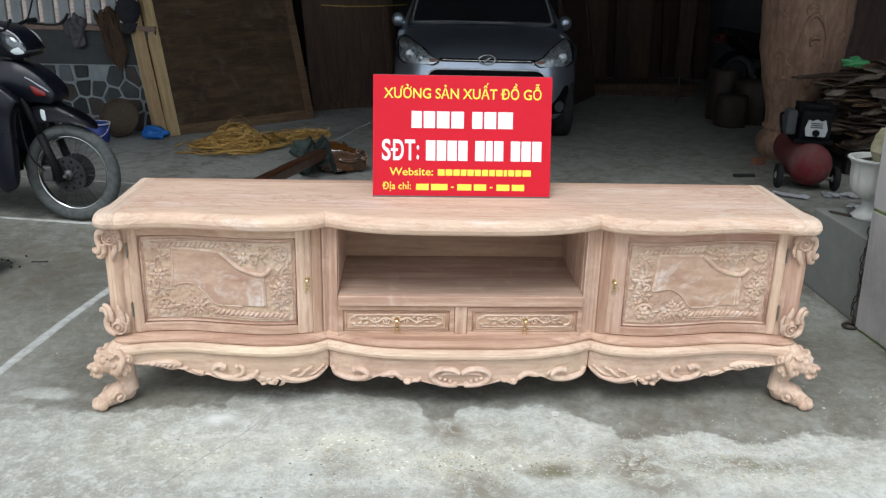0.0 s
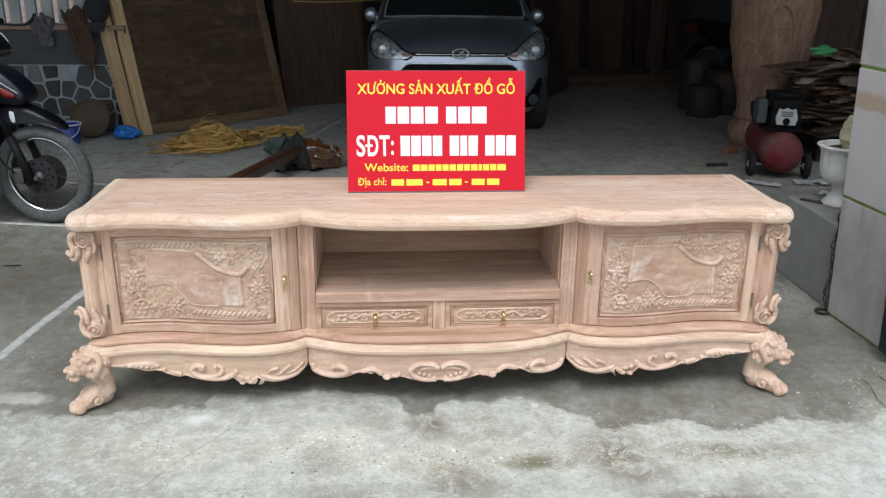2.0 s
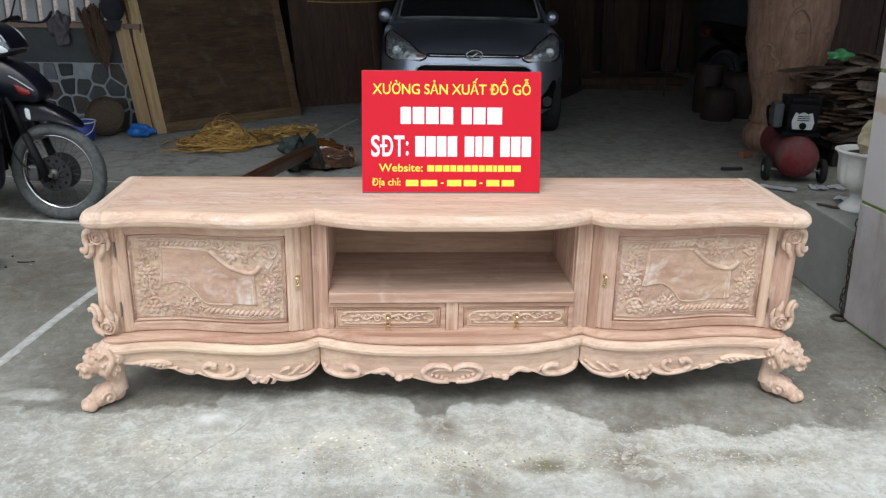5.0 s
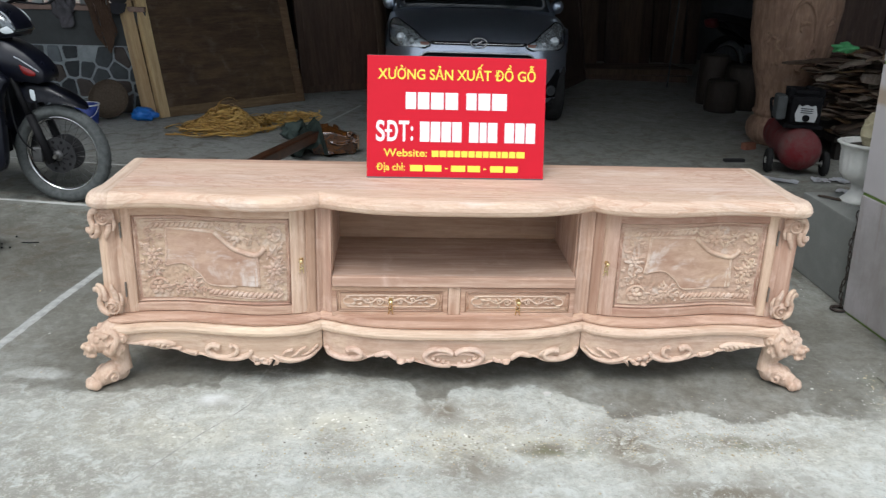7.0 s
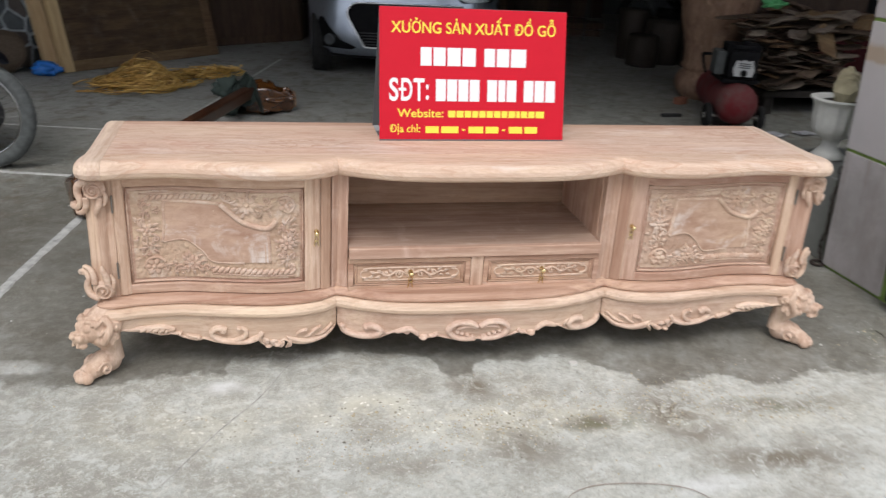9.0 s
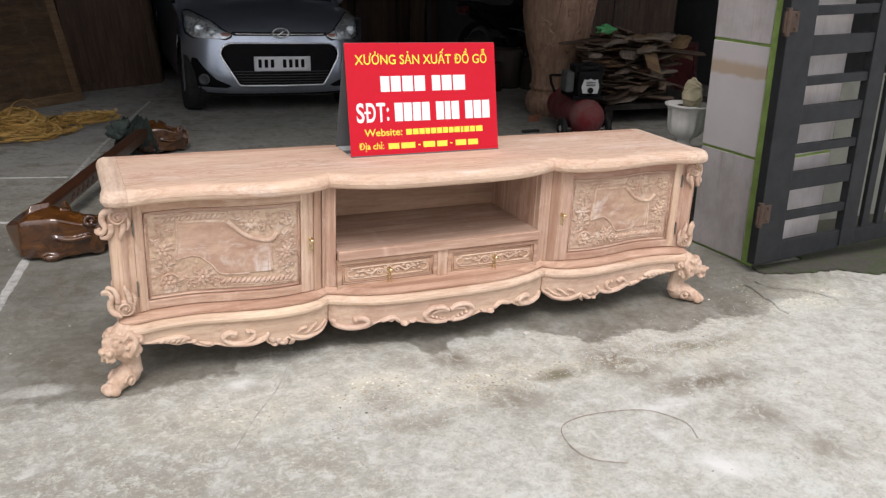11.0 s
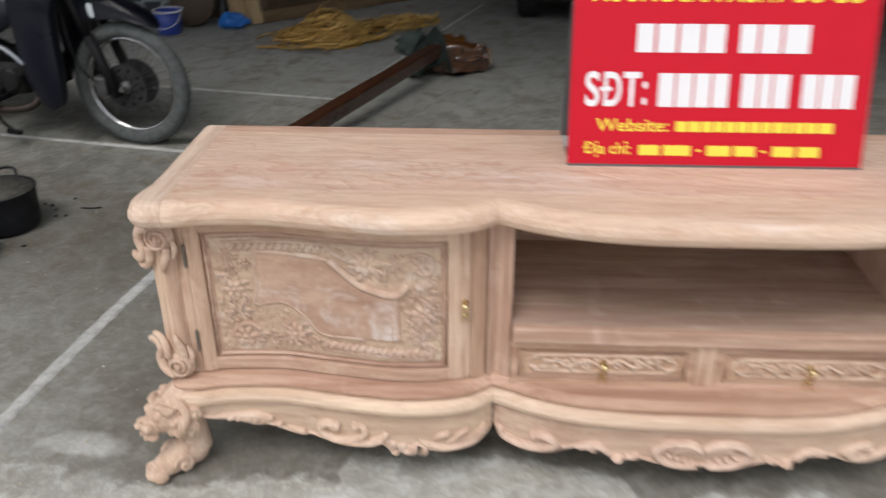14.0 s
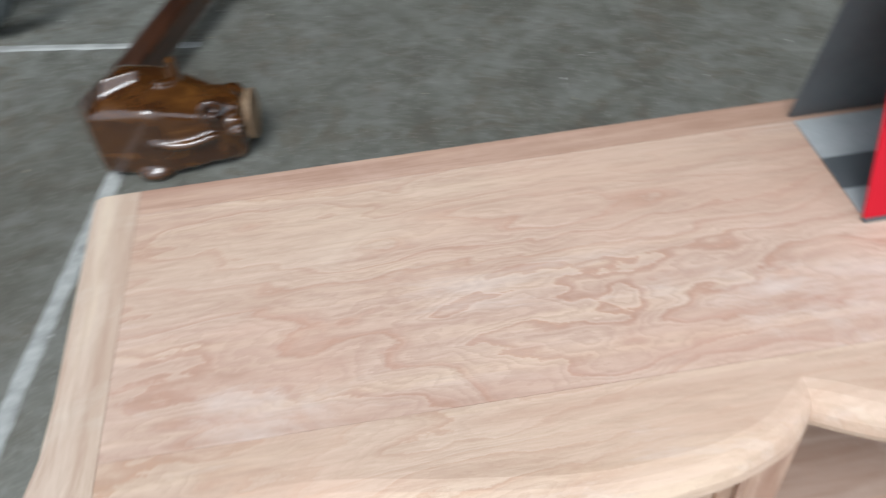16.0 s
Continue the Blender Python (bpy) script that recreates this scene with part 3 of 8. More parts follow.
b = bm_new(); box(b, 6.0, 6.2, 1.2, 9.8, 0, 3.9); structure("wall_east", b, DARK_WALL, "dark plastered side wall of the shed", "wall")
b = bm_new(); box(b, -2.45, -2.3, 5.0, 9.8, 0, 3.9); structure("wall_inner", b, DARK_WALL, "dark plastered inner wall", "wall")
b = bm_new(); box(b, -7, -6.85, 1.2, 4.8, 0, 3.9); structure("wall_west", b, PLASTER, "grey plastered side wall of the shed", "wall")

wall = structure("wall_slatted", bm_new(), None, "grey rendered low wall clad in crazy-paved stone below white slats", "wall")
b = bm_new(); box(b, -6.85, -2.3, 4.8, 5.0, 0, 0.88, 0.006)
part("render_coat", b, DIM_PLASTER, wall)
b = bm_new(); box(b, -6.85, -2.3, 4.8, 5.0, 2.3, 3.9)
part("wall_head", b, PLASTER, wall)
b = bm_new(); box(b, -6.85, -2.3, 4.77, 5.02, 0.86, 0.90, 0.006)
part("sill", b, plain("brick_sill", (0.22, 0.15, 0.12), 0.85, 0, 0.2), wall)
SLAT = plain("white_slat_paint", (0.29, 0.31, 0.315), 0.6, 0, 0.2, 6.0)
b = bm_new(); box(b, -0.044, 0.044, -0.02, 0.02, 0.0, 1.4, 0.006)
slat = part("slat", b, SLAT, wall)
slat.matrix_basis = pose(-2.42, 4.9, 0.9)
for i in range(1, 33):
    shared("slat", slat, pose(-2.42 - 0.132 * i, 4.9, 0.9), wall)

# outside, past the slats: a pale brick house front
b = bm_new(); box(b, -9.0, -2.6, 8.2, 8.4, 0, 4.5)
k = Nodes("far_brick")
tex = k.n.new("ShaderNodeTexBrick")
k.l.new(k.space(turn=(90, 0, 0)), tex.inputs["Vector"])
tex.inputs["Scale"].default_value = 5.0
tex.inputs["Color1"].default_value, tex.inputs["Color2"].default_value = (0.36, 0.27, 0.24, 1), (0.42, 0.35, 0.31, 1)
tex.inputs["Mortar"].default_value = (0.45, 0.43, 0.40, 1)
structure("backdrop_wall", b, k.done(tex.outputs[0], 0.85), "pale brick house front seen past the slats", "backdrop")

# front: gate pillar with plates, low walls either side
pillar = structure("wall_pillar", bm_new(), None, "gate pillar clad in pale lilac plates with lime green joints", "pillar")
LEAN = 2.5  # the old pillar and its gate stand slightly out of plumb
pillar.matrix_basis = pose(1.802, 0.225, 0, 0, 0, 4) @ pose(0, 0, 0, 0, -LEAN, 0) @ Matrix.Diagonal((1, 0.88, 1, 1)) @ pose(-1.770, -0.21, 0)
b = bm_new(); box(b, 1.778, 2.24, 0.21, 0.672, 0, 3.9)
part("pillar_core", b, GREEN_JOINT, pillar, "lime green painted joints")
b = bm_new(); box(b, -0.006, 0.008, -0.198, 0.198, 0.0, 0.523, 0.004)
plate = part("plate", b, TILE, pillar)
plate.matrix_basis = pose(1.776, 0.472, 0.012)
for i in range(1, 6):
    shared("plate", plate, pose(1.776, 0.472, 0.012 + 0.537 * i), pillar)
b = bm_new(); box(b, -0.006, 0.008, -0.214, 0.214, 0.0, 0.523, 0.004)
plate_front = part("plate", b, TILE, pillar)
plate_front.matrix_basis = pose(2.022, 0.208, 0.012, 0, 0, 90)
for i in range(1, 6):
    shared("plate", plate_front, pose(2.022, 0.208, 0.012 + 0.537 * i, 0, 0, 90), pillar)
k = Nodes("stained_plate")
zz = k.n.new("ShaderNodeSeparateXYZ")
k.l.new(k.space(), zz.inputs[0])
band = k.math("ADD", zz.outputs[2], k.math("MULTIPLY", k.noise(k.space(), 14, 4), 0.03))
mask = k.math("MULTIPLY", k.ramp(band, (0.375, 0.0), (0.39, 1.0)), k.ramp(band, (0.435, 1.0), (0.46, 0.0)))
soil = k.noise(k.space(), 6, 5)
STAINED = k.done(k.mix(k.math("MULTIPLY", mask, 0.8), k.mix(soil, (0.52, 0.49, 0.49), (0.40, 0.38, 0.375)), (0.36, 0.27, 0.18)), 0.6)
for o in pillar.children:
    if o.name == "plate.001":
        o.data = o.data.copy()
        o.data.materials[0] = STAINED
b = bm_new(); box(b, 1.80, 4.6, 0.70, 1.20, 0, 0.385, 0.008)
structure("wall_low_east", b, PLASTER, "low bare concrete wall beside the gate pillar", "low wall")
b = bm_new(); box(b, -6.85, -2.388, 0.78, 1.168, 0, 0.40, 0.008)
structure("wall_low_west", b, LIME_WALL, "low limewashed concrete wall", "low wall")
b = bm_new(); box(b, 2.30, 2.35, 0.71, 0.76, 0.86, 3.9, 0.004)
structure("wall_post", b, SLAT, "thin white post on the garden wall", "post")
b = bm_new(); box(b, 2.275, 6.0, 0.690, 0.774, 0.0, 0.86, 0.006)
structure("wall_garden", b, concrete("mossy_plaster", (0.23, 0.235, 0.20)), "stained mossy garden wall behind the gate", "wall")
b = bm_new()
rng = random.Random(8)
edge = [(1.79, 0.12), (1.95, 0.06), (2.2, 0.03), (2.35, -0.08), (2.9, -0.2)]
ragged = [(x0 + (x1 - x0) * i / 12 + rng.uniform(-0.012, 0.012), y0 + (y1 - y0) * i / 12 + rng.uniform(-0.022, 0.022)) for (x0, y0), (x1, y1) in zip(edge, edge[1:]) for i in range(12)]
prism(b, ragged + [(5.5, -0.2), (5.5, 0.69), (2.15, 0.69), (2.15, 0.205), (1.8, 0.2)], 0.001, 0.010)
structure("moss_strip", b, MOSS, "damp mossy earth at the foot of the gate", "ground")

# broken edge of the slab at the foot of the gate: two thin plates parted by a crack
def plate_piece(ring, seed, h):
    r = random.Random(seed)
    pts = []
    for (x0, y0), (x1, y1) in zip(ring, ring[1:] + ring[:1]):
        n = max(1, int(math.hypot(x1 - x0, y1 - y0) / 0.035))
        for j in range(n):
            t = j / n
            pts.append((x0 + (x1 - x0) * t + r.uniform(-0.009, 0.009), y0 + (y1 - y0) * t + r.uniform(-0.009, 0.009)))
    b = bm_new()
    prism(b, pts, -0.01, h)
    return structure("floor_plate", b, FLOOR, "cracked thin plate of the concrete slab at the gate", "floor plate")


plate_piece([(1.60, 0.02), (1.57, -0.12), (1.53, -0.296), (1.68, -0.283), (1.872, -0.252), (1.80, -0.13), (1.68, -0.06), (1.65, 0.03)], 1, 0.007)
plate_piece([(1.662, 0.035), (1.69, -0.05), (1.812, -0.125), (1.888, -0.255), (2.03, -0.34), (2.6, -0.42), (2.9, -0.22), (2.35, -0.10), (2.2, 0.01), (1.95, 0.04), (1.79, 0.10)], 2, 0.009)

# ---- the carved cabinet ----
X0 = 0.015
cabinet = thing("tv_cabinet", pose(X0, 0, 0), "low unvarnished carved hardwood television cabinet with lion legs standing on concrete", "cabinet")
OUTER = [(0.455, 0.004), (0.468, -0.010), (0.50, -0.031), (0.57, -0.051), (0.66, -0.058), (0.80, -0.042), (0.94, -0.022), (1.04, -0.027), (1.12, -0.045), (1.16, -0.046)]


def front(x):
    """The serpentine front line of the cabinet."""
    a = abs(x)
    if a < 0.455:
        return -0.078 + 0.082 * (a / 0.455) ** 3.4
    return smooth_line(OUTER, a)


def outline(inset, n_mid=40, n_out=40, depth=0.445):
    """The plan of the top, drawn in by inset, counter-clockwise from the left rear."""
    half = [(0.455 * i / n_mid, 0) for i in range(n_mid)] + [(0.455 + (1.155 - 0.455) * i / n_out, 0) for i in range(n_out + 1)]
    right = [(x, front(x)) for x, _ in half]
    right += [(1.178, -0.040), (1.192, -0.024), (1.198, -0.002), (1.196, 0.03), (1.188, 0.08), (1.185, 0.15), (1.186, 0.25), (1.186, 0.35), (1.186, depth)]
    left = [(-x, y) for x, y in right[1:]][::-1]
    pts = [Vector(p) for p in left + right]
    if not inset:
        return pts
    out, n = [], len(pts)
    for i in range(n):
        d1, d2 = (pts[i] - pts[i - 1]).normalized(), (pts[(i + 1) % n] - pts[i]).normalized()
        t = (d1 + d2).normalized()
        q = pts[i] + Vector((-t.y, t.x)) * inset
        if pts[i].y > 0.2:
            q = Vector((math.copysign(1.186 - inset, q.x), pts[i].y if pts[i].y < depth - 0.01 else depth - inset * 0.25))
        elif abs(pts[i].x) > 1.16 and pts[i].y < 0.05:
            c = Vector((math.copysign(1.15, pts[i].x), 0.022))
            q = c + (pts[i] - c) * max(0.15, 1 - inset / 0.06)
        out.append(q)
    return out


def layered(b, layers, depth=0.445):
    """A slab from (inset, z) layers of the plan."""
    rings = []
    for inset, z in layers:
        rings.append([b.verts.new((p.x, p.y, z)) for p in outline(inset, depth=depth)])
    n = len(rings[0])
    for a, c in zip(rings, rings[1:]):
        for i in range(n):
            j = (i + 1) % n
            b.faces.new((a[i], a[j], c[j], c[i]))
    b.faces.new(rings[0][::-1])
    b.faces.new(rings[-1])


TOP_LAYERS = [(0.030, 0.630), (0.014, 0.632), (0.004, 0.640), (0.0, 0.652), (0.002, 0.664), (0.008, 0.675), (0.017, 0.682), (0.028, 0.685)]


def top_piece(name, planes, material, label):
    b = bm_new()
    layered(b, TOP_LAYERS)
    for co, no in planes:
        cut = bmesh.ops.bisect_plane(b, geom=b.verts[:] + b.edges[:] + b.faces[:], plane_co=co, plane_no=no, clear_outer=True)
        edges = [e for e in cut["geom_cut"] if isinstance(e, bmesh.types.BMEdge)]
        bmesh.ops.holes_fill(b, edges=edges)
    part(name, b, material, cabinet, label)


g = 0.00025
lean, lean_r = Vector((1, 0, 0)), Vector((-1, 0, 0))
JOINT = 1.119
top_piece("top_board", [((-JOINT + g, 0.2, 0), -lean), ((JOINT - g, 0.2, 0), -lean_r), ((0, 0.058 + g, 0), (0, -1, 0)), ((0, 0.396 - g, 0), (0, 1, 0))], WOOD_TOP, "wide planed top board with flowing figure")
top_piece("rear_strip", [((-JOINT + g, 0.2, 0), -lean), ((JOINT - g, 0.2, 0), -lean_r), ((0, 0.396 + g, 0), (0, -1, 0))], WOOD_RED_TOP, "narrow redder board along the rear edge")
top_piece("top_nosing", [((-JOINT + g, 0.2, 0), -lean), ((JOINT - g, 0.2, 0), -lean_r), ((0, 0.058 - g, 0), (0, 1, 0))], WOOD_TOP, "serpentine front edge board")
top_piece("end_batten", [((-JOINT - g, 0.2, 0), lean)], WOOD_DEEP, "pale end batten")
top_piece("end_batten", [((JOINT + g, 0.2, 0), lean_r)], WOOD_DEEP, "pale end batten")

b = bm_new()
layered(b, [(0.040, 0.184), (0.020, 0.186), (0.012, 0.193), (0.010, 0.203), (0.014, 0.214), (0.024, 0.221), (0.06, 0.222)])
part("base_moulding", b, WOOD_PALE, cabinet, "rounded pale base moulding")
b = bm_new()
layered(b, [(0.034, 0.2205), (0.028, 0.226), (0.028, 0.232), (0.036, 0.238), (0.044, 0.246), (0.05, 0.247)])
part("plinth_moulding", b, WOOD_RED, cabinet, "thin reddish ogee moulding")

SET = 0.062


def face(x, off=0.0):
    """The y of the door fronts; off sinks behind them."""
    return front(x) + SET + off


def curved(b, x0, x1, z0, z1, out, back, n=14, flat_back=None, arris=0.0, base=face):
    """An upright board bent to the front line: from out (proud) to back (behind)."""
    m = (x0 + x1) / 2
    cols = [x0 + (x1 - x0) * i / n for i in range(n + 1)]
    rows = []
    for x in cols:
        yf, yb = base(x) - out, (base(x) + back if flat_back is None else flat_back)
        e = arris if x in (cols[0], cols[-1]) else 0
        rows.append([b.verts.new((x, yb, z0)), b.verts.new((x, yf + arris + e, z0)), b.verts.new((x, yf + e, z0 + arris)), b.verts.new((x, yf + e, z1 - arris)),
                     b.verts.new((x, yf + arris + e, z1)), b.verts.new((x, yb, z1))] if arris else
                    [b.verts.new((x, yb, z0)), b.verts.new((x, yf, z0)), b.verts.new((x, yf, z1)), b.verts.new((x, yb, z1))])
    k = len(rows[0])
    for r, s in zip(rows, rows[1:]):
        for i in range(k):
            j = (i + 1) % k
            b.faces.new((r[i], s[i], s[j], r[j]))
    b.faces.new(rows[0])
    b.faces.new(rows[-1][::-1])


# carcass
for s in (-1, 1):
    b = bm_new(); box(b, s * 1.135 - 0.012, s * 1.135 + 0.012, 0.06, 0.43, 0.247, 0.630, 0.002)
    part("side_panel", b, WOOD_UP, cabinet)
    b = bm_new(); box(b, s * 1.10 - 0.045, s * 1.10 + 0.045, 0.395, 0.437, 0.247, 0.630, 0.003)
    part("rear_post", b, WOOD_UP, cabinet)
    b = bm_new(); box(b, s * 0.437 - 0.018, s * 0.437 + 0.018, face(0.44) + 0.012, 0.435, 0.247, 0.630, 0.002)
    part("divider", b, WOOD_UP, cabinet)
    b = bm_new(); curved(b, s * 0.447 - 0.025, s * 0.447 + 0.025, 0.246, 0.630, 0.012, 0.03, 8, None, 0.003)
    part("divider_stile", b, WOOD_UP, cabinet)
    b = bm_new(); curved(b, s * 0.4895 - 0.0165, s * 0.4895 + 0.0165, 0.246, 0.630, 0.004, 0.03, 6, None, 0.003)
    part("door_stop", b, WOOD_STOP, cabinet)
    b = bm_new(); box(b, s * 0.427, s * 0.46, 0.418, 0.445, 0.39, 0.63); part("back_cleat", b, WOOD_UP, cabinet)
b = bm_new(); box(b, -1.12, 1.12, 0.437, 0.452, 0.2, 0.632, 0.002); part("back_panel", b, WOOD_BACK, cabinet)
b = bm_new(); box(b, -1.12, 1.12, 0.05, 0.437, 0.244, 0.256); part("bottom_board", b, WOOD, cabinet)
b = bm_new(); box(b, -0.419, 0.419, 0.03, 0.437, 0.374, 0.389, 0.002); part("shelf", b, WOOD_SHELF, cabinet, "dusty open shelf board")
b = bm_new(); box(b, -0.419, 0.419, 0.012, 0.034, 0.353, 0.390, 0.005, None, 3); part("shelf_rail", b, WOOD, cabinet, "rounded shelf front rail")
b = bm_new(); box(b, -0.021, 0.021, 0.022, 0.06, 0.247, 0.354, 0.003); part("drawer_stile", b, WOOD_UP, cabinet)
b = bm_new(); box(b, -0.419, 0.419, 0.032, 0.06, 0.222, 0.238); part("drawer_rail", b, WOOD_RED, cabinet)


# ---- carving: lumps and bars on a front surface ----
class Relief:
    """Raised carving on a surface P(u, v, h) whose h points out."""

    def __init__(self, at, bold=1.0, wide=1.0):
        self.b, self.at, self.bold, self.wide = bm_new(), at, bold, wide

    def bar(self, pts, w, h=None, taper=True, n=6, base=0.0):
        h = (h or w) * self.bold
        w *= self.wide
        line = spline([(u, v, 0) for u, v in pts], n)
        m = len(line)
        prev = None
        for i, p in enumerate(line):
            t = i / (m - 1)
            k = (max(0.15, math.sin(math.pi * min(1, t * 0.55 + 0.3))) if taper else 1.0)
            if taper and t > 0.85:
                k *= max(0.25, (1 - t) / 0.15)
            d = (line[min(i + 1, m - 1)] - line[max(i - 1, 0)]).normalized()
            s = Vector((-d.y, d.x, 0)) * w * k
            row = [self.b.verts.new(self.at(p.x + s.x * c, p.y + s.y * c, base + h * k * e)) for c, e in ((-1, -0.3), (-0.72, 0.62), (0, 1), (0.72, 0.62), (1, -0.3))]
            if prev:
                for j in range(4):
                    self.b.faces.new((prev[j], prev[j + 1], row[j + 1], row[j]))
            else:
                self.b.faces.new(row[::-1])
            prev = row
        self.b.faces.new(prev)

    def lump(self, u, v, a, c, turn=0.0, h=0.006, seg=10):
        """A half egg, a long, c wide."""
        h *= self.bold
        ct, st = math.cos(turn), math.sin(turn)
        rings = []
        for r, e in ((1.0, -0.25), (0.9, 0.4), (0.62, 0.8), (0.25, 0.98)):
            rings.append([self.b.verts.new(self.at(u + (ct * a * math.cos(q) - st * c * math.sin(q)) * r, v + (st * a * math.cos(q) + ct * c * math.sin(q)) * r, h * e))
                          for q in (2 * math.pi * i / seg for i in range(seg))])
        for x, y in zip(rings, rings[1:]):
            for i in range(seg):
                j = (i + 1) % seg
                self.b.faces.new((x[i], x[j], y[j], y[i]))
        self.b.faces.new(rings[-1])

    def leaf(self, u, v, length, width, turn, h=0.006):
        """A pointed leaf with a rib."""
        h *= self.bold
        ct, st = math.cos(turn), math.sin(turn)
        prev = None
        for i in range(7):
            t = i / 6
            w = width * math.sin(math.pi * min(0.97, t ** 0.8 + 0.03))
            bend = 0.12 * length * math.sin(math.pi * t)
            row = []
            for c, e in ((-1, -0.2), (-0.5, 0.75), (0, 0.45), (0.5, 1.0), (1, -0.2)):
                x, y = t * length, c * w + bend
                row.append(self.b.verts.new(self.at(u + ct * x - st * y, v + st * x + ct * y, h * e * (0.5 + 0.5 * math.sin(math.pi * min(1, t + 0.15))))))
            if prev:
                for j in range(4):
                    self.b.faces.new((prev[j], prev[j + 1], row[j + 1], row[j]))
            prev = row

    def flower(self, u, v, r, petals=6, h=0.008, turn=0.0):
        for i in range(petals):
            a = turn + 2 * math.pi * i / petals
            self.lump(u + 0.58 * r * math.cos(a), v + 0.58 * r * math.sin(a), 0.46 * r, 0.32 * r, a, h * 0.8, 8)
        self.lump(u, v, 0.3 * r, 0.3 * r, 0, h * 1.15, 8)

    def spiral(self, u, v, r, turns=1.6, start=0.0, sense=1, w=0.006, h=None):
        n = int(10 * turns) + 2
        pts = []
        for i in range(n):
            t = i / (n - 1)
            a, q = start + sense * 2 * math.pi * turns * t, r * (1 - 0.82 * t)
            pts.append((u + q * math.cos(a), v + q * math.sin(a)))
        self.bar(pts, w, h, taper=False, n=3)
        self.lump(u, v, r * 0.26, r * 0.26, 0, (h or w) * 1.3, 8)

    def rope(self, p, q, w, h, pitch=0.016):
        d = Vector((q[0] - p[0], q[1] - p[1]))
        n = max(2, int(d.length / pitch))
        a = math.atan2(d.y, d.x)
        for i in range(n):
            t = (i + 0.5) / n
            self.lump(p[0] + d.x * t, p[1] + d.y * t, w * 1.6, pitch * 0.46, a + 0.75, h, 8)

    def part(self, name, material, parent, label=""):
        return part(name, self.b, material, parent, label, True)


def door(s):
    """One carved door; s is -1 or 1."""
    xa, xb = 0.507, 1.106
    lo, hi = (xa, xb) if s > 0 else (-xb, -xa)
    z0, z1 = 0.249, 0.628
    d = new("door")
    d.parent = cabinet
    d["label"] = "framed door with a carved flower panel"
    f, fo = 0.049, 0.030
    fl, fr = (f, fo) if s > 0 else (fo, f)
    frame_bm = bm_new()
    curved(frame_bm, lo, lo + fl, z0, z1, 0.0, 0.022, 6, None, 0.003)
    part("stile", frame_bm, WOOD_UP, d)
    frame_bm = bm_new()
    curved(frame_bm, hi - fr, hi, z0, z1, 0.0, 0.022, 6, None, 0.003)
    part("stile", frame_bm, WOOD_UP, d)
    for a, c in ((z0, z0 + 0.031), (z1 - 0.036, z1)):
        frame_bm = bm_new()
        curved(frame_bm, lo + fl, hi - fr, a, c, 0.0, 0.022, 24, None, 0.003)
        part("rail", frame_bm, WOOD, d)
    # groove bead, then the raised field
    pl, pr, pb, pt = lo + fl, hi - fr, z0 + 0.031, z1 - 0.036
    b = bm_new()
    curved(b, pl, pr, pb, pt, -0.014, 0.02, 24)
    part("panel_ground", b, WOOD, d)
    bead = Relief(lambda u, v, h: (u, face(u, 0.014) - h, v))
    n = 9
    e = 0.0055
    for z in (pb + e, pt - e):
        bead.bar([(pl + e + (pr - pl - 2 * e) * i / n, z) for i in range(n + 1)], 0.0035, 0.007, False, 2)
    for x in (pl + e, pr - e):
        bead.bar([(x, pb + e), (x, pt - e)], 0.0035, 0.007, False, 2)
    bead.part("panel_bead", WOOD, d)
    q = 0.0155
    b = bm_new()
    curved(b, pl + q, pr - q, pb + q, pt - q, -0.009, 0.02, 24, None, 0.002)
    part("field", b, WOOD_FIELD, d, "dust-pale carved field")
    # carving in field coordinates: u 0..1 across, v 0..1 up
    W, H = pr - pl - 2 * q, pt - pb - 2 * q
    U, V = pl + q, pb + q
    c = Relief(lambda u, v, h: (u, face(u, 0.009) - h, v), 1.05, 1.15)

    def at(u, v):
        return (U + u * W, V + v * H)

    def line(pts):
        return [at(u, v) for u, v in pts]
    # the plain cartouche in the middle stands a little proud of the carved ground
    LOWER = [(0.17, 0.42), (0.30, 0.45), (0.40, 0.33), (0.47, 0.20), (0.815, 0.20)]
    UPPER = [(0.17, 0.46), (0.19, 0.86), (0.22, 0.88), (0.52, 0.865), (0.57, 0.78), (0.66, 0.66), (0.80, 0.60), (0.815, 0.58)]
    b = bm_new()
    prev = None
    for i in range(41):
        u = 0.17 + 0.645 * i / 40
        x = U + u * W
        za, zb = V + smooth_line(LOWER, u) * H, V + smooth_line(UPPER, u) * H
        row = [b.verts.new((x, face(x, 0.011), za)), b.verts.new((x, face(x, 0.005), za + 0.001)), b.verts.new((x, face(x, 0.005), zb - 0.001)), b.verts.new((x, face(x, 0.011), zb))]
        if prev:
            for j in range(3):
                b.faces.new((prev[j], row[j], row[j + 1], prev[j + 1]))
        prev = row
    part("cartouche", b, WOOD_CARTOUCHE, d, "smooth reddish cartouche smeared with dust")
    c.bar(line([(0.17, 0.42), (0.185, 0.62), (0.19, 0.86), (0.22, 0.885), (0.52, 0.865)]), 0.005, 0.006, False)
    c.bar(line([(0.52, 0.865), (0.57, 0.78), (0.66, 0.66), (0.80, 0.60), (0.86, 0.69)]), 0.008, 0.011, False)
    c.bar(line([(0.17, 0.42), (0.30, 0.45), (0.40, 0.33), (0.47, 0.20), (0.66, 0.19)]), 0.004, 0.005, False)
    c.bar(line([(0.80, 0.60), (0.81, 0.46), (0.815, 0.2)]), 0.005, 0.006, False)
    c.bar(line([(0.785, 0.42), (0.79, 0.3), (0.79, 0.2)]), 0.004, 0.005, False)
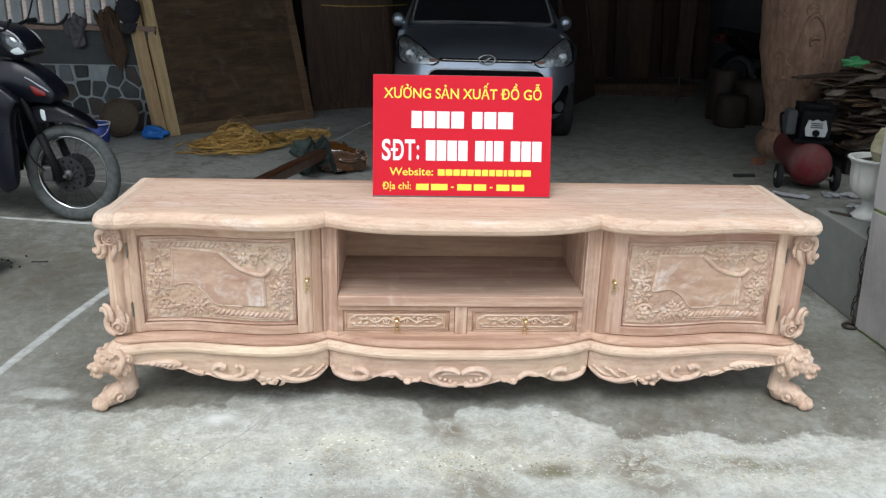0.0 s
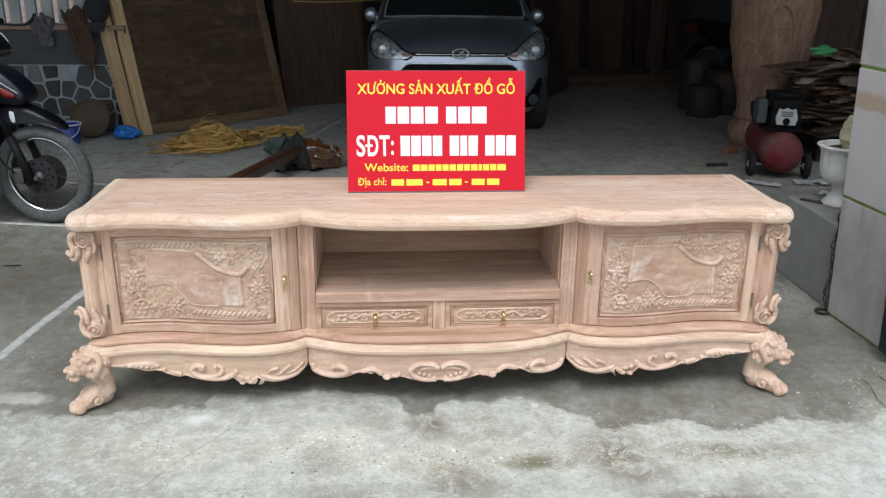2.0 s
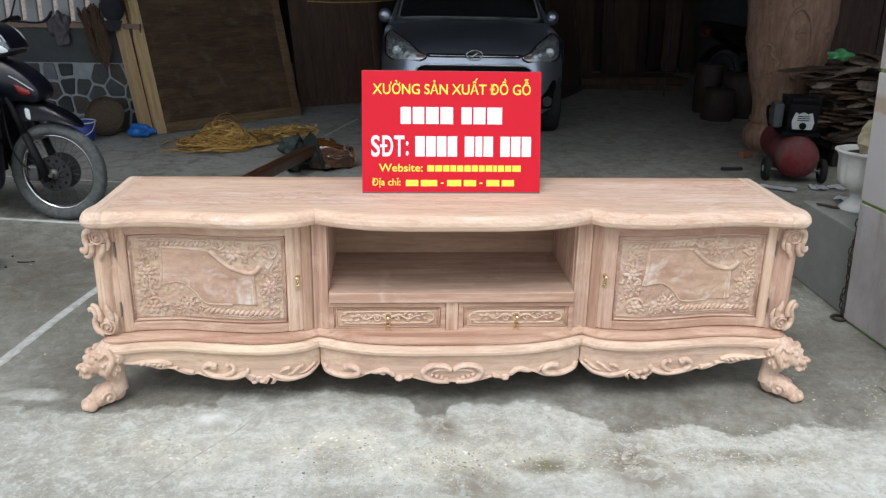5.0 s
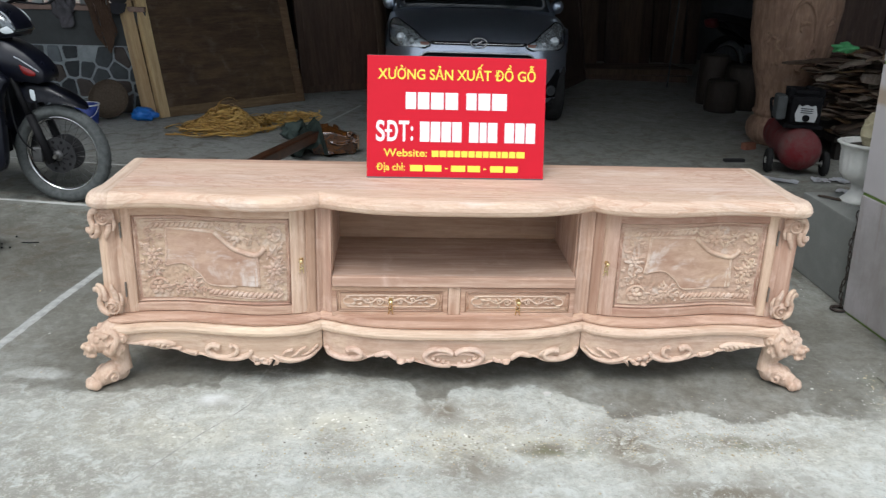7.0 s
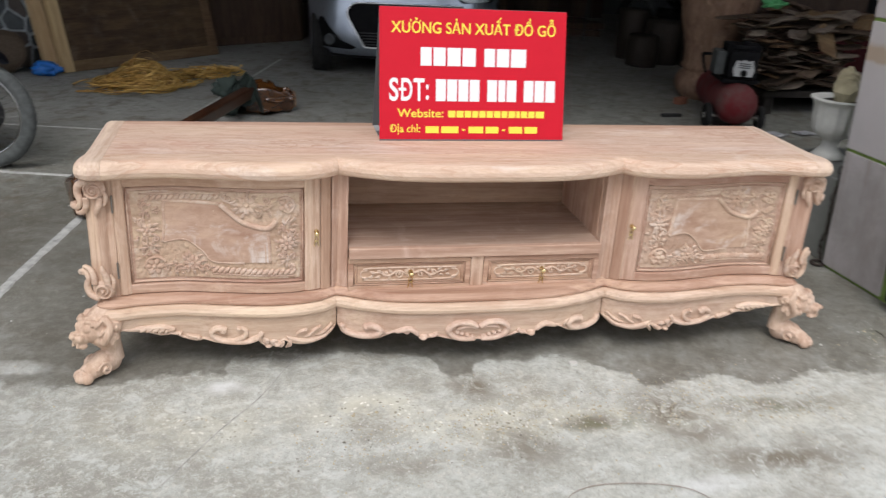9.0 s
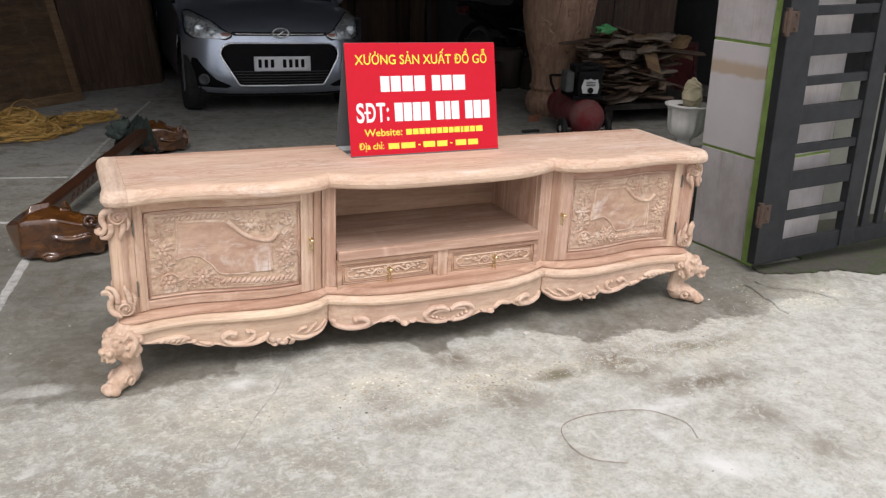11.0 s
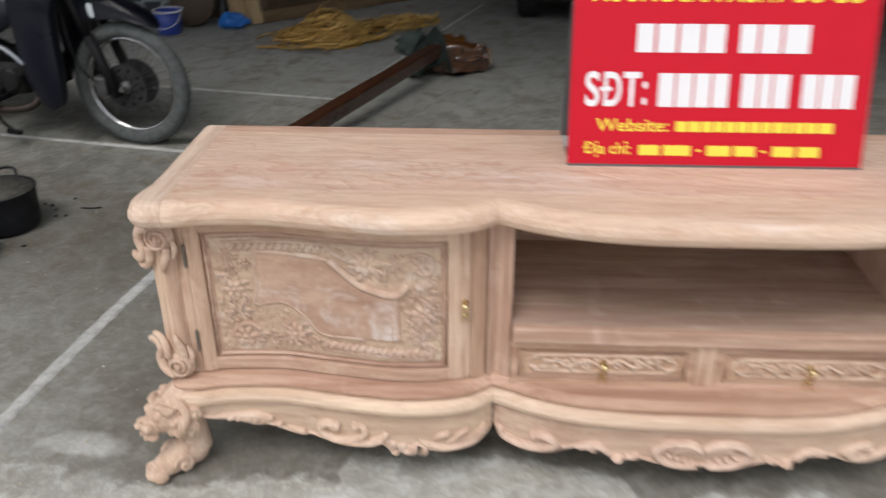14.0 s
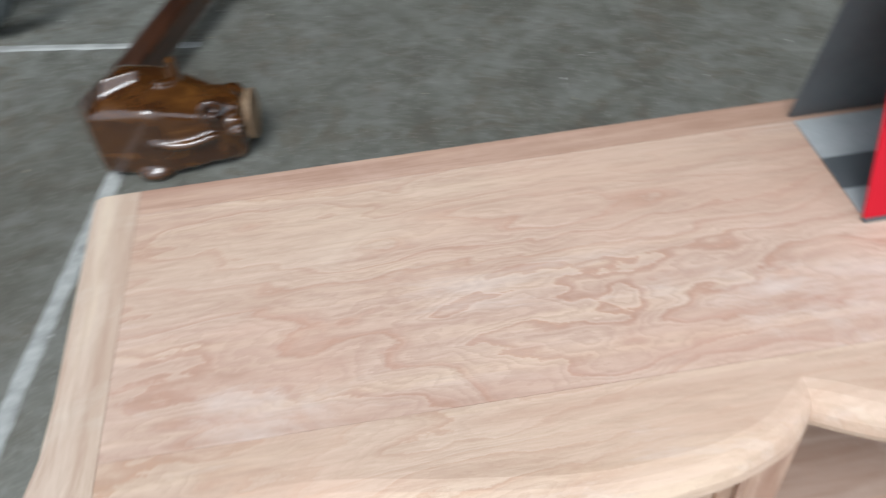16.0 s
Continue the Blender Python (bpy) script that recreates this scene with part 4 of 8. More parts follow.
    c.rope(at(0.08, 0.92), at(0.52, 0.945), 0.009, 0.006)
    c.rope(at(0.46, 0.10), at(0.97, 0.075), 0.010, 0.007)
    c.bar(line([(0.05, 0.965), (0.3, 0.975), (0.53, 0.985)]), 0.003, 0.004, False)
    c.bar(line([(0.46, 0.055), (0.7, 0.045), (0.97, 0.03)]), 0.003, 0.004, False)
    c.flower(*at(0.11, 0.14), 0.030, 6, 0.009)
    c.spiral(*at(0.11, 0.14), 0.036, 0.95, 0.4, 1, 0.0045, 0.007)
    c.flower(*at(0.34, 0.17), 0.027, 8, 0.008)
    c.flower(*at(0.68, 0.86), 0.032, 8, 0.008)
    c.flower(*at(0.92, 0.86), 0.026, 5, 0.009)
    c.spiral(*at(0.92, 0.84), 0.034, 0.9, 2.2, -1, 0.0045, 0.007)
    c.flower(*at(0.92, 0.42), 0.026, 7, 0.008)
    c.flower(*at(0.085, 0.56), 0.024, 6, 0.008)
    c.flower(*at(0.14, 0.78), 0.014, 5, 0.006)
    rng = random.Random(5)
    for cu, cv, n, r in ((0.34, 0.17, 9, 0.030), (0.68, 0.86, 11, 0.034), (0.92, 0.42, 9, 0.026), (0.085, 0.56, 8, 0.022), (0.22, 0.12, 5, 0.014), (0.10, 0.36, 6, 0.014), (0.09, 0.78, 5, 0.014), (0.93, 0.62, 5, 0.014), (0.93, 0.22, 6, 0.014), (0.80, 0.82, 5, 0.014)):
        for i in range(n):
            a = 2 * math.pi * i / n + rng.uniform(-0.3, 0.3)
            p = at(cu, cv)
            c.leaf(p[0] + r * 0.75 * math.cos(a), p[1] + r * 0.75 * math.sin(a), rng.uniform(0.016, 0.026), 0.0055, a + rng.uniform(-0.4, 0.4), rng.uniform(0.005, 0.008))
    for pts in ([(0.05, 0.9), (0.07, 0.75), (0.05, 0.6), (0.08, 0.42), (0.06, 0.28)], [(0.16, 0.13), (0.22, 0.16), (0.28, 0.10), (0.40, 0.13), (0.46, 0.10)], [(0.95, 0.74), (0.90, 0.6), (0.95, 0.5), (0.91, 0.3), (0.95, 0.1)], [(0.52, 0.95), (0.58, 0.88), (0.66, 0.93), (0.78, 0.86), (0.88, 0.92)]):
        c.bar(line(pts), 0.0032, 0.005)
    for u, v, st, se in ((0.05, 0.66, 0, 1), (0.13, 0.46, 2, -1), (0.07, 0.86, 1, 1), (0.96, 0.56, 3, 1), (0.88, 0.28, 1, -1), (0.955, 0.14, 2, 1), (0.57, 0.93, 2, 1), (0.80, 0.92, 0, -1), (0.25, 0.09, 1, 1), (0.43, 0.12, 3, -1)):
        c.spiral(*at(u, v), 0.011, 1.2, st, se, 0.003, 0.005)
    for u, v, w0 in [(0.035 + 0.022 * (i % 4), 0.24 + 0.055 * i, 1) for i in range(12)] + [(0.875 + 0.03 * (i % 4), 0.16 + 0.052 * i, 1) for i in range(12)] + [(0.50 + 0.045 * i, 0.78 + 0.06 * (i % 3), 0) for i in range(9)] + [(0.17 + 0.04 * i, 0.07 + 0.05 * (i % 3), 0) for i in range(8)]:
        p = at(u, v)
        c.leaf(p[0], p[1], rng.uniform(0.015, 0.024), 0.005, rng.uniform(0, 6.28), rng.uniform(0.004, 0.007))
        c.lump(p[0] + rng.uniform(-0.012, 0.012), p[1] + rng.uniform(-0.012, 0.012), 0.0045, 0.0038, 0, 0.005, 8)
    c.part("carving", WOOD_CARVED, d, "shallow carved flowers, leaves and twisted rope")
    # hinges on the outer stile, pull on the inner one
    xo = s * (xb + 0.001)
    for z in (0.335, 0.545):
        b = bm_new(); box(b, xo - 0.002, xo + 0.002, face(xo) - 0.0025, face(xo) + 0.01, z - 0.026, z + 0.026, 0.0015)
        tube(b, [(xo, face(xo) - 0.004, z - 0.026), (xo, face(xo) - 0.004, z + 0.026)], 0.0027, 8)
        part("hinge", b, STEEL_DULL, d, "small steel hinge")
    pull(d, s * 0.520, face(0.520) - 0.001, 0.448, 0.85)
    return d


def pull(parent, x, y, z, k):
    """A small brass pull: rosette, knob and a hanging bail over a back plate."""
    b = bm_new()
    for i in (-1, 1):
        tube(b, spline([(x + i * 0.0085 * k, y - 0.004, z - 0.056 * k), (x + i * 0.0055 * k, y - 0.005, z - 0.042 * k), (x + i * 0.0058 * k, y - 0.006, z - 0.026 * k), (x + i * 0.003 * k, y - 0.008, z - 0.012 * k), (x, y - 0.010, z - 0.002 * k)], 4), 0.0021 * k, 6)
    box(b, x - 0.006 * k, x + 0.006 * k, y - 0.005, y - 0.001, z - 0.040 * k, z - 0.034 * k, 0.0008)
    lathe(b, [(0.0085 * k, 0.0), (0.009 * k, 0.003), (0.004 * k, 0.006), (0.004 * k, 0.014), (0.008 * k, 0.017), (0.0092 * k, 0.022), (0.006 * k, 0.027), (0.0005, 0.028)], 14,
          Matrix.Translation((x, y, z)) @ Euler((radians(90), 0, 0)).to_matrix().to_4x4())
    part("pull", b, BRASS, parent, "shiny brass drop pull", True)


STEEL_DULL = plain("dull_steel", (0.25, 0.24, 0.22), 0.45, 0.9, 0.1)
door(-1)
door(1)


def drawer(s):
    d = new("drawer")
    d.parent = cabinet
    d["label"] = "small drawer with a carved scroll cartouche"
    lo, hi, z0, z1, y = (0.022, 0.4205, 0.241, 0.349, 0.030)
    if s < 0:
        lo, hi = -hi, -lo
    b = bm_new(); box(b, lo, hi, y, y + 0.02, z0, z1, 0.002); part("drawer_front", b, WOOD_RED, d)
    b = bm_new(); box(b, lo + 0.01, hi - 0.01, y + 0.02, 0.40, z0 + 0.004, z1 - 0.006); part("drawer_box", b, WOOD, d)
    # flat outer frame, a groove, then a fine bead
    for x0, x1, a0, a1 in ((lo, hi, z0, z0 + 0.015), (lo, hi, z1 - 0.015, z1), (lo, lo + 0.017, z0 + 0.015, z1 - 0.015), (hi - 0.017, hi, z0 + 0.015, z1 - 0.015)):
        b = bm_new(); box(b, x0, x1, y - 0.007, y + 0.004, a0, a1, 0.0025); part("border", b, WOOD_RED, d)
    r = Relief(lambda u, v, h: (u, y - h, v))
    for e, f, w, h in ((0.0205, 0.018, 0.0022, 0.006), (0.0285, 0.0245, 0.0018, 0.004)):
        for p, q in (((lo + e, z0 + f), (hi - e, z0 + f)), ((lo + e, z1 - f), (hi - e, z1 - f)), ((lo + e, z0 + f), (lo + e, z1 - f)), ((hi - e, z0 + f), (hi - e, z1 - f))):
            r.bar([p, q], w, h, False, 1)
    r.part("bead", WOOD_RED, d)
    c = Relief(lambda u, v, h: (u, y - h, v))
    m, v0, hw, hh = (lo + hi) / 2, (z0 + z1) / 2, (hi - lo) / 2 - 0.040, 0.0205
    loop = []
    for sx, sz in ((-1, -1), (1, -1), (1, 1), (-1, 1)):
        pts = [(sx * (hw - 0.028), sz * hh), (sx * (hw - 0.022), sz * hh * 0.62), (sx * (hw - 0.006), sz * hh * 0.55), (sx * hw, sz * 0.2 * hh)]
        loop += pts if (sx, sz) in ((1, -1), (-1, 1)) else pts[::-1]
    loop.append(loop[0])
    c.bar([(m + u, v0 + v) for u, v in loop], 0.0030, 0.006, False, 3)
    for q in (-1, 1):
        c.bar([(m + q * 0.012, v0), (m + q * 0.04, v0 + 0.010), (m + q * 0.07, v0 - 0.006), (m + q * 0.10, v0 + 0.006), (m + q * 0.125, v0)], 0.004, 0.009)
        c.spiral(m + q * 0.036, v0 - 0.001, 0.013, 1.3, 0.5, q, 0.0034, 0.009)
        c.spiral(m + q * 0.078, v0 + 0.002, 0.010, 1.2, 2.5, -q, 0.003, 0.008)
        for i, (u, v, t) in enumerate(((0.055, 0.006, 0.6), (0.06, -0.008, -0.7), (0.09, 0.008, 0.4), (0.095, -0.006, -0.3), (0.112, 0.005, 0.3), (0.118, -0.004, -0.4))):
            c.leaf(m + q * u, v0 + v, 0.019, 0.005, t if q > 0 else math.pi - t, 0.009)
    c.flower(m, v0 + 0.003, 0.02, 7, 0.006)
    c.part("carving", WOOD_SCROLL, d, "carved scrolling vine")
    pull(d, m + 0.002, y - 0.004, v0 + 0.006, 0.95)


drawer(-1)
drawer(1)

# apron: scalloped board under the base moulding
LOW = [(0, 0.086), (0.05, 0.084), (0.10, 0.092), (0.145, 0.103), (0.170, 0.095), (0.190, 0.096), (0.205, 0.112), (0.25, 0.121), (0.285, 0.112), (0.33, 0.090), (0.375, 0.083), (0.42, 0.092), (0.445, 0.112), (0.455, 0.126)]
LOW_OUT = [(0.455, 0.126), (0.465, 0.112), (0.50, 0.088), (0.555, 0.080), (0.60, 0.088), (0.625, 0.100), (0.64, 0.088), (0.665, 0.082), (0.69, 0.090), (0.705, 0.104), (0.74, 0.094), (0.79, 0.087), (0.84, 0.094), (0.87, 0.102), (0.89, 0.096), (0.93, 0.106), (0.96, 0.120), (0.99, 0.118), (1.03, 0.130), (1.07, 0.139), (1.115, 0.15)]


def apron_low(x):
    a = abs(x)
    return smooth_line(LOW, a) if a < 0.455 else smooth_line(LOW_OUT, a)


def apron_y(x):
    return front(x) + 0.026


def apron(x0, x1, n):
    b = bm_new()
    prev = None
    for i in range(n + 1):
        x = x0 + (x1 - x0) * i / n
        y, z = apron_y(x), apron_low(x)
        row = [b.verts.new((x, y + 0.022, z)), b.verts.new((x, y + 0.003, z)), b.verts.new((x, y, z + 0.004)), b.verts.new((x, y, 0.186)), b.verts.new((x, y + 0.022, 0.186))]
        if prev:
            for j in range(5):
                b.faces.new((prev[j], row[j], row[(j + 1) % 5], prev[(j + 1) % 5]))
        else:
            b.faces.new(row)
        prev = row
    b.faces.new(prev[::-1])
    a = part("apron", b, WOOD_APRON, cabinet, "scalloped apron board")
    c = Relief(lambda u, v, h: (u, apron_y(u) - h, v), 2.1, 1.45)
    return a, c


def scallop_edge(c, x0, x1, n=40):
    pts = [(x0 + (x1 - x0) * i / n, apron_low(x0 + (x1 - x0) * i / n) + 0.006) for i in range(n + 1)]
    c.bar(pts, 0.003, 0.003, False, 2)


a, c = apron(-0.4535, 0.4535, 150)
scallop_edge(c, -0.45, 0.45, 90)
for q in (-1, 1):
    c.bar([(q * 0.005, 0.135), (q * 0.03, 0.150), (q * 0.075, 0.150), (q * 0.10, 0.128), (q * 0.085, 0.105), (q * 0.05, 0.094), (q * 0.012, 0.094)], 0.007, 0.009, False)
    c.bar([(q * 0.005, 0.130), (q * 0.03, 0.138), (q * 0.06, 0.134), (q * 0.075, 0.120)], 0.005, 0.007)
    for i in range(4):
        c.lump(q * (0.02 + 0.017 * i), 0.100 + 0.006 * i, 0.008, 0.006, 0.3, 0.007)
    c.bar([(q * 0.135, 0.118), (q * 0.15, 0.108), (q * 0.165, 0.110)], 0.005, 0.007)
    c.lump(q * 0.182, 0.104, 0.016, 0.010, 0.1, 0.010)
    c.bar([(q * 0.20, 0.114), (q * 0.225, 0.132), (q * 0.255, 0.126), (q * 0.275, 0.116)], 0.007, 0.008)
    c.leaf(q * 0.225, 0.126, 0.03, 0.006, 0 if q > 0 else math.pi, 0.008)
    c.bar([(q * 0.44, 0.125), (q * 0.43, 0.105), (q * 0.385, 0.097), (q * 0.335, 0.105), (q * 0.32, 0.124), (q * 0.345, 0.136), (q * 0.37, 0.130)], 0.008, 0.009, False)
    c.lump(q * 0.366, 0.130, 0.010, 0.008, 0, 0.010)
    c.lump(q * 0.44, 0.124, 0.007, 0.006, 0, 0.008)
    c.leaf(q * 0.30, 0.112, 0.035, 0.006, 0.9 if q > 0 else math.pi - 0.9, 0.007)
c.part("apron_carving", WOOD_SCROLL, a, "raised scroll carving")
for s in (-1, 1):
    a, c = apron(s * 0.4565, s * 1.115, 150)
    scallop_edge(c, s * 0.46, s * 1.11, 80)
    c.bar([(s * 0.47, 0.118), (s * 0.50, 0.100), (s * 0.55, 0.094), (s * 0.595, 0.104), (s * 0.62, 0.118)], 0.006, 0.007)
    for pts in ([(0.474, 0.134), (0.486, 0.124), (0.508, 0.112), (0.530, 0.108)], [(0.512, 0.136), (0.528, 0.128), (0.545, 0.114), (0.562, 0.108)], [(0.556, 0.134), (0.575, 0.128), (0.588, 0.114)]):
        c.bar([(s * u, v) for u, v in pts], 0.0042, 0.006)
        c.lump(s * pts[0][0], pts[0][1], 0.0065, 0.0058, 0, 0.007)
    for i in range(4):
        c.leaf(s * (0.60 + 0.022 * i), 0.104 - 0.004 * (i == 1), 0.032, 0.008, (-0.9 + 0.45 * i) if s > 0 else math.pi - (-0.9 + 0.45 * i), 0.009)
    c.lump(s * 0.645, 0.094, 0.016, 0.010, 0, 0.010)
    c.lump(s * 0.672, 0.091, 0.014, 0.009, 0, 0.010)
    c.bar([(s * 0.70, 0.118), (s * 0.735, 0.104), (s * 0.775, 0.100), (s * 0.82, 0.106), (s * 0.845, 0.128), (s * 0.825, 0.146), (s * 0.80, 0.140)], 0.007, 0.009, False)
    c.spiral(s * 0.812, 0.142, 0.010, 1.2, 0, s, 0.004, 0.008)
    c.bar([(s * 0.775, 0.104), (s * 0.745, 0.120), (s * 0.742, 0.142), (s * 0.765, 0.150)], 0.006, 0.008)
    c.lump(s * 0.762, 0.148, 0.009, 0.007, 0, 0.009)
    c.bar([(s * 0.69, 0.135), (s * 0.70, 0.115), (s * 0.69, 0.10)], 0.006, 0.007)
    for u, v in ((0.885, 0.112), (0.940, 0.126)):
        c.lump(s * u, v, 0.008, 0.007, 0.4, 0.008)
        c.bar([(s * u, v), (s * (u + 0.018), v + 0.001), (s * (u + 0.040), v + 0.008)], 0.0045, 0.006)
    for i in range(5):
        c.bar([(s * (0.965 + 0.018 * i), 0.142 + 0.002 * i), (s * (0.978 + 0.018 * i), 0.138 + 0.002 * i), (s * (0.985 + 0.018 * i), 0.122 + 0.004 * i)], 0.0065, 0.009, True, 4)
    c.bar([(s * 0.955, 0.138), (s * 0.99, 0.150), (s * 1.04, 0.150), (s * 1.09, 0.150)], 0.006, 0.008)
    c.part("apron_carving", WOOD_SCROLL, a, "raised scroll carving")


# corner posts with scroll capitals and feet
def corner_post(s):
    e = new("corner_post")
    e.parent = cabinet
    e["label"] = "rounded corner post with carved scroll ends"
    px, py = 1.153, 0.036
    b = bm_new()
    lathe(b, [(0.029, 0.247), (0.032, 0.30), (0.030, 0.40), (0.031, 0.52), (0.034, 0.63)], 24, Matrix.Translation((s * px, py, 0)))
    box(b, min(s * 1.1065, s * 1.150), max(s * 1.1065, s * 1.150), face(1.1) + 0.002, 0.09, 0.247, 0.630, 0.004)
    part("shaft", b, WOOD_UP, e)
    # carved brackets stand on the outer front corner, and their hooks reach past it
    def on(u, v, h):
        return (s * (px + u), py - 0.030 - h + max(0.0, u - 0.012) * 0.55, v)
    for zc, up, name in ((0.594, 1, "scroll_capital"), (0.279, -1, "scroll_foot")):
        b2 = Relief(on)
        b2.lump(-0.002, zc, 0.033, 0.032, 0, 0.011, 20)
        b2.spiral(-0.002, zc, 0.028, 1.9, 1.9, -up, 0.0046, 0.019)

        def finger(pts, radii):
            line = spline([on(u, zc - up * v, h) for u, v, h in pts], 5)
            n = len(line) - 1
            tube(b2.b, line, [0.84 * smooth_line([(i / (len(radii) - 1), r) for i, r in enumerate(radii)], i / n) for i in range(n + 1)], 10)
        # leaf over the shoulder of the coil, then two hooks turned out and one straight tongue
        finger([(0.010, -0.026, 0.010), (0.036, -0.014, 0.008), (0.044, 0.012, 0.006), (0.036, 0.036, 0.008), (0.046, 0.056, 0.008), (0.062, 0.054, 0.006), (0.062, 0.044, 0.005)], [0.009, 0.013, 0.013, 0.011, 0.010, 0.008, 0.006])
        finger([(0.020, 0.022, 0.008), (0.020, 0.046, 0.008), (0.030, 0.066, 0.008), (0.046, 0.072, 0.006), (0.050, 0.064, 0.006)], [0.012, 0.011, 0.010, 0.008, 0.006])
        finger([(-0.016, 0.022, 0.004), (-0.014, 0.044, 0.006), (-0.006, 0.064, 0.007), (-0.004, 0.080, 0.006)], [0.012, 0.012, 0.009, 0.004])
        finger([(-0.030, 0.006, 0.002), (-0.033, 0.028, 0.002), (-0.026, 0.050, 0.002)], [0.006, 0.008, 0.003])
        b2.lump(0.054, zc - up * 0.050, 0.009, 0.009, 0, 0.014)
        b2.part(name, WOOD_CARVED, e, "carved scroll and acanthus leaf")


corner_post(-1)
corner_post(1)


def lion_leg(s):
    """A cabriole leg: lion mask on the knee, curled paw below."""
    b = bm_new()
    d = Vector((s * 0.72, -0.70, 0))

    def P(out, z, side=0.0):
        p = Vector((s * 1.137, 0.025, z)) + d * out
        q = Vector((s * 0.70, 0.72, 0)) * side
        return p + q
    path = spline([P(-0.022, 0.188), P(0.022, 0.176), P(0.036, 0.148), P(0.022, 0.108), P(0.012, 0.076), P(0.016, 0.046)], 6)
    n = len(path)
    tube(b, path, [smooth_line([(0, 0.052), (0.25, 0.058), (0.42, 0.052), (0.62, 0.036), (0.78, 0.030), (1, 0.038)], i / (n - 1)) for i in range(n)], 14)
    # broad foot: heel, instep, three toes and a volute on each flank
    foot = spline([P(0.016, 0.044), P(0.050, 0.042), P(0.082, 0.033), P(0.114, 0.025)], 5)
    tube(b, foot, [smooth_line([(0, 0.036), (0.3, 0.038), (0.7, 0.031), (1, 0.024)], i / (len(foot) - 1)) for i in range(len(foot))], 14)
    ball(b, P(0.022, 0.042), (0.034, 0.034, 0.041))
    for k in (-1, 0, 1):
        ball(b, P(0.126 - 0.008 * abs(k), 0.019, 0.018 * k), (0.020, 0.020, 0.018), None, 10, 6)
    for k in (-1, 1):
        c0 = P(0.064, 0.038, 0.034 * k)
        tube(b, [c0 + (d * math.cos(a) + Vector((0, 0, 1)) * math.sin(a)) * 0.024 * (1 - 0.095 * a) + (P(0, 0, k) - P(0, 0, 0)).normalized() * 0.0012 * a for a in (0.5 * j for j in range(18))], 0.0055, 6)
    # mask
    ball(b, P(0.070, 0.165), (0.050, 0.048, 0.042))
    ball(b, P(0.112, 0.150), (0.026, 0.026, 0.020))
    for k in (-1, 1):
        ball(b, P(0.100, 0.182, 0.021 * k), (0.013, 0.013, 0.012), None, 10, 6)
        ball(b, P(0.124, 0.158, 0.015 * k), (0.014, 0.014, 0.013), None, 10, 6)
        ball(b, P(0.116, 0.130, 0.014 * k), (0.014, 0.014, 0.009), None, 10, 6)
        tube(b, spline([P(0.055, 0.205, 0.038 * k), P(0.050, 0.185, 0.058 * k), P(0.062, 0.155, 0.058 * k), P(0.070, 0.130, 0.044 * k)], 4), 0.011, 8)
        tube(b, spline([P(0.098, 0.200, 0.008 * k), P(0.088, 0.203, 0.028 * k), P(0.072, 0.195, 0.045 * k)], 4), 0.008, 8)
        for i in range(3):
            ball(b, P(0.045 + 0.018 * i, 0.128 + 0.006 * i, (0.052 - 0.008 * i) * k), (0.010, 0.010, 0.014), None, 8, 6)
        # mane curls over the cheek, and a volute on the paw
        for out, z, side, r in ((0.060, 0.160, 0.052, 0.019), (0.030, 0.176, 0.058, 0.016), (0.036, 0.142, 0.054, 0.015), (0.082, 0.192, 0.034, 0.013), (0.052, 0.198, 0.036, 0.014)):
            c0 = P(out, z, side * k)
            t = d
            curl = [c0 + (t * math.cos(a) + Vector((0, 0, 1)) * math.sin(a)) * r * (1 - 0.10 * a) + (P(0, 0, k) - P(0, 0, 0)).normalized() * 0.0012 * a for a in (0.55 * j for j in range(15))]
            tube(b, curl, 0.0046, 6)
        for i in range(4):
            tube(b, spline([P(0.020 + 0.012 * i, 0.206 - 0.002 * i, 0.012 * k), P(0.026 + 0.012 * i, 0.204 - 0.003 * i, 0.034 * k), P(0.016 + 0.012 * i, 0.186, 0.056 * k)], 4), 0.0046, 6)
        tube(b, [P(0.130, 0.138, 0.010 * k), P(0.134, 0.128, 0.011 * k)], [0.006, 0.004], 6)
    ball(b, P(0.138, 0.165), (0.010, 0.010, 0.009))
    leg = part("lion_leg", b, WOOD_LEG, cabinet, "carved lion-mask leg with a curled paw")
    remeshed(leg, 0.0028, 1)
    return leg


lion_leg(-1)
lion_leg(1)
for s in (-1, 1):
    b = bm_new()
    tube(b, spline([(s * 1.10, 0.40, 0.20), (s * 1.115, 0.405, 0.13), (s * 1.10, 0.40, 0.07), (s * 1.12, 0.41, 0.018)], 6), [0.045] * 7 + [0.034] * 6 + [0.036] * 6, 12)
    ball(b, (s * 1.125, 0.41, 0.024), (0.044, 0.044, 0.024))
    leg = part("rear_leg", b, WOOD_UP, cabinet)
    remeshed(leg, 0.005, 2)

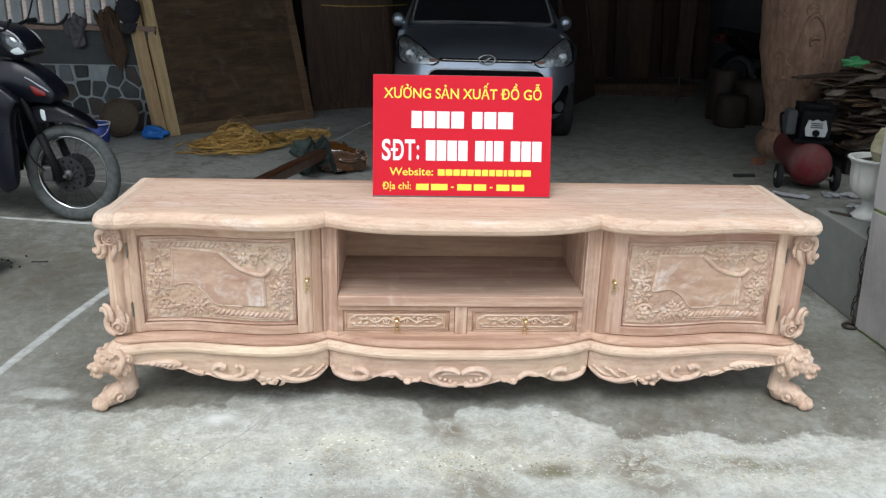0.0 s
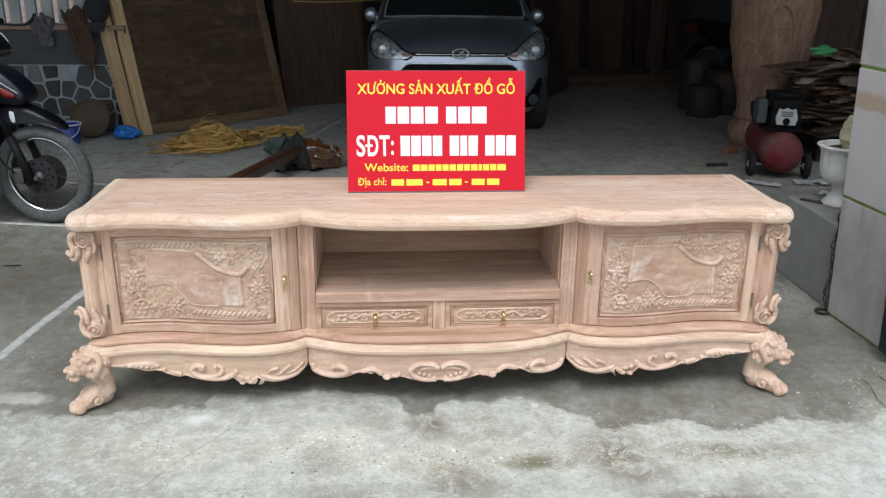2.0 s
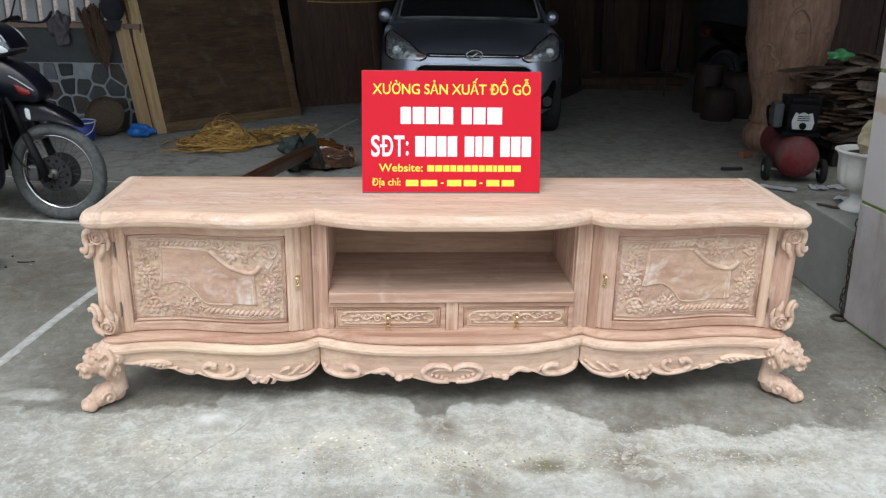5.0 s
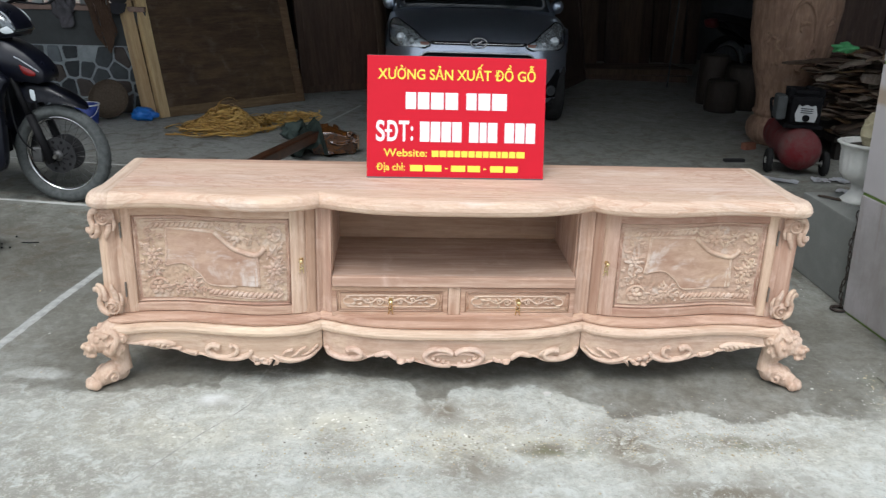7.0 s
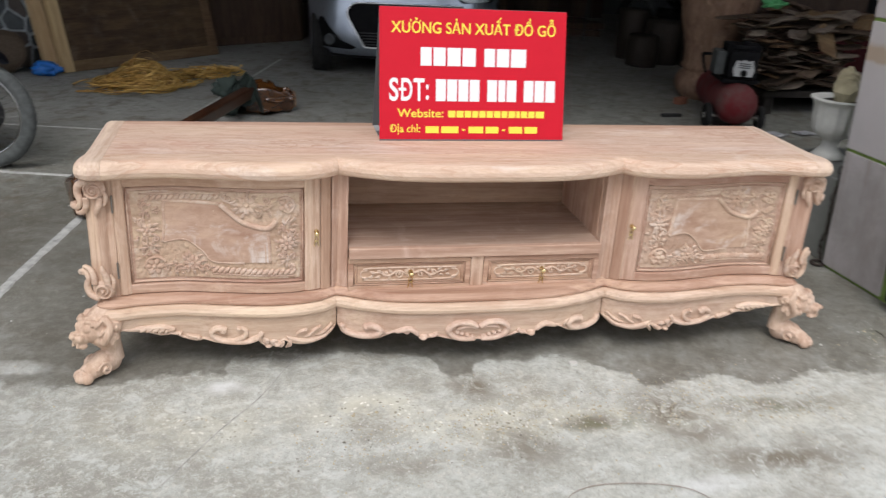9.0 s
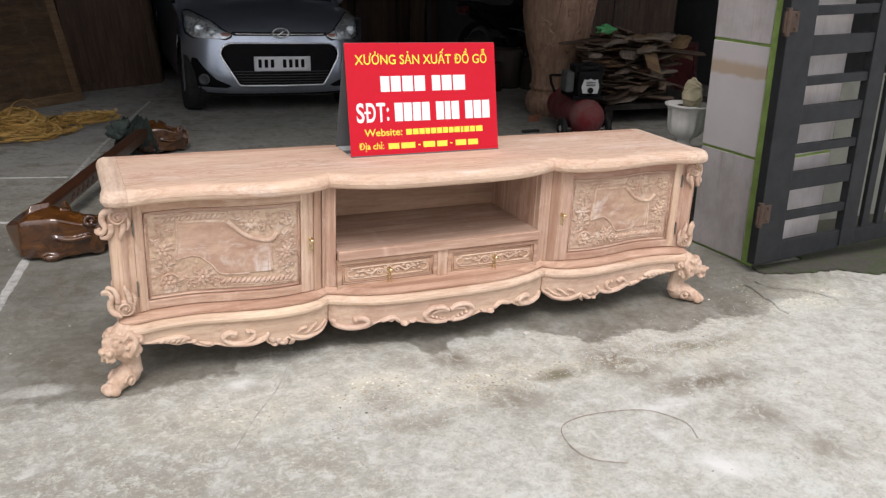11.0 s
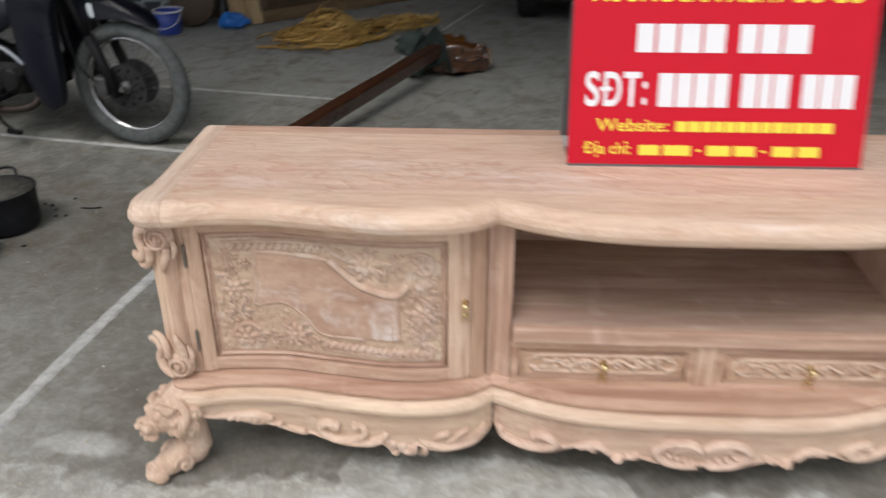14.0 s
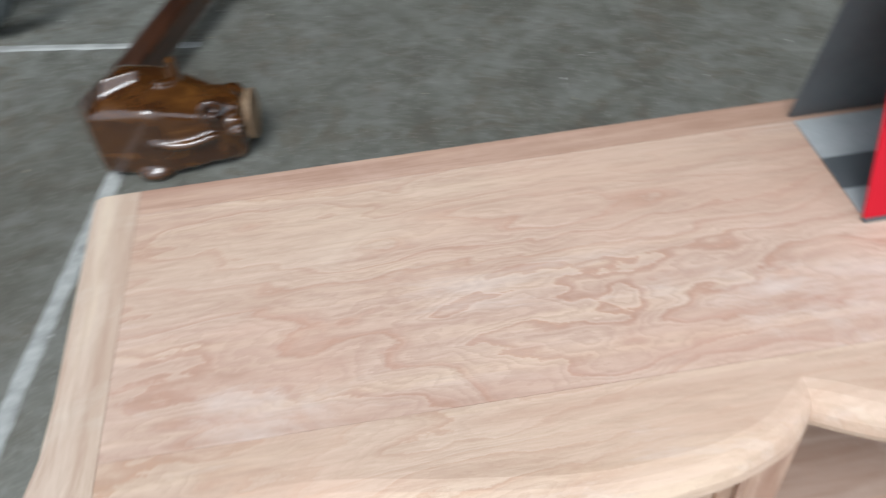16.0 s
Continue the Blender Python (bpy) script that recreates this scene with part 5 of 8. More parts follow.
# ---- the sign on the cabinet ----
def words(text, size_x, size_y, bold, name="sign_text"):
    """Flat letters, scaled to a width and height, centred on the origin in the xy plane."""
    cu = bpy.data.curves.new(name, "FONT")
    cu.body, cu.align_x = text, "CENTER"
    cu.offset = bold
    ob = bpy.data.objects.new(name, cu)
    scene.collection.objects.link(ob)
    me = bpy.data.meshes.new_from_object(ob.evaluated_get(bpy.context.evaluated_depsgraph_get()))
    bpy.data.objects.remove(ob)
    co = np.array([v.co[:] for v in me.vertices])
    lo, hi = co.min(0), co.max(0)
    for v in me.vertices:
        v.co = ((v.co.x - (lo[0] + hi[0]) / 2) / (hi[0] - lo[0]) * size_x, (v.co.y - (lo[1] + hi[1]) / 2) / (hi[1] - lo[1]) * size_y, 0)
    return me


Z_TOP = 0.6855
SIGN_W, SIGN_H = 0.622, 0.420
sign = thing("table_sign", pose(0.018, 0.2125, Z_TOP, 0, 0, 0.2), "red tent-shaped advertising sign standing on the cabinet top", "sign")
tilt = math.atan2(0.094, 0.408)
FACE = pose(0, 0, 0, 90 - math.degrees(tilt), 0, 0)
b = bm_new(); box(b, -SIGN_W / 2, SIGN_W / 2, 0, SIGN_H, -0.003, 0.0, 0.0012); bmesh.ops.transform(b, matrix=FACE, verts=b.verts)
part("front_sheet", b, RED_PAINT, sign, "glossy red front sheet")
b = bm_new(); box(b, -SIGN_W / 2, SIGN_W / 2, 0, SIGN_H, -0.003, 0.0, 0.0012)
bmesh.ops.transform(b, matrix=pose(0, 0.19, 0, 90 + math.degrees(tilt), 0, 0), verts=b.verts)
part("rear_sheet", b, GREY_PLATE, sign, "dull dark grey rear sheet")
for y0, y1, mat in ((0.012, 0.05, "a"), (0.05, 0.105, "b"), (0.105, 0.178, "a")):
    b = bm_new(); box(b, -SIGN_W / 2 + 0.003, SIGN_W / 2 - 0.003, y0, y1, 0.001, 0.004)
    part("base_sheet", b, plain("pale_grey_card", (0.42, 0.44, 0.44), 0.6) if mat == "a" else GREY_PLATE, sign)
b = bm_new(); box(b, -SIGN_W / 2, SIGN_W / 2, -0.0022, 0.004, 0.0, 0.004); part("edge_strip", b, GREY_PLATE, sign)


def bars(widths, v0, height, u0, gap, material):
    """Plain bars in place of writing: widths one after another from u0."""
    u = u0
    for w in widths:
        m = bm_new(); box(m, u, u + w, v0 - height / 2, v0 + height / 2, 0.0004, 0.0012, 0.0003, FACE, 1)
        part("bar", m, material, sign)
        u += w + gap


def lettering(text, w, h, u, v, material, bold=0.012):
    me = words(text, w, h, bold)
    for q in me.vertices:
        q.co = FACE @ Vector((q.co.x + u, q.co.y + v, 0.0009))
    me.materials.append(material)
    o = new("lettering", me)
    o.parent = sign
    return o


lettering("XƯỞNG SẢN XUẤT ĐỒ GỖ", 0.548, 0.056, 0.0, 0.368, YELLOW_INK)
bars((0.036, 0.040, 0.044, 0.044), 0.268, 0.058, -0.178, 0.006, WHITE_INK)
bars((0.036, 0.042, 0.052), 0.268, 0.058, 0.033, 0.006, WHITE_INK)
for text, w, h, u, v in (("S", 0.030, 0.074, -0.2645, 0.163), ("D", 0.037, 0.072, -0.2225, 0.163), ("T", 0.036, 0.072, -0.1825, 0.163), (":", 0.009, 0.050, -0.155, 0.155)):
    lettering(text, w, h, u, v, WHITE_INK, 0.022)
b = bm_new(); box(b, -0.249, -0.224, 0.159, 0.168, 0.0008, 0.0012, 0, FACE); part("stroke", b, WHITE_INK, sign)
bars((0.033,) * 4, 0.162, 0.070, -0.127, 0.0045, WHITE_INK)
bars((0.033, 0.024, 0.033), 0.162, 0.070, 0.045, 0.0045, WHITE_INK)
bars((0.033,) * 3, 0.162, 0.070, 0.170, 0.0045, WHITE_INK)
lettering("Website:", 0.152, 0.027, -0.177, 0.088, YELLOW_INK)
bars((0.024, 0.024, 0.022, 0.020, 0.022, 0.022, 0.022, 0.020, 0.024, 0.012, 0.022, 0.022, 0.030), 0.086, 0.022, -0.085, 0.0035, YELLOW_INK)
lettering("Địa chỉ:", 0.100, 0.034, -0.228, 0.036, YELLOW_INK)
bars((0.044, 0.058), 0.035, 0.022, -0.160, 0.008, YELLOW_INK)
bars((0.010,), 0.035, 0.005, -0.038, 0.0, YELLOW_INK)
bars((0.050, 0.044), 0.035, 0.022, -0.016, 0.008, YELLOW_INK)
bars((0.010,), 0.035, 0.005, 0.098, 0.0, YELLOW_INK)
bars((0.046, 0.044), 0.035, 0.022, 0.122, 0.008, YELLOW_INK)

# ---- gate, chain, urn ----
gate = thing("steel_gate", pose(1.735, 0.150, 0.0, 0, 0, 1) @ pose(0, 0, 0, 0, -LEAN, 0), "dark painted steel gate of flat bars folded open against the pillar", "gate")


def flat(name, x0, x1, z0, z1, y0=-0.018, y1=0.018, parent=None):
    m = bm_new(); box(m, x0, x1, y0, y1, z0, z1, 0.003)
    return part(name, m, GATE_STEEL, parent)


flat("stile", 0.0, 0.165, 0.05, 2.15, -0.025, 0.025, gate)
flat("stile", 0.575, 0.675, 0.06, 2.15, -0.022, 0.022, gate)
flat("stile", 1.36, 1.45, 0.05, 2.15, -0.025, 0.025, gate)
for z, h in ((0.095, 0.10), (0.273, 0.042), (0.449, 0.088), (0.606, 0.042), (0.768, 0.088), (0.926, 0.042), (1.085, 0.088), (1.24, 0.042), (1.40, 0.088), (1.56, 0.042), (1.72, 0.088), (1.88, 0.042), (2.04, 0.088)):
    flat("slat", 0.165, 0.575, z - h / 2, z + h / 2, -0.014, 0.014, gate)
flat("bottom_rail", 0.675, 1.36, 0.055, 0.14, -0.02, 0.02, gate)
flat("top_rail", 0.675, 1.36, 2.05, 2.14, -0.02, 0.02, gate)
for i in range(6):
    x = 0.73 + 0.11 * i
    flat("upright", x, x + 0.05, 0.14, 2.05, -0.012, 0.012, gate)
for z in (0.31, 1.20):
    m = bm_new()
    tube(m, [(-0.012, -0.03, z - 0.06), (-0.012, -0.03, z + 0.06)], 0.014, 10)
    box(m, -0.035, 0.05, -0.034, -0.024, z - 0.045, z + 0.045, 0.002)
    for k in (-0.03, 0.03):
        lathe(m, [(0.007, 0), (0.007, 0.006), (0.0, 0.007)], 6, Matrix.Translation((0.03, -0.034, z + k)) @ Euler((radians(90), 0, 0)).to_matrix().to_4x4())
    part("hinge", m, plain("rusty_steel", (0.09, 0.06, 0.045), 0.7, 0.5, 0.3), gate, "rusty barrel hinge")

RUST = plain("rusted_chain", (0.055, 0.042, 0.035), 0.75, 0.5, 0.3)
chain = thing("chain", pose(1.768, 0.652, 0), "rusty steel chain hanging down the pillar edge", "chain")
m = bm_new()
ring = [(0.0065 * math.cos(a), 0, 0.018 * math.sin(a)) for a in (2 * math.pi * i / 12 for i in range(13))]
tube(m, ring, 0.0027, 6, False)
link = part("link", m, RUST, chain, "", True)
link.matrix_basis = pose(0.0, 0.0, 0.44)
for i in range(1, 14):
    shared("link", link, pose(0.006 * math.sin(i), 0.005 * math.cos(i * 1.7), 0.44 - 0.031 * i, 0, 8 * math.sin(i * 2.1), 90 * (i % 2)), chain)
m = bm_new()
tube(m, [(0.028 * math.cos(a) - 0.01, 0.028 * math.sin(a) - 0.01, 0.010) for a in (2 * math.pi * i / 16 for i in range(17))], 0.006, 8, False)
part("end_ring", m, RUST, chain, "", True)

URN = plain("white_plastic_urn", (0.62, 0.62, 0.58), 0.5, 0, 0.15, 8.0)
urn = thing("flower_urn", pose(1.975, 1.03, 0.385), "white fluted plastic flower urn standing on the low wall", "plant pot")


def flutes(a, z):
    return 1 + 0.035 * math.cos(14 * a) * smooth_line([(0.0, 0), (0.10, 0), (0.14, 1), (0.24, 1), (0.27, 0.3)], z)


m = bm_new()
lathe(m, [(0.075, 0.0), (0.078, 0.012), (0.060, 0.03), (0.040, 0.055), (0.036, 0.08), (0.046, 0.095), (0.080, 0.112), (0.098, 0.14), (0.105, 0.19), (0.108, 0.25), (0.118, 0.268), (0.130, 0.276), (0.132, 0.284), (0.118, 0.288), (0.104, 0.282), (0.100, 0.26)], 70, None, flutes)
part("urn_bowl", m, URN, urn, "", True)
m = bm_new(); lathe(m, [(0.002, 0.27), (0.06, 0.275), (0.102, 0.262)], 24, None, lambda a, z: 1 + 0.03 * math.sin(5 * a))
part("soil", m, plain("dark_soil", (0.05, 0.04, 0.03), 0.95, 0, 0.3, 60, 0.6), urn)
m = bm_new()
rng = random.Random(3)
tube(m, spline([(0.02, 0, 0.27), (0.015, 0.0, 0.33), (0.03, 0.01, 0.38), (0.05, 0.0, 0.41)], 4), [0.045, 0.05, 0.052, 0.055, 0.058, 0.055, 0.05, 0.052, 0.05, 0.045, 0.04, 0.035, 0.02], 14)
for v in m.verts:
    v.co += Vector((rng.uniform(-1, 1), rng.uniform(-1, 1), rng.uniform(-1, 1))) * 0.006
part("stuffed_sack", m, plain("cream_bag", (0.45, 0.40, 0.26), 0.7, 0, 0.2), urn, "crumpled cream-coloured sack")

# ---- left side: stone cladding, cooking pot, block, basket, bags ----
STONES = [plain("stone_slate", (0.016, 0.021, 0.024), 0.55, 0, 0.25, 9, 0.3), plain("stone_pale", (0.10, 0.115, 0.125), 0.55, 0, 0.2, 9, 0.3), plain("stone_brown", (0.048, 0.036, 0.030), 0.6, 0, 0.25, 9, 0.3), plain("stone_grey", (0.036, 0.044, 0.048), 0.55, 0, 0.25, 9, 0.3)]
b = bm_new(); box(b, -6.85, -2.3, 4.785, 4.80, 0.0, 0.575, 0.003)
part("joint_bed", b, plain("pale_pointing", (0.25, 0.275, 0.285), 0.8, 0, 0.2), wall, "pale pointing between the stones")


def clip(poly, p, n):
    """Keeps the side of a convex polygon that lies behind the line through p with normal n."""
    out = []
    for a, c in zip(poly, poly[1:] + poly[:1]):
        da, dc = (a - p).dot(n), (c - p).dot(n)
        if da <= 0:
            out.append(a)
        if da * dc < 0:
            out.append(a + (c - a) * (da / (da - dc)))
    return out


rng = random.Random(11)
seeds = []
for i in range(31):
    for j in range(4):
        seeds.append(Vector((-2.38 - 0.148 * i + rng.uniform(-0.045, 0.045), 0.075 + 0.14 * j + rng.uniform(-0.04, 0.04))))
for a in seeds:
    if rng.random() < 0.10:
        continue
    gap = rng.choice((0.006, 0.008, 0.011, 0.016))
    poly = [Vector((-6.85, 0.005)), Vector((-2.305, 0.005)), Vector((-2.305, 0.568)), Vector((-6.85, 0.568))]
    for c in seeds:
        if c is not a and (c - a).length < 0.5:
            d = (c - a).normalized()
            poly = clip(poly, (a + c) / 2 - d * gap, d)
            if len(poly) < 3:
                break
    if len(poly) < 3:
        continue
    # worn, rounded corners
    poly = [q for p, c in zip(poly, poly[1:] + poly[:1]) for q in (p.lerp(c, 0.09), p.lerp(c, 0.91))]
    b = bm_new()
    mid = sum(poly, Vector((0, 0))) / len(poly)
    lo = [b.verts.new((p.x, 4.787, p.y)) for p in poly]
    hi = [b.verts.new((mid.x + (p.x - mid.x) * 0.93, 4.774 + rng.uniform(-0.003, 0.003), mid.y + (p.y - mid.y) * 0.93)) for p in poly]
    n = len(poly)
    for i in range(n):
        b.faces.new((lo[i], hi[i], hi[(i + 1) % n], lo[(i + 1) % n]))
    b.faces.new(hi[::-1])
    part("stone", b, STONES[rng.choice((0, 0, 0, 2, 3, 3, 1))], wall)

POT = plain("sooty_pot", (0.008, 0.009, 0.012), 0.6, 0.0, 0.3, 20, 0.2, Specular_IOR_Level=0.3)
POT_ASH = plain("pot_ash", (0.085, 0.082, 0.066), 0.9, 0, 0.6, 16, 0.4)
pot = thing("cooking_pot", pose(-2.246, 1.228, 0.0, 0, 0, 105) @ Matrix.Diagonal((0.86, 0.86, 0.87, 1)), "soot-blackened two-handled metal cooking pot on the concrete", "cooking pot")
b = bm_new()
lathe(b, [(0.10, 0.0), (0.125, 0.004), (0.139, 0.02), (0.146, 0.08), (0.148, 0.168), (0.153, 0.172), (0.153, 0.178), (0.144, 0.176), (0.140, 0.08), (0.130, 0.022), (0.002, 0.016)], 40)
part("pot_body", b, POT, pot, "", True)
b = bm_new()
lathe(b, [(0.1425, 0.172), (0.1395, 0.10), (0.137, 0.05), (0.126, 0.026), (0.002, 0.021)], 40)
part("ash_lining", b, POT_ASH, pot, "grey ash crusted inside", True)
for s in (-1, 1):
    b = bm_new()
    tube(b, spline([(s * 0.146, -0.042, 0.142), (s * 0.172, -0.036, 0.172 + s * 0.022), (s * 0.178, 0, 0.178 + s * 0.026), (s * 0.172, 0.036, 0.172 + s * 0.022), (s * 0.146, 0.042, 0.142)], 5), 0.006, 8)
    part("handle", b, POT, pot, "", True)
CRUMBS = ((-2.195, 1.426), (-2.16, 1.413), (-2.128, 1.376), (-2.103, 1.32), (-2.065, 1.322), (-2.10, 1.483), (-2.10, 1.07), (-2.20, 1.24), (-2.28, 1.27))
rng = random.Random(4)
for x, y in CRUMBS:
    b = bm_new()
    ball(b, (0, 0, 0.004), (rng.uniform(0.004, 0.010), rng.uniform(0.003, 0.006), 0.004), None, 7, 5)
    for v in b.verts:
        v.co *= rng.uniform(0.85, 1.15)
    o = part("charcoal_crumb", b, POT)
    o.matrix_basis = pose(x, y, 0.02 if x < -2.15 and y < 1.3 else 0.001, 0, 0, rng.uniform(0, 180))
    tagged(o, "black charcoal crumb lying on the concrete", "charcoal", "charcoal crumbs by the pot")

b = bm_new()
prism(b, [(-0.05, 0), (0.05, 0), (0.051, 0.097), (0.04, 0.107), (-0.046, 0.106), (-0.051, 0.098)], -0.088, 0.088, pose(0, 0, 0, 90, 0, 0))
bmesh.ops.bevel(b, geom=b.edges[:], offset=0.006, segments=2, affect="EDGES")
o = part("wood_block", b, raw_wood("grey_block_wood", (1, 0.3, 1), (0.25, 0.19, 0.135), (0.15, 0.105, 0.075), 0.2))
o.matrix_basis = pose(-2.222, 0.957, 0.0, 0, 0, 14)
tagged(o, "sawn grey-brown timber block on the concrete", "wood block")
b = bm_new()
tube(b, spline([(-2.445, 1.28, 0.008), (-2.44, 1.262, 0.13), (-2.432, 1.245, 0.245)], 4), 0.008, 8)
tagged(part("iron_rod", b, POT), "thin black iron rod leaning behind the low wall", "rod")
b = bm_new()
tube(b, spline([(-2.04, 1.40, 0.004), (-1.995, 1.393, 0.006), (-1.96, 1.405, 0.004)], 4), 0.0028, 6)
tagged(part("twig", b, POT), "thin dark twig lying on the concrete", "twig")

bk = thing("round_basket", pose(-2.60, 4.60, 0.0) @ Matrix.Scale(0.9, 4), "flat round woven tray leaning on the stone wall", "basket")
b = bm_new()
lathe(b, [(0.002, 0.02), (0.12, 0.018), (0.165, 0.028), (0.175, 0.045), (0.182, 0.045), (0.176, 0.012), (0.13, 0.0), (0.002, 0.0)], 36)
bmesh.ops.transform(b, matrix=pose(0, 0.0, 0.165, 68, 0, 0), verts=b.verts)
WEAVE = plain("woven_bamboo", (0.075, 0.052, 0.032), 0.75, 0, 0.3, 60, 0.8)
part("tray", b, WEAVE, bk, "", True)
b = bm_new()
tube(b, [(0.179 * math.cos(a), 0.179 * math.sin(a), 0.044) for a in (2 * math.pi * i / 40 for i in range(41))], 0.007, 6, False)
bmesh.ops.transform(b, matrix=pose(0, 0.0, 0.165, 68, 0, 0), verts=b.verts)
part("rim", b, WEAVE, bk, "", True)


def crumpled(name, at, size, material, label, category, seed, bumpy=0.25, m=None):
    r = random.Random(seed)
    b = bm_new()
    bmesh.ops.create_icosphere(b, subdivisions=4, radius=1.0)
    off = Vector((r.uniform(0, 50), r.uniform(0, 50), r.uniform(0, 50)))
    for v in b.verts:
        n = noise.noise(v.co * 1.6 + off) * 1.1 + abs(noise.noise(v.co * 4.5 + off)) * 0.8 - 0.25
        c = v.co * (1 + bumpy * n)
        v.co = Vector((c.x * size[0], c.y * size[1], max(-0.92, c.z) * size[2] + 0.92 * size[2]))
    o = part(name, b, material, None, "", True)
    o.matrix_basis = m or pose(*at)
    return tagged(o, label, category)


BLUE = plain("blue_plastic", (0.02, 0.16, 0.55), 0.35, 0, 0.1)
crumpled("plastic_bag", (-2.30, 4.50, 0.0), (0.105, 0.07, 0.055), BLUE, "crumpled bright blue plastic bag on the floor", "plastic bag", 2, 0.45)
bucket = thing("bucket", pose(-2.70, 4.32, 0.0), "small blue plastic bucket with a white rim", "bucket")
b = bm_new(); lathe(b, [(0.075, 0), (0.08, 0.005), (0.10, 0.16), (0.092, 0.16), (0.075, 0.012), (0.002, 0.01)], 28); part("tub", b, plain("dark_blue_plastic", (0.03, 0.06, 0.30), 0.4), bucket, "", True)
b = bm_new(); tube(b, [(0.101 * math.cos(a), 0.101 * math.sin(a), 0.16) for a in (2 * math.pi * i / 28 for i in range(29))], 0.006, 6, False); part("rim", b, WHITE_INK, bucket, "", True)
b = bm_new(); tube(b, spline([(0.1, 0, 0.15), (0.09, -0.1, 0.09), (0.0, -0.14, 0.06), (-0.09, -0.1, 0.09), (-0.1, 0, 0.15)], 5), 0.003, 6); part("bail", b, WHITE_INK, bucket)

# things on the sill of the slatted wall
crumpled("rag", (0, 0, 0), (0.075, 0.035, 0.14), plain("grey_rag", (0.085, 0.080, 0.088), 0.9, 0, 0.3), "dirty grey rag hanging over the sill", "rag", 5, 0.6, pose(-2.95, 4.765, 0.72))
coil = thing("coir_bundle", pose(-2.66, 4.74, 0.6), "brown coir bundle hanging over the sill", "rope")
COIR = plain("coir", (0.066, 0.036, 0.020), 0.9, 0, 0.3, 40, 0.6)
rng = random.Random(8)
for i in range(60):
    b = bm_new()
    x = rng.uniform(-0.08, 0.07)
    tube(b, spline([(x - 0.05, 0.12, 0.33), (x - 0.03 + rng.uniform(-0.04, 0.04), 0.02, 0.40 + rng.uniform(-0.07, 0.06)), (x + 0.02 + rng.uniform(-0.03, 0.03), -0.02 - rng.uniform(0, 0.04), 0.28), (x + 0.05 + rng.uniform(-0.02, 0.02), -0.01, 0.1), (x * 0.4 + 0.06, -0.01, rng.uniform(-0.10, 0.22))], 4), rng.uniform(0.004, 0.009), 5)
    part("strand", b, COIR, coil)
hat = thing("hanging_cap", pose(-2.50, 4.80, 1.0), "dark cloth cap hanging from the slats", "cap")
b = bm_new(); ball(b, (0, -0.05, 0.03), (0.10, 0.06, 0.12), None, 16, 12)
for v in b.verts:
    v.co.x *= 1 + 0.3 * (v.co.z - 0.03)
part("crown", b, plain("black_cloth", (0.012, 0.012, 0.015), 0.9), hat, "", True)
b = bm_new(); prism(b, [(-0.08, 0), (-0.06, -0.07), (0, -0.095), (0.06, -0.07), (0.08, 0)], 0, 0.006, pose(0, -0.08, -0.07, 75, 0, 0)); part("peak", b, plain("black_cloth_peak", (0.012, 0.012, 0.015), 0.9), hat)

# ---- leaning panels, strips, the carved rail ----
PINE = raw_wood("pale_pine", (1, 1, 0.15), (0.52, 0.40, 0.22), (0.38, 0.27, 0.14), 0.05)
PLY = raw_wood("brown_ply", (0.3, 1, 0.8), (0.090, 0.056, 0.030), (0.040, 0.024, 0.014), 0.15)
BROWN_RAIL = raw_wood("brown_rail", (0.3, 1, 1), (0.16, 0.105, 0.058), (0.10, 0.062, 0.034), 0.05)
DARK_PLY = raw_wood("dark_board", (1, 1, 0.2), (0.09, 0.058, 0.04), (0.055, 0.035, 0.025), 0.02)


def leaning(name, base, turn, lean, w, h, label, ply, rail, deep=0.05, edge=0.10, far_rail=None):
    """A framed sheet that leans back; local x along its foot, local z up its face."""
    t = thing(name, pose(*base, 0, 0, turn) @ pose(0, 0, 0, -lean, 0, 0), label, "panel", "leaning panels")
    b = bm_new(); box(b, edge * 0.4, w - edge * 0.4, -0.004, 0.010, 0.03, h - 0.02); part("sheet", b, ply, t)
    for x in (0, w - edge):
        b = bm_new(); box(b, x, x + edge, -0.018, deep, 0, h, 0.004); part("stile", b, rail if x == 0 else far_rail or rail, t)
    for z in (0, h - edge):
        b = bm_new(); box(b, edge, w - edge, -0.016, deep, z, z + edge, 0.004); part("rail", b, far_rail or rail, t)
    return t


a = math.degrees(math.atan2(0.95, 1.06))
leaning("framed_panel", (-2.19, 4.60, 0.0), a, 16.5, 1.50, 2.2, "large brown plywood panel in a pale timber frame leaning back", PLY, PINE, 0.045, 0.085, BROWN_RAIL)
leaning("framed_panel", (-2.295, 4.57, 0.0), a + 3, 16.5, 1.40, 2.25, "pale timber framed panel leaning behind another one", PLY, PINE, 0.05, 0.09, BROWN_RAIL)
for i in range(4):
    leaning("dark_panel", (-0.96 + 0.035 * i - 0.17, 6.02 + 0.05 * i, 0.0), a - 12 + 2 * i, 11.5 - 0.6 * i, 0.98, 2.05 - 0.06 * i, "dark brown board leaning inside the shed", DARK_PLY, DARK_PLY, 0.03, 0.07)
tie = thing("cord", pose(-0.95, 5.93, 1.04), "yellow cord tied round the leaning boards", "cord")
b = bm_new(); tube(b, [(-0.06, 0.02, 0.01), (0.2, 0.08, 0.0), (0.5, 0.28, 0.0), (0.78, 0.5, 0.01)], 0.005, 6); part("strand", b, plain("yellow_cord", (0.4, 0.28, 0.05), 0.6), tie)

# heap of yellow-brown bark strips: flat curling ribbons
k = Nodes("dry_strips")
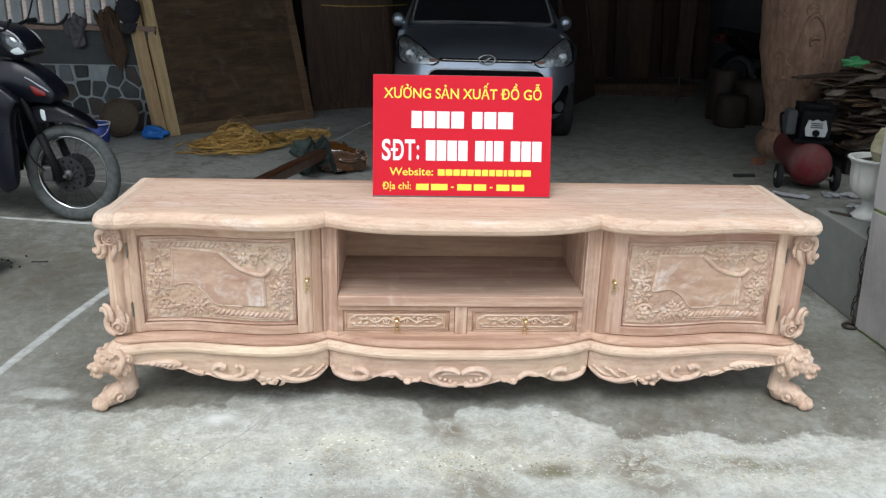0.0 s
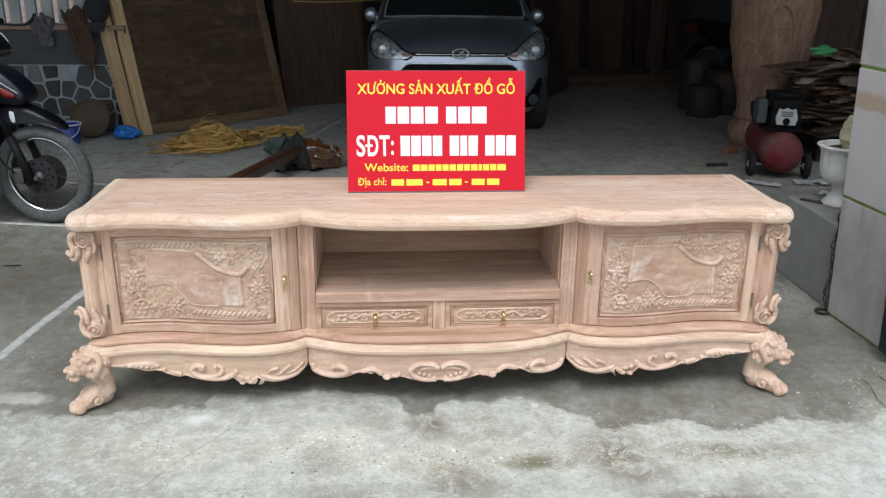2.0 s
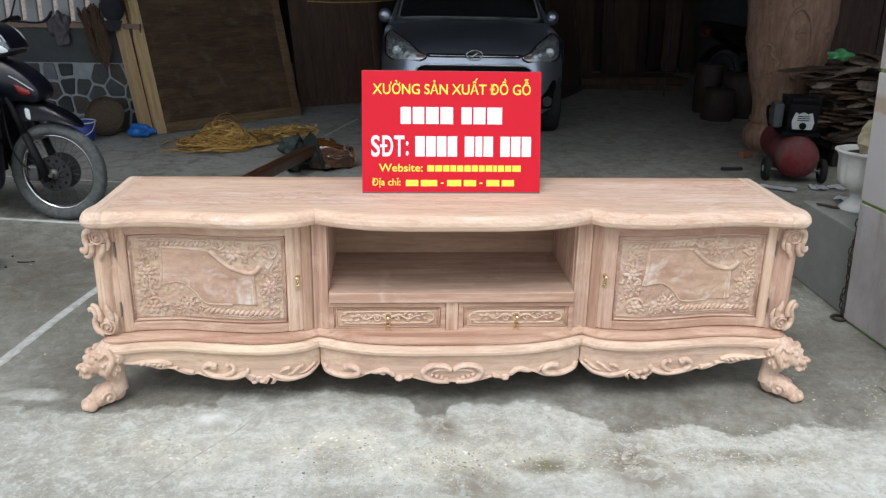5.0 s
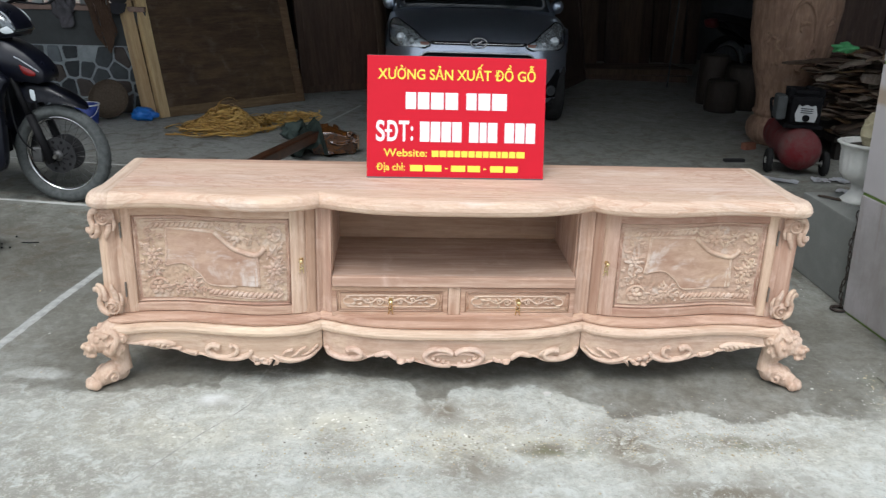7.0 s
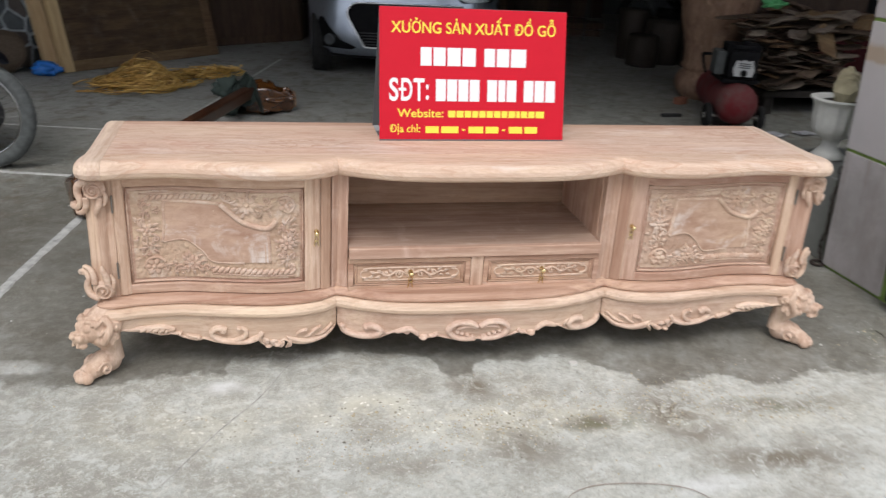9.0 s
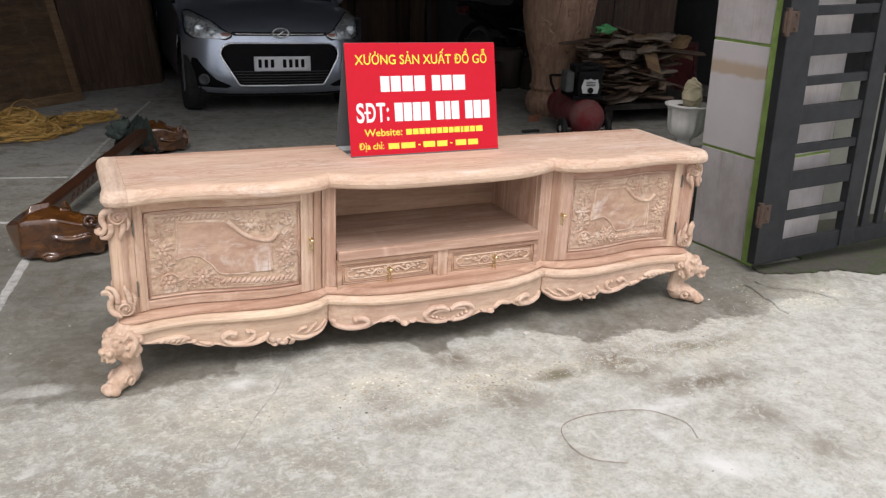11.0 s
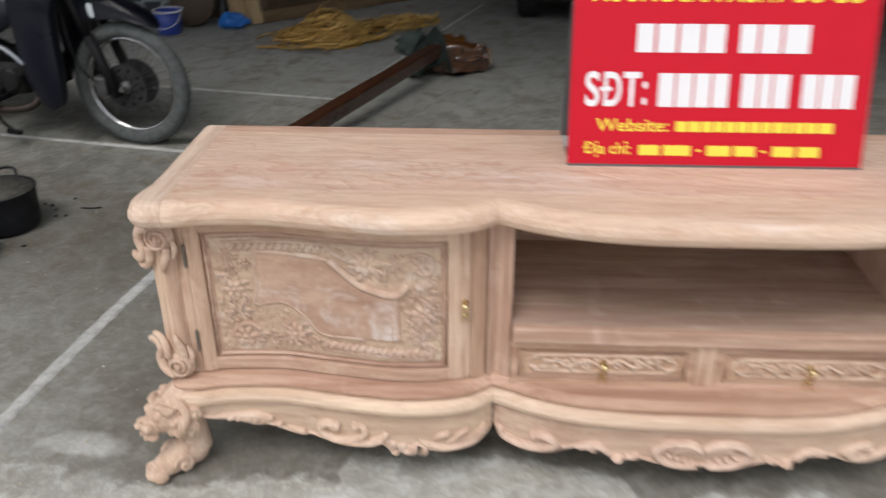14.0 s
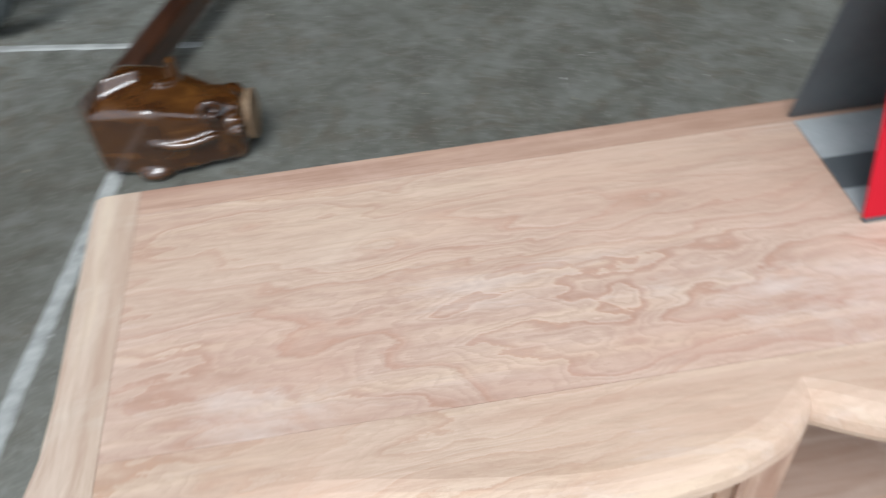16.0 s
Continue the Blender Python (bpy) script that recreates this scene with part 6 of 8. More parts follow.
col = k.ramp(k.island(), (0.0, (0.26, 0.14, 0.035)), (0.5, (0.54, 0.33, 0.085)), (1.0, (0.70, 0.48, 0.17)))
k.bump(k.noise(k.space(), 90, 4), 0.3, 0.002)
STRIP = k.done(col, 0.6)
rng = random.Random(21)
b = bm_new()


def ribbon(b, pts, w):
    line = spline(pts, 4)
    prev = None
    tw = rng.uniform(0, 3)
    for i, p in enumerate(line):
        d = (line[min(i + 1, len(line) - 1)] - line[max(i - 1, 0)]).normalized()
        s = d.cross(Vector((math.sin(tw + i * 0.12) * 0.6, math.cos(tw) * 0.6, 1))).normalized() * w
        up = Vector((0, 0, 0.0015))
        row = [b.verts.new(p - s), b.verts.new(p + s), b.verts.new(p + s + up), b.verts.new(p - s + up)]
        if prev:
            for q in range(4):
                b.faces.new((prev[q], row[q], row[(q + 1) % 4], prev[(q + 1) % 4]))
        prev = row


for i in range(860):
    big = i < 680
    cx, cy = (rng.gauss(-1.57, 0.10), rng.gauss(4.20, 0.09)) if big else (rng.uniform(-1.40, -0.93), 0)
    if not big:
        cy = 4.33 + 0.42 * (cx + 1.5) / 0.65 + rng.gauss(0, 0.045)
    top = (0.20 * math.exp(-((cx + 1.56) / 0.20) ** 2 - ((cy - 4.22) / 0.2) ** 2) if big else 0.05) + 0.015
    z = rng.uniform(0.006, top)
    a0, r = rng.uniform(0, 6.28), rng.uniform(0.08, 0.22) if big else rng.uniform(0.06, 0.14)
    pts, turn = [], rng.uniform(0.3, 0.6)
    for j in range(5):
        q = a0 + j * turn + rng.uniform(-0.06, 0.06)
        x, y = cx + r * math.cos(q), cy + r * 0.8 * math.sin(q)
        dome = (0.20 * math.exp(-((x + 1.56) / 0.20) ** 2 - ((y - 4.22) / 0.2) ** 2) if big else 0.05) + 0.012
        pts.append((x, y, max(0.004, min(z, dome) + rng.uniform(-0.008, 0.012))))
    ribbon(b, pts, rng.uniform(0.004, 0.010))
ribbon(b, [(-1.62, 4.1, 0.15), (-1.58, 4.12, 0.24), (-1.50, 4.14, 0.27), (-1.42, 4.13, 0.22)], 0.008)
tagged(part("bark_strips", b, STRIP), "tangled heap of dry yellow-brown bark strips on the floor", "bark strips", "", "stuff")

# varnished carved rail with a beast-head block at each end
k = Nodes("varnished_wood")
v = k.space(scale=(0.3, 1, 1))
grain = k.noise(v, 18, 5, 0.6, 0.8)
c = k.ramp(grain, (0.3, (0.042, 0.014, 0.004)), (0.55, (0.105, 0.040, 0.009)), (0.8, (0.20, 0.088, 0.018)))
c = k.mix(k.ramp(k.noise(k.space(), 9, 4, 0.6, 0.5), (0.42, 0.0), (0.62, 0.75)), c, (0.035, 0.011, 0.004))
k.bump(grain, 0.1, 0.001)
VARNISH = k.done(c, 0.2, Coat_Weight=1.0, Coat_Roughness=0.08)
k = Nodes("dark_varnished_rail")
v = k.space(scale=(1, 0.12, 1))
grain = k.noise(v, 30, 5, 0.6, 0.8)
c = k.ramp(grain, (0.3, (0.022, 0.009, 0.005)), (0.6, (0.06, 0.022, 0.010)), (0.85, (0.12, 0.045, 0.02)))
DARK_VARNISH = k.done(c, 0.3, Coat_Weight=0.6, Coat_Roughness=0.15)

rail_thing = thing("carved_rail", pose(0, 0, 0), "dark varnished furniture rail with carved beast-head blocks lying on the floor", "carved rail")
A, B = Vector((-1.50, 1.42, 0)), Vector((-0.70, 3.40, 0))
along = (B - A).normalized()
length = (B - A).length
M = Matrix.Translation(A) @ Matrix.Rotation(math.atan2(along.y, along.x) - math.pi / 2, 4, "Z") @ Matrix.Rotation(0.03, 4, "X")
b = bm_new()
box(b, -0.070, 0.006, 0.15, length, 0.055, 0.130, 0.012, M)
part("rail", b, DARK_VARNISH, rail_thing, "dark straight rail")
for i in range(5):
    c = Relief(lambda u, v, h: tuple(M @ Vector((0.006 + h, v, u))))
    v0 = 0.62 + 0.075 * i
    c.leaf(0.075, v0, 0.05, 0.014, 1.2, 0.006)
    c.spiral(0.10, v0 + 0.03, 0.014, 1.1, 0, 1, 0.004, 0.005)
    c.part("carved_leaf", DARK_VARNISH, rail_thing)


def beast_head(at, turn, size):
    """A chunky carved head lying on its jaw: snout along local x."""
    b = bm_new()
    # a wedge-ended block with a sharp ridge, drawn in towards the snout
    for p in ((-0.152, 0.030, 0.120), (-0.128, 0.03, 0.02), (-0.085, -0.085, 0.012), (0.06, -0.100, 0.012), (0.19, -0.078, 0.02), (0.225, -0.03, 0.03), (0.225, 0.04, 0.03), (0.18, 0.06, 0.02), (0.02, 0.095, 0.012), (-0.07, 0.09, 0.012),
              (-0.085, -0.080, 0.158), (0.05, -0.104, 0.172), (0.18, -0.075, 0.125), (0.225, 0.0, 0.125), (0.18, 0.055, 0.115), (0.02, 0.092, 0.115), (-0.06, 0.085, 0.10),
              (-0.085, 0.02, 0.172), (-0.05, -0.045, 0.190), (0.05, -0.040, 0.195), (0.09, 0.0, 0.180), (0.05, 0.06, 0.180), (-0.03, 0.07, 0.185), (-0.02, 0.02, 0.212)):
        b.verts.new(p)
    bmesh.ops.convex_hull(b, input=b.verts[:])
    core = remeshed(part("core", b, None), 0.008, 8)
    b = bm_new()
    b.from_mesh(core.data)
    bpy.data.objects.remove(core)
    # added wedge, its front tilted to mirror the sky as a white glare
    w = bm_new()
    for p in ((-0.064, -0.080, 0.148), (0.02, -0.045, 0.170), (-0.044, -0.030, 0.216), (0.025, -0.006, 0.220), (-0.038, 0.035, 0.10), (0.027, 0.045, 0.10)):
        w.verts.new(p)
    bmesh.ops.convex_hull(w, input=w.verts[:])
    glare_wedge = bpy.data.meshes.new("glare_wedge")
    w.to_mesh(glare_wedge)
    b.from_mesh(glare_wedge)
    bpy.data.meshes.remove(glare_wedge)
    ball(b, (0.15, -0.02, 0.118), (0.075, 0.065, 0.042))
    for s in (-1, 1):
        # brow and nostril curls of the snout, a lip line and a paw
        for x, y, z, r, w in () if s > 0 else ((0.165, 0.060, 0.150, 0.022, 0.010), (0.205, 0.050, 0.100, 0.018, 0.009)):
            tube(b, [(x + r * math.cos(q) * (1 - 0.1 * q), s * (y + 0.012 + 0.003 * q), z + r * math.sin(q) * (1 - 0.1 * q)) for q in (0.5 * j for j in range(14))], w, 7)
        tube(b, spline([(0.03, 0.100 * s, 0.100), (0.10, 0.100 * s, 0.085), (0.17, 0.085 * s, 0.095)], 4), [0.004] + [0.010] * 7 + [0.006], 8)
        ball(b, (0.196, 0.030 * s - 0.01, 0.126), (0.026, 0.022, 0.020))
        ball(b, (0.204, 0.034 * s, 0.066), (0.028, 0.024, 0.034))
        ball(b, (0.180, 0.045 * s, 0.028), (0.036, 0.022, 0.028))
    tube(b, spline([(0.06, -0.03, 0.190), (0.09, 0.0, 0.180), (0.07, 0.07, 0.185)], 4), 0.012, 7)
    ball(b, (0.02, -0.085, 0.016), (0.040, 0.030, 0.020))
    bmesh.ops.scale(b, vec=(size, size, size), verts=b.verts)
    o = part("head_block", b, VARNISH, rail_thing, "glossy carved beast-head block")
    remeshed(o, 0.0046, 3)
    o.matrix_basis = pose(*at, 0, 0, turn)
    # the snout is sawn off flat and left bare
    b = bm_new(); prism(b, [(0.058 * math.cos(q), 0.052 * math.sin(q)) for q in (2 * math.pi * i / 24 for i in range(24))], 0.0, 0.012, pose(0.222, 0.004, 0.078, 90, 0, 90))
    bmesh.ops.scale(b, vec=(size, size, size), verts=b.verts)
    part("cut_end", b, BARE_END, o, "pale bare sawn end")
    return o


BARE_END = raw_wood("bare_sawn_end", (1, 1, 1), (0.36, 0.25, 0.16), (0.24, 0.15, 0.09), 0.2)
beast_head((-1.385, 1.425, 0.0), -5, 1.18)
beast_head((-0.70, 3.42, 0.0), 8, 1.05)

# green cloth thrown over the far end
k = Nodes("green_cloth")
CLOTH = k.done(k.mix(k.noise(k.space(), 18, 4), (0.045, 0.065, 0.055), (0.02, 0.03, 0.026)), 0.9)
b = bm_new()
n = 34
rng = random.Random(6)
gridv = []
for i in range(n):
    row = []
    for j in range(n):
        u, w = i / (n - 1) - 0.5, j / (n - 1) - 0.5
        x, y = u * 0.40, w * 0.24
        fold = 0.03 * math.sin(18 * u + 4 * noise.noise(Vector((u * 4, w * 4, 1)))) + 0.025 * noise.noise(Vector((u * 9, w * 9, 3)))
        h = 0.215 + fold
        drop = max(0, abs(u + 0.05) - 0.13) * 1.5 + max(0, -w - 0.22) * 0.9
        row.append(b.verts.new((x * (1 - 0.25 * drop), y + 0.03 * noise.noise(Vector((u * 6, w * 6, 7))), max(0.012, h - drop * 0.55))))
    gridv.append(row)
for i in range(n - 1):
    for j in range(n - 1):
        b.faces.new((gridv[i][j], gridv[i + 1][j], gridv[i + 1][j + 1], gridv[i][j + 1]))
bmesh.ops.solidify(b, geom=b.faces[:], thickness=0.004)
o = part("cloth", b, CLOTH, None, "", True)
o.matrix_basis = pose(-0.78, 3.36, 0.01, 0, 0, 15)
tagged(o, "crumpled dark green cloth thrown over the carved rail", "cloth")
crumpled("cloth", (-0.92, 3.34, 0.12), (0.075, 0.07, 0.065), CLOTH, "bunched dark green cloth on the carved rail", "cloth", 12, 0.5)

# ---- right side: carved vase, compressor, offcuts ----
VASE_WOOD = raw_wood("vase_wood", (1, 1, 0.4), (0.27, 0.172, 0.118), (0.165, 0.102, 0.068), 0.15)
vase = thing("carved_vase", pose(2.99, 4.12, 0.0), "man-high unfinished carved wooden vase standing in the shed", "vase")


def lumps(a, z):
    k = smooth_line([(0.55, 0), (0.75, 1), (1.9, 1), (2.1, 0)], z)
    p = Vector((math.cos(a) * 1.6, math.sin(a) * 1.6, z * 3.2))
    return 1 + k * 0.05 * (noise.noise(p * 1.5) + 0.7 * abs(noise.noise(p * 3.5)))


prof = [(0.19, 0.0), (0.20, 0.012), (0.235, 0.05), (0.252, 0.10), (0.25, 0.155), (0.225, 0.20), (0.20, 0.222), (0.198, 0.235), (0.216, 0.246), (0.220, 0.262), (0.212, 0.275), (0.203, 0.285)]
prof += [(smooth_line([(0.285, 0.203), (0.36, 0.205), (0.5, 0.235), (0.68, 0.285), (0.9, 0.318), (1.2, 0.335), (1.6, 0.335), (1.9, 0.30), (2.05, 0.24)], z), z) for z in [0.30 + 0.025 * i for i in range(71)]]
prof += [(0.22, 2.07), (0.26, 2.12), (0.20, 2.12)]
b = bm_new(); lathe(b, prof, 96, None, lumps); part("vase_body", b, VASE_WOOD, vase, "", True)


def on_vase(u, v, h):
    r = smooth_line([(0.5, 0.235), (0.7, 0.29), (0.9, 0.322), (1.2, 0.342), (1.6, 0.342)], v) + h
    return (r * math.sin(u), -r * math.cos(u), v)


rng = random.Random(9)
for i in range(26):
    c = Relief(on_vase)
    u, v = rng.uniform(-1.3, 1.1), rng.uniform(0.62, 1.5)
    st = rng.uniform(0, 6.28)
    c.bar([(u + 0.16 * math.cos(st + q) * (1 - 0.15 * q), v + 0.05 * math.sin(st + q) * (1 - 0.15 * q)) for q in (0, 0.7, 1.4, 2.1, 2.8, 3.5)], 0.018, 0.010)
    c.part("carved_scroll", VASE_WOOD, vase)
c = Relief(on_vase)
c.bar([(-0.55, 0.8), (-0.5, 1.05), (-0.25, 1.16), (0.0, 1.05), (0.08, 0.85)], 0.02, 0.016, False)
c.part("carved_scroll", VASE_WOOD, vase)
b = bm_new(); box(b, -0.05, 0.06, -0.03, 0.03, 0.0, 0.055, 0.006)
o = part("brick_bit", b, plain("broken_brick", (0.26, 0.11, 0.07), 0.9, 0, 0.2, 30, 0.5)); o.matrix_basis = pose(2.64, 3.83, 0, 0, 0, 25); tagged(o, "broken piece of red brick on the floor", "brick")
b = bm_new(); box(b, -0.08, 0.08, -0.02, 0.02, 0.0, 0.022, 0.004)
o = part("flat_bar", b, plain("black_rubber_bar", (0.015, 0.015, 0.015), 0.7)); o.matrix_basis = pose(2.36, 3.40, 0, 0, 0, 5); tagged(o, "short flat black bar lying on the floor", "bar")

comp = thing("air_compressor", pose(2.66, 3.02, 0.0, 0, 0, -14), "dusty red wheeled air compressor with a black engine", "compressor")
k = Nodes("dusty_red_paint")
dusting = k.noise(k.space(), 7, 6, 0.7, 0.5)
RED_TANK = k.done(k.mix(k.ramp(dusting, (0.38, 0.0), (0.66, 0.8)), (0.125, 0.012, 0.016), (0.10, 0.075, 0.068)), 0.7, Specular_IOR_Level=0.2)
b = bm_new()
lathe(b, [(0.002, -0.10), (0.06, -0.093), (0.11, -0.07), (0.14, -0.03), (0.148, 0.02), (0.148, 0.62), (0.14, 0.67), (0.10, 0.71), (0.002, 0.73)], 32, pose(0, 0, 0.185, -90, 0, 0))
part("tank", b, RED_TANK, comp, "dusty red pressure tank", True)
WHEEL_RIM = plain("pale_wheel", (0.35, 0.35, 0.33), 0.5)
RUBBER = plain("grey_rubber", (0.02, 0.02, 0.02), 0.85, 0, 0.3, Specular_IOR_Level=0.15)
for s in (-1, 1):
    b = bm_new(); lathe(b, [(0.055, -0.018), (0.078, -0.02), (0.088, -0.008), (0.088, 0.008), (0.078, 0.02), (0.055, 0.018)], 26, pose(s * 0.19, 0.04, 0.088, 0, 90, 0)); w = part("wheel", b, RUBBER, comp, "", True)
    b = bm_new(); lathe(b, [(0.002, -0.022), (0.02, -0.024), (0.03, -0.012), (0.056, -0.016), (0.056, 0.016), (0.03, 0.012), (0.02, 0.024), (0.002, 0.022)], 20, pose(s * 0.19, 0.04, 0.088, 0, 90, 0)); part("rim", b, WHEEL_RIM, w, "pale rim", True)
b = bm_new(); tube(b, [(-0.19, 0.04, 0.088), (0.19, 0.04, 0.088)], 0.010, 8); part("axle", b, STEEL_DULL, comp)
BLACK_CAST = plain("black_casting", (0.005, 0.005, 0.006), 0.7, 0.0, 0.2, Specular_IOR_Level=0.12)
b = bm_new(); box(b, -0.13, 0.13, 0.02, 0.34, 0.33, 0.36, 0.004); part("deck", b, BLACK_CAST, comp)
b = bm_new(); box(b, -0.105, 0.105, 0.0, 0.24, 0.36, 0.56, 0.03); box(b, -0.085, 0.075, 0.03, 0.2, 0.56, 0.60, 0.015); lathe(b, [(0.03, 0.60), (0.03, 0.615), (0.02, 0.62)], 16, pose(0.02, 0.1, 0))
engine = part("engine", b, BLACK_CAST, comp, "black engine block")
for i in range(6):
    b = bm_new(); box(b, -0.118, 0.118, 0.05 + 0.028 * i, 0.062 + 0.028 * i, 0.50, 0.60, 0.002); part("cooling_fin", b, BLACK_CAST, engine)
b = bm_new(); box(b, -0.19, -0.12, 0.04, 0.2, 0.38, 0.55, 0.02); part("air_filter", b, plain("grey_filter", (0.05, 0.055, 0.055), 0.8), comp)
b = bm_new(); prism(b, [(-0.062, 0), (0.062, 0), (0.074, 0.05), (0.055, 0.115), (0.03, 0.105), (0, 0.118), (-0.03, 0.105), (-0.055, 0.115), (-0.074, 0.05)], 0, 0.012, pose(0.0, 0.0, 0.385, 90, 0, 0)); cowl = part("starter_cover", b, plain("grey_white_cover", (0.42, 0.43, 0.43), 0.45), comp, "pale starter cover")
b = bm_new(); lathe(b, [(0.024, 0), (0.024, 0.008), (0.012, 0.012), (0.002, 0.012)], 16, pose(0, -0.012, 0.41, 90, 0, 0)); part("starter_knob", b, BLACK_CAST, cowl)
b = bm_new()
for i in range(3):
    box(b, -0.04, 0.04, -0.0145, -0.012, 0.445 + 0.014 * i, 0.451 + 0.014 * i)
part("slots", b, BLACK_CAST, cowl)
b = bm_new(); tube(b, spline([(-0.1, 0.6, 0.30), (-0.1, 0.72, 0.36), (-0.1, 0.76, 0.42)], 4), 0.012, 8); tube(b, spline([(0.1, 0.6, 0.30), (0.1, 0.72, 0.36), (0.1, 0.76, 0.42)], 4), 0.012, 8); tube(b, [(-0.1, 0.76, 0.42), (0.1, 0.76, 0.42)], 0.012, 8)
part("push_bar", b, BLACK_CAST, comp)

# heap of slabwood on an added bench, shade put into its near-black colour
BENCH_WOOD = plain("shade_black_timber", (0.018, 0.014, 0.011), 0.85, 0, 0.3, 20, 0.3)
bench = thing("low_bench", pose(3.75, 4.3, 0.0), "rough low timber bench added under the offcuts, coloured near-black as shade", "bench")
b = bm_new(); box(b, -0.60, 0.75, -0.82, 0.42, 0.14, 0.19, 0.006); part("bench_top", b, BENCH_WOOD, bench)
for x in (-0.52, 0.65):
    for y in (-0.75, 0.35):
        b = bm_new(); box(b, x - 0.04, x + 0.04, y - 0.04, y + 0.04, 0, 0.14, 0.004); part("leg", b, BENCH_WOOD, bench)
OFFCUT = [raw_wood("offcut_brown", (0.2, 1, 1), (0.155, 0.112, 0.080), (0.08, 0.056, 0.040), 0.15), raw_wood("offcut_dark", (0.2, 1, 1), (0.075, 0.05, 0.035), (0.04, 0.028, 0.02), 0.1), raw_wood("offcut_tan", (0.2, 1, 1), (0.22, 0.145, 0.08), (0.12, 0.075, 0.04), 0.1), raw_wood("offcut_grey", (0.2, 1, 1), (0.22, 0.183, 0.147), (0.11, 0.088, 0.070), 0.2)]
rng = random.Random(14)
meshes = []
for i in range(12):
    b = bm_new()
    L, W = rng.uniform(0.30, 0.85), rng.uniform(0.06, 0.22)
    n = 9
    top = []
    for j in range(n + 1):
        x = -L / 2 + L * j / n
        w = W / 2 * (1 + 0.3 * noise.noise(Vector((j * 0.6, i * 3.1, 0)))) * (0.55 if j in (0, n) else 1)
        y = 0.03 * noise.noise(Vector((j * 0.3, i * 2.0, 5)))
        z = 0.03 * noise.noise(Vector((j * 0.25, i * 1.3, 9)))
        t = rng.uniform(0.008, 0.016)
        top.append([b.verts.new((x, y - w, z + 0.003)), b.verts.new((x, y - w * 0.5, z + t)), b.verts.new((x, y + w * 0.5, z + t)), b.verts.new((x, y + w, z + 0.003)), b.verts.new((x, y + w * 0.9, z - 0.004)), b.verts.new((x, y - w * 0.9, z - 0.004))])
    for r, s in zip(top, top[1:]):
        for q in range(6):
            b.faces.new((r[q], s[q], s[(q + 1) % 6], r[(q + 1) % 6]))
    b.faces.new(top[0]); b.faces.new(top[-1][::-1])
    b.normal_update()
    me = bpy.data.meshes.new("offcut")
    bmesh.ops.recalc_face_normals(b, faces=b.faces[:])
    b.to_mesh(me); b.free()
    me.materials.append(OFFCUT[i % 4])
    meshes.append((me, L))
for layer in range(17):
    for i in range(6):
        me, L = meshes[rng.randrange(12)]
        x = 3.46 + rng.uniform(-0.44, 0.55) * (0.7 + 0.3 * (layer / 17))
        x, y = (max(x, 3.16 + 0.45 * L - 0.026 * layer), rng.uniform(3.46, 3.68)) if i < 4 else (max(x, 3.36 + 0.42 * L), rng.uniform(3.76, 4.3))
        o = new("offcut", me)
        o.matrix_basis = pose(x, y, 0.215 + 0.034 * layer + rng.uniform(0, 0.012), rng.uniform(-14, 14), rng.uniform(-6, 15), rng.uniform(-50, 50) + (180 if rng.random() < 0.5 else 0))
        tagged(o, "thin rough-edged slab of bark-sided offcut wood in a heap", "offcut", "heap of wood offcuts")
b = bm_new(); prism(b, [(-0.12, -0.1), (0.1, -0.13), (0.15, 0.08), (0.02, 0.15), (-0.13, 0.07)], 0, 0.012)
o = part("board_piece", b, OFFCUT[2]); o.matrix_basis = pose(3.50, 3.36, 0.60, 58, 12, 25); tagged(o, "tan broken board leaning on the offcut heap", "board piece", "heap of wood offcuts")
GREEN_BAG = plain("green_plastic", (0.07, 0.30, 0.11), 0.35, 0, 0.1)
crumpled("plastic_bag", (3.16, 3.60, 0.80), (0.085, 0.06, 0.04), GREEN_BAG, "crumpled green plastic bag on the offcut heap", "plastic bag", 7, 0.5)

# papers and scraps behind the low wall
PAPER = plain("waste_paper", (0.55, 0.56, 0.58), 0.8, 0, 0.1)
rng = random.Random(31)
for i in range(9):
    b = bm_new()
    n = 6
    w, h = rng.uniform(0.05, 0.12), rng.uniform(0.04, 0.09)
    rows = [[b.verts.new((w * (p / n - 0.5) * 2, h * (q / n - 0.5) * 2, 0.012 + 0.02 * abs(noise.noise(Vector((p * 0.5, q * 0.5, i * 4.0)))))) for q in range(n + 1)] for p in range(n + 1)]
    for p in range(n):
        for q in range(n):
            b.faces.new((rows[p][q], rows[p + 1][q], rows[p + 1][q + 1], rows[p][q + 1]))
    bmesh.ops.solidify(b, geom=b.faces[:], thickness=0.002)
    o = part("paper_scrap", b, PAPER)
    o.matrix_basis = pose(2.55 + rng.uniform(-0.1, 0.75), 2.35 + rng.uniform(-0.5, 0.55), 0, 0, 0, rng.uniform(0, 360))
    tagged(o, "crumpled pale scrap of paper on the dirty floor", "paper", "paper scraps")

# maroon sheet hanging behind the offcuts
leaning("maroon_board", (3.95, 4.35, 0.0), 8, 6, 1.1, 0.62, "dark maroon painted board standing beside the offcuts", plain("maroon_paint", (0.055, 0.008, 0.010), 0.7, 0, 0.2, 6, 0, Specular_IOR_Level=0.2), plain("maroon_edge", (0.045, 0.007, 0.008), 0.7, 0, 0.2), 0.03, 0.05)

# ---- the motorbike ----
BLACK = plain("gloss_black_plastic", (0.006, 0.007, 0.013), 0.33, 0, 0.08, 6, 0, Specular_IOR_Level=0.4)
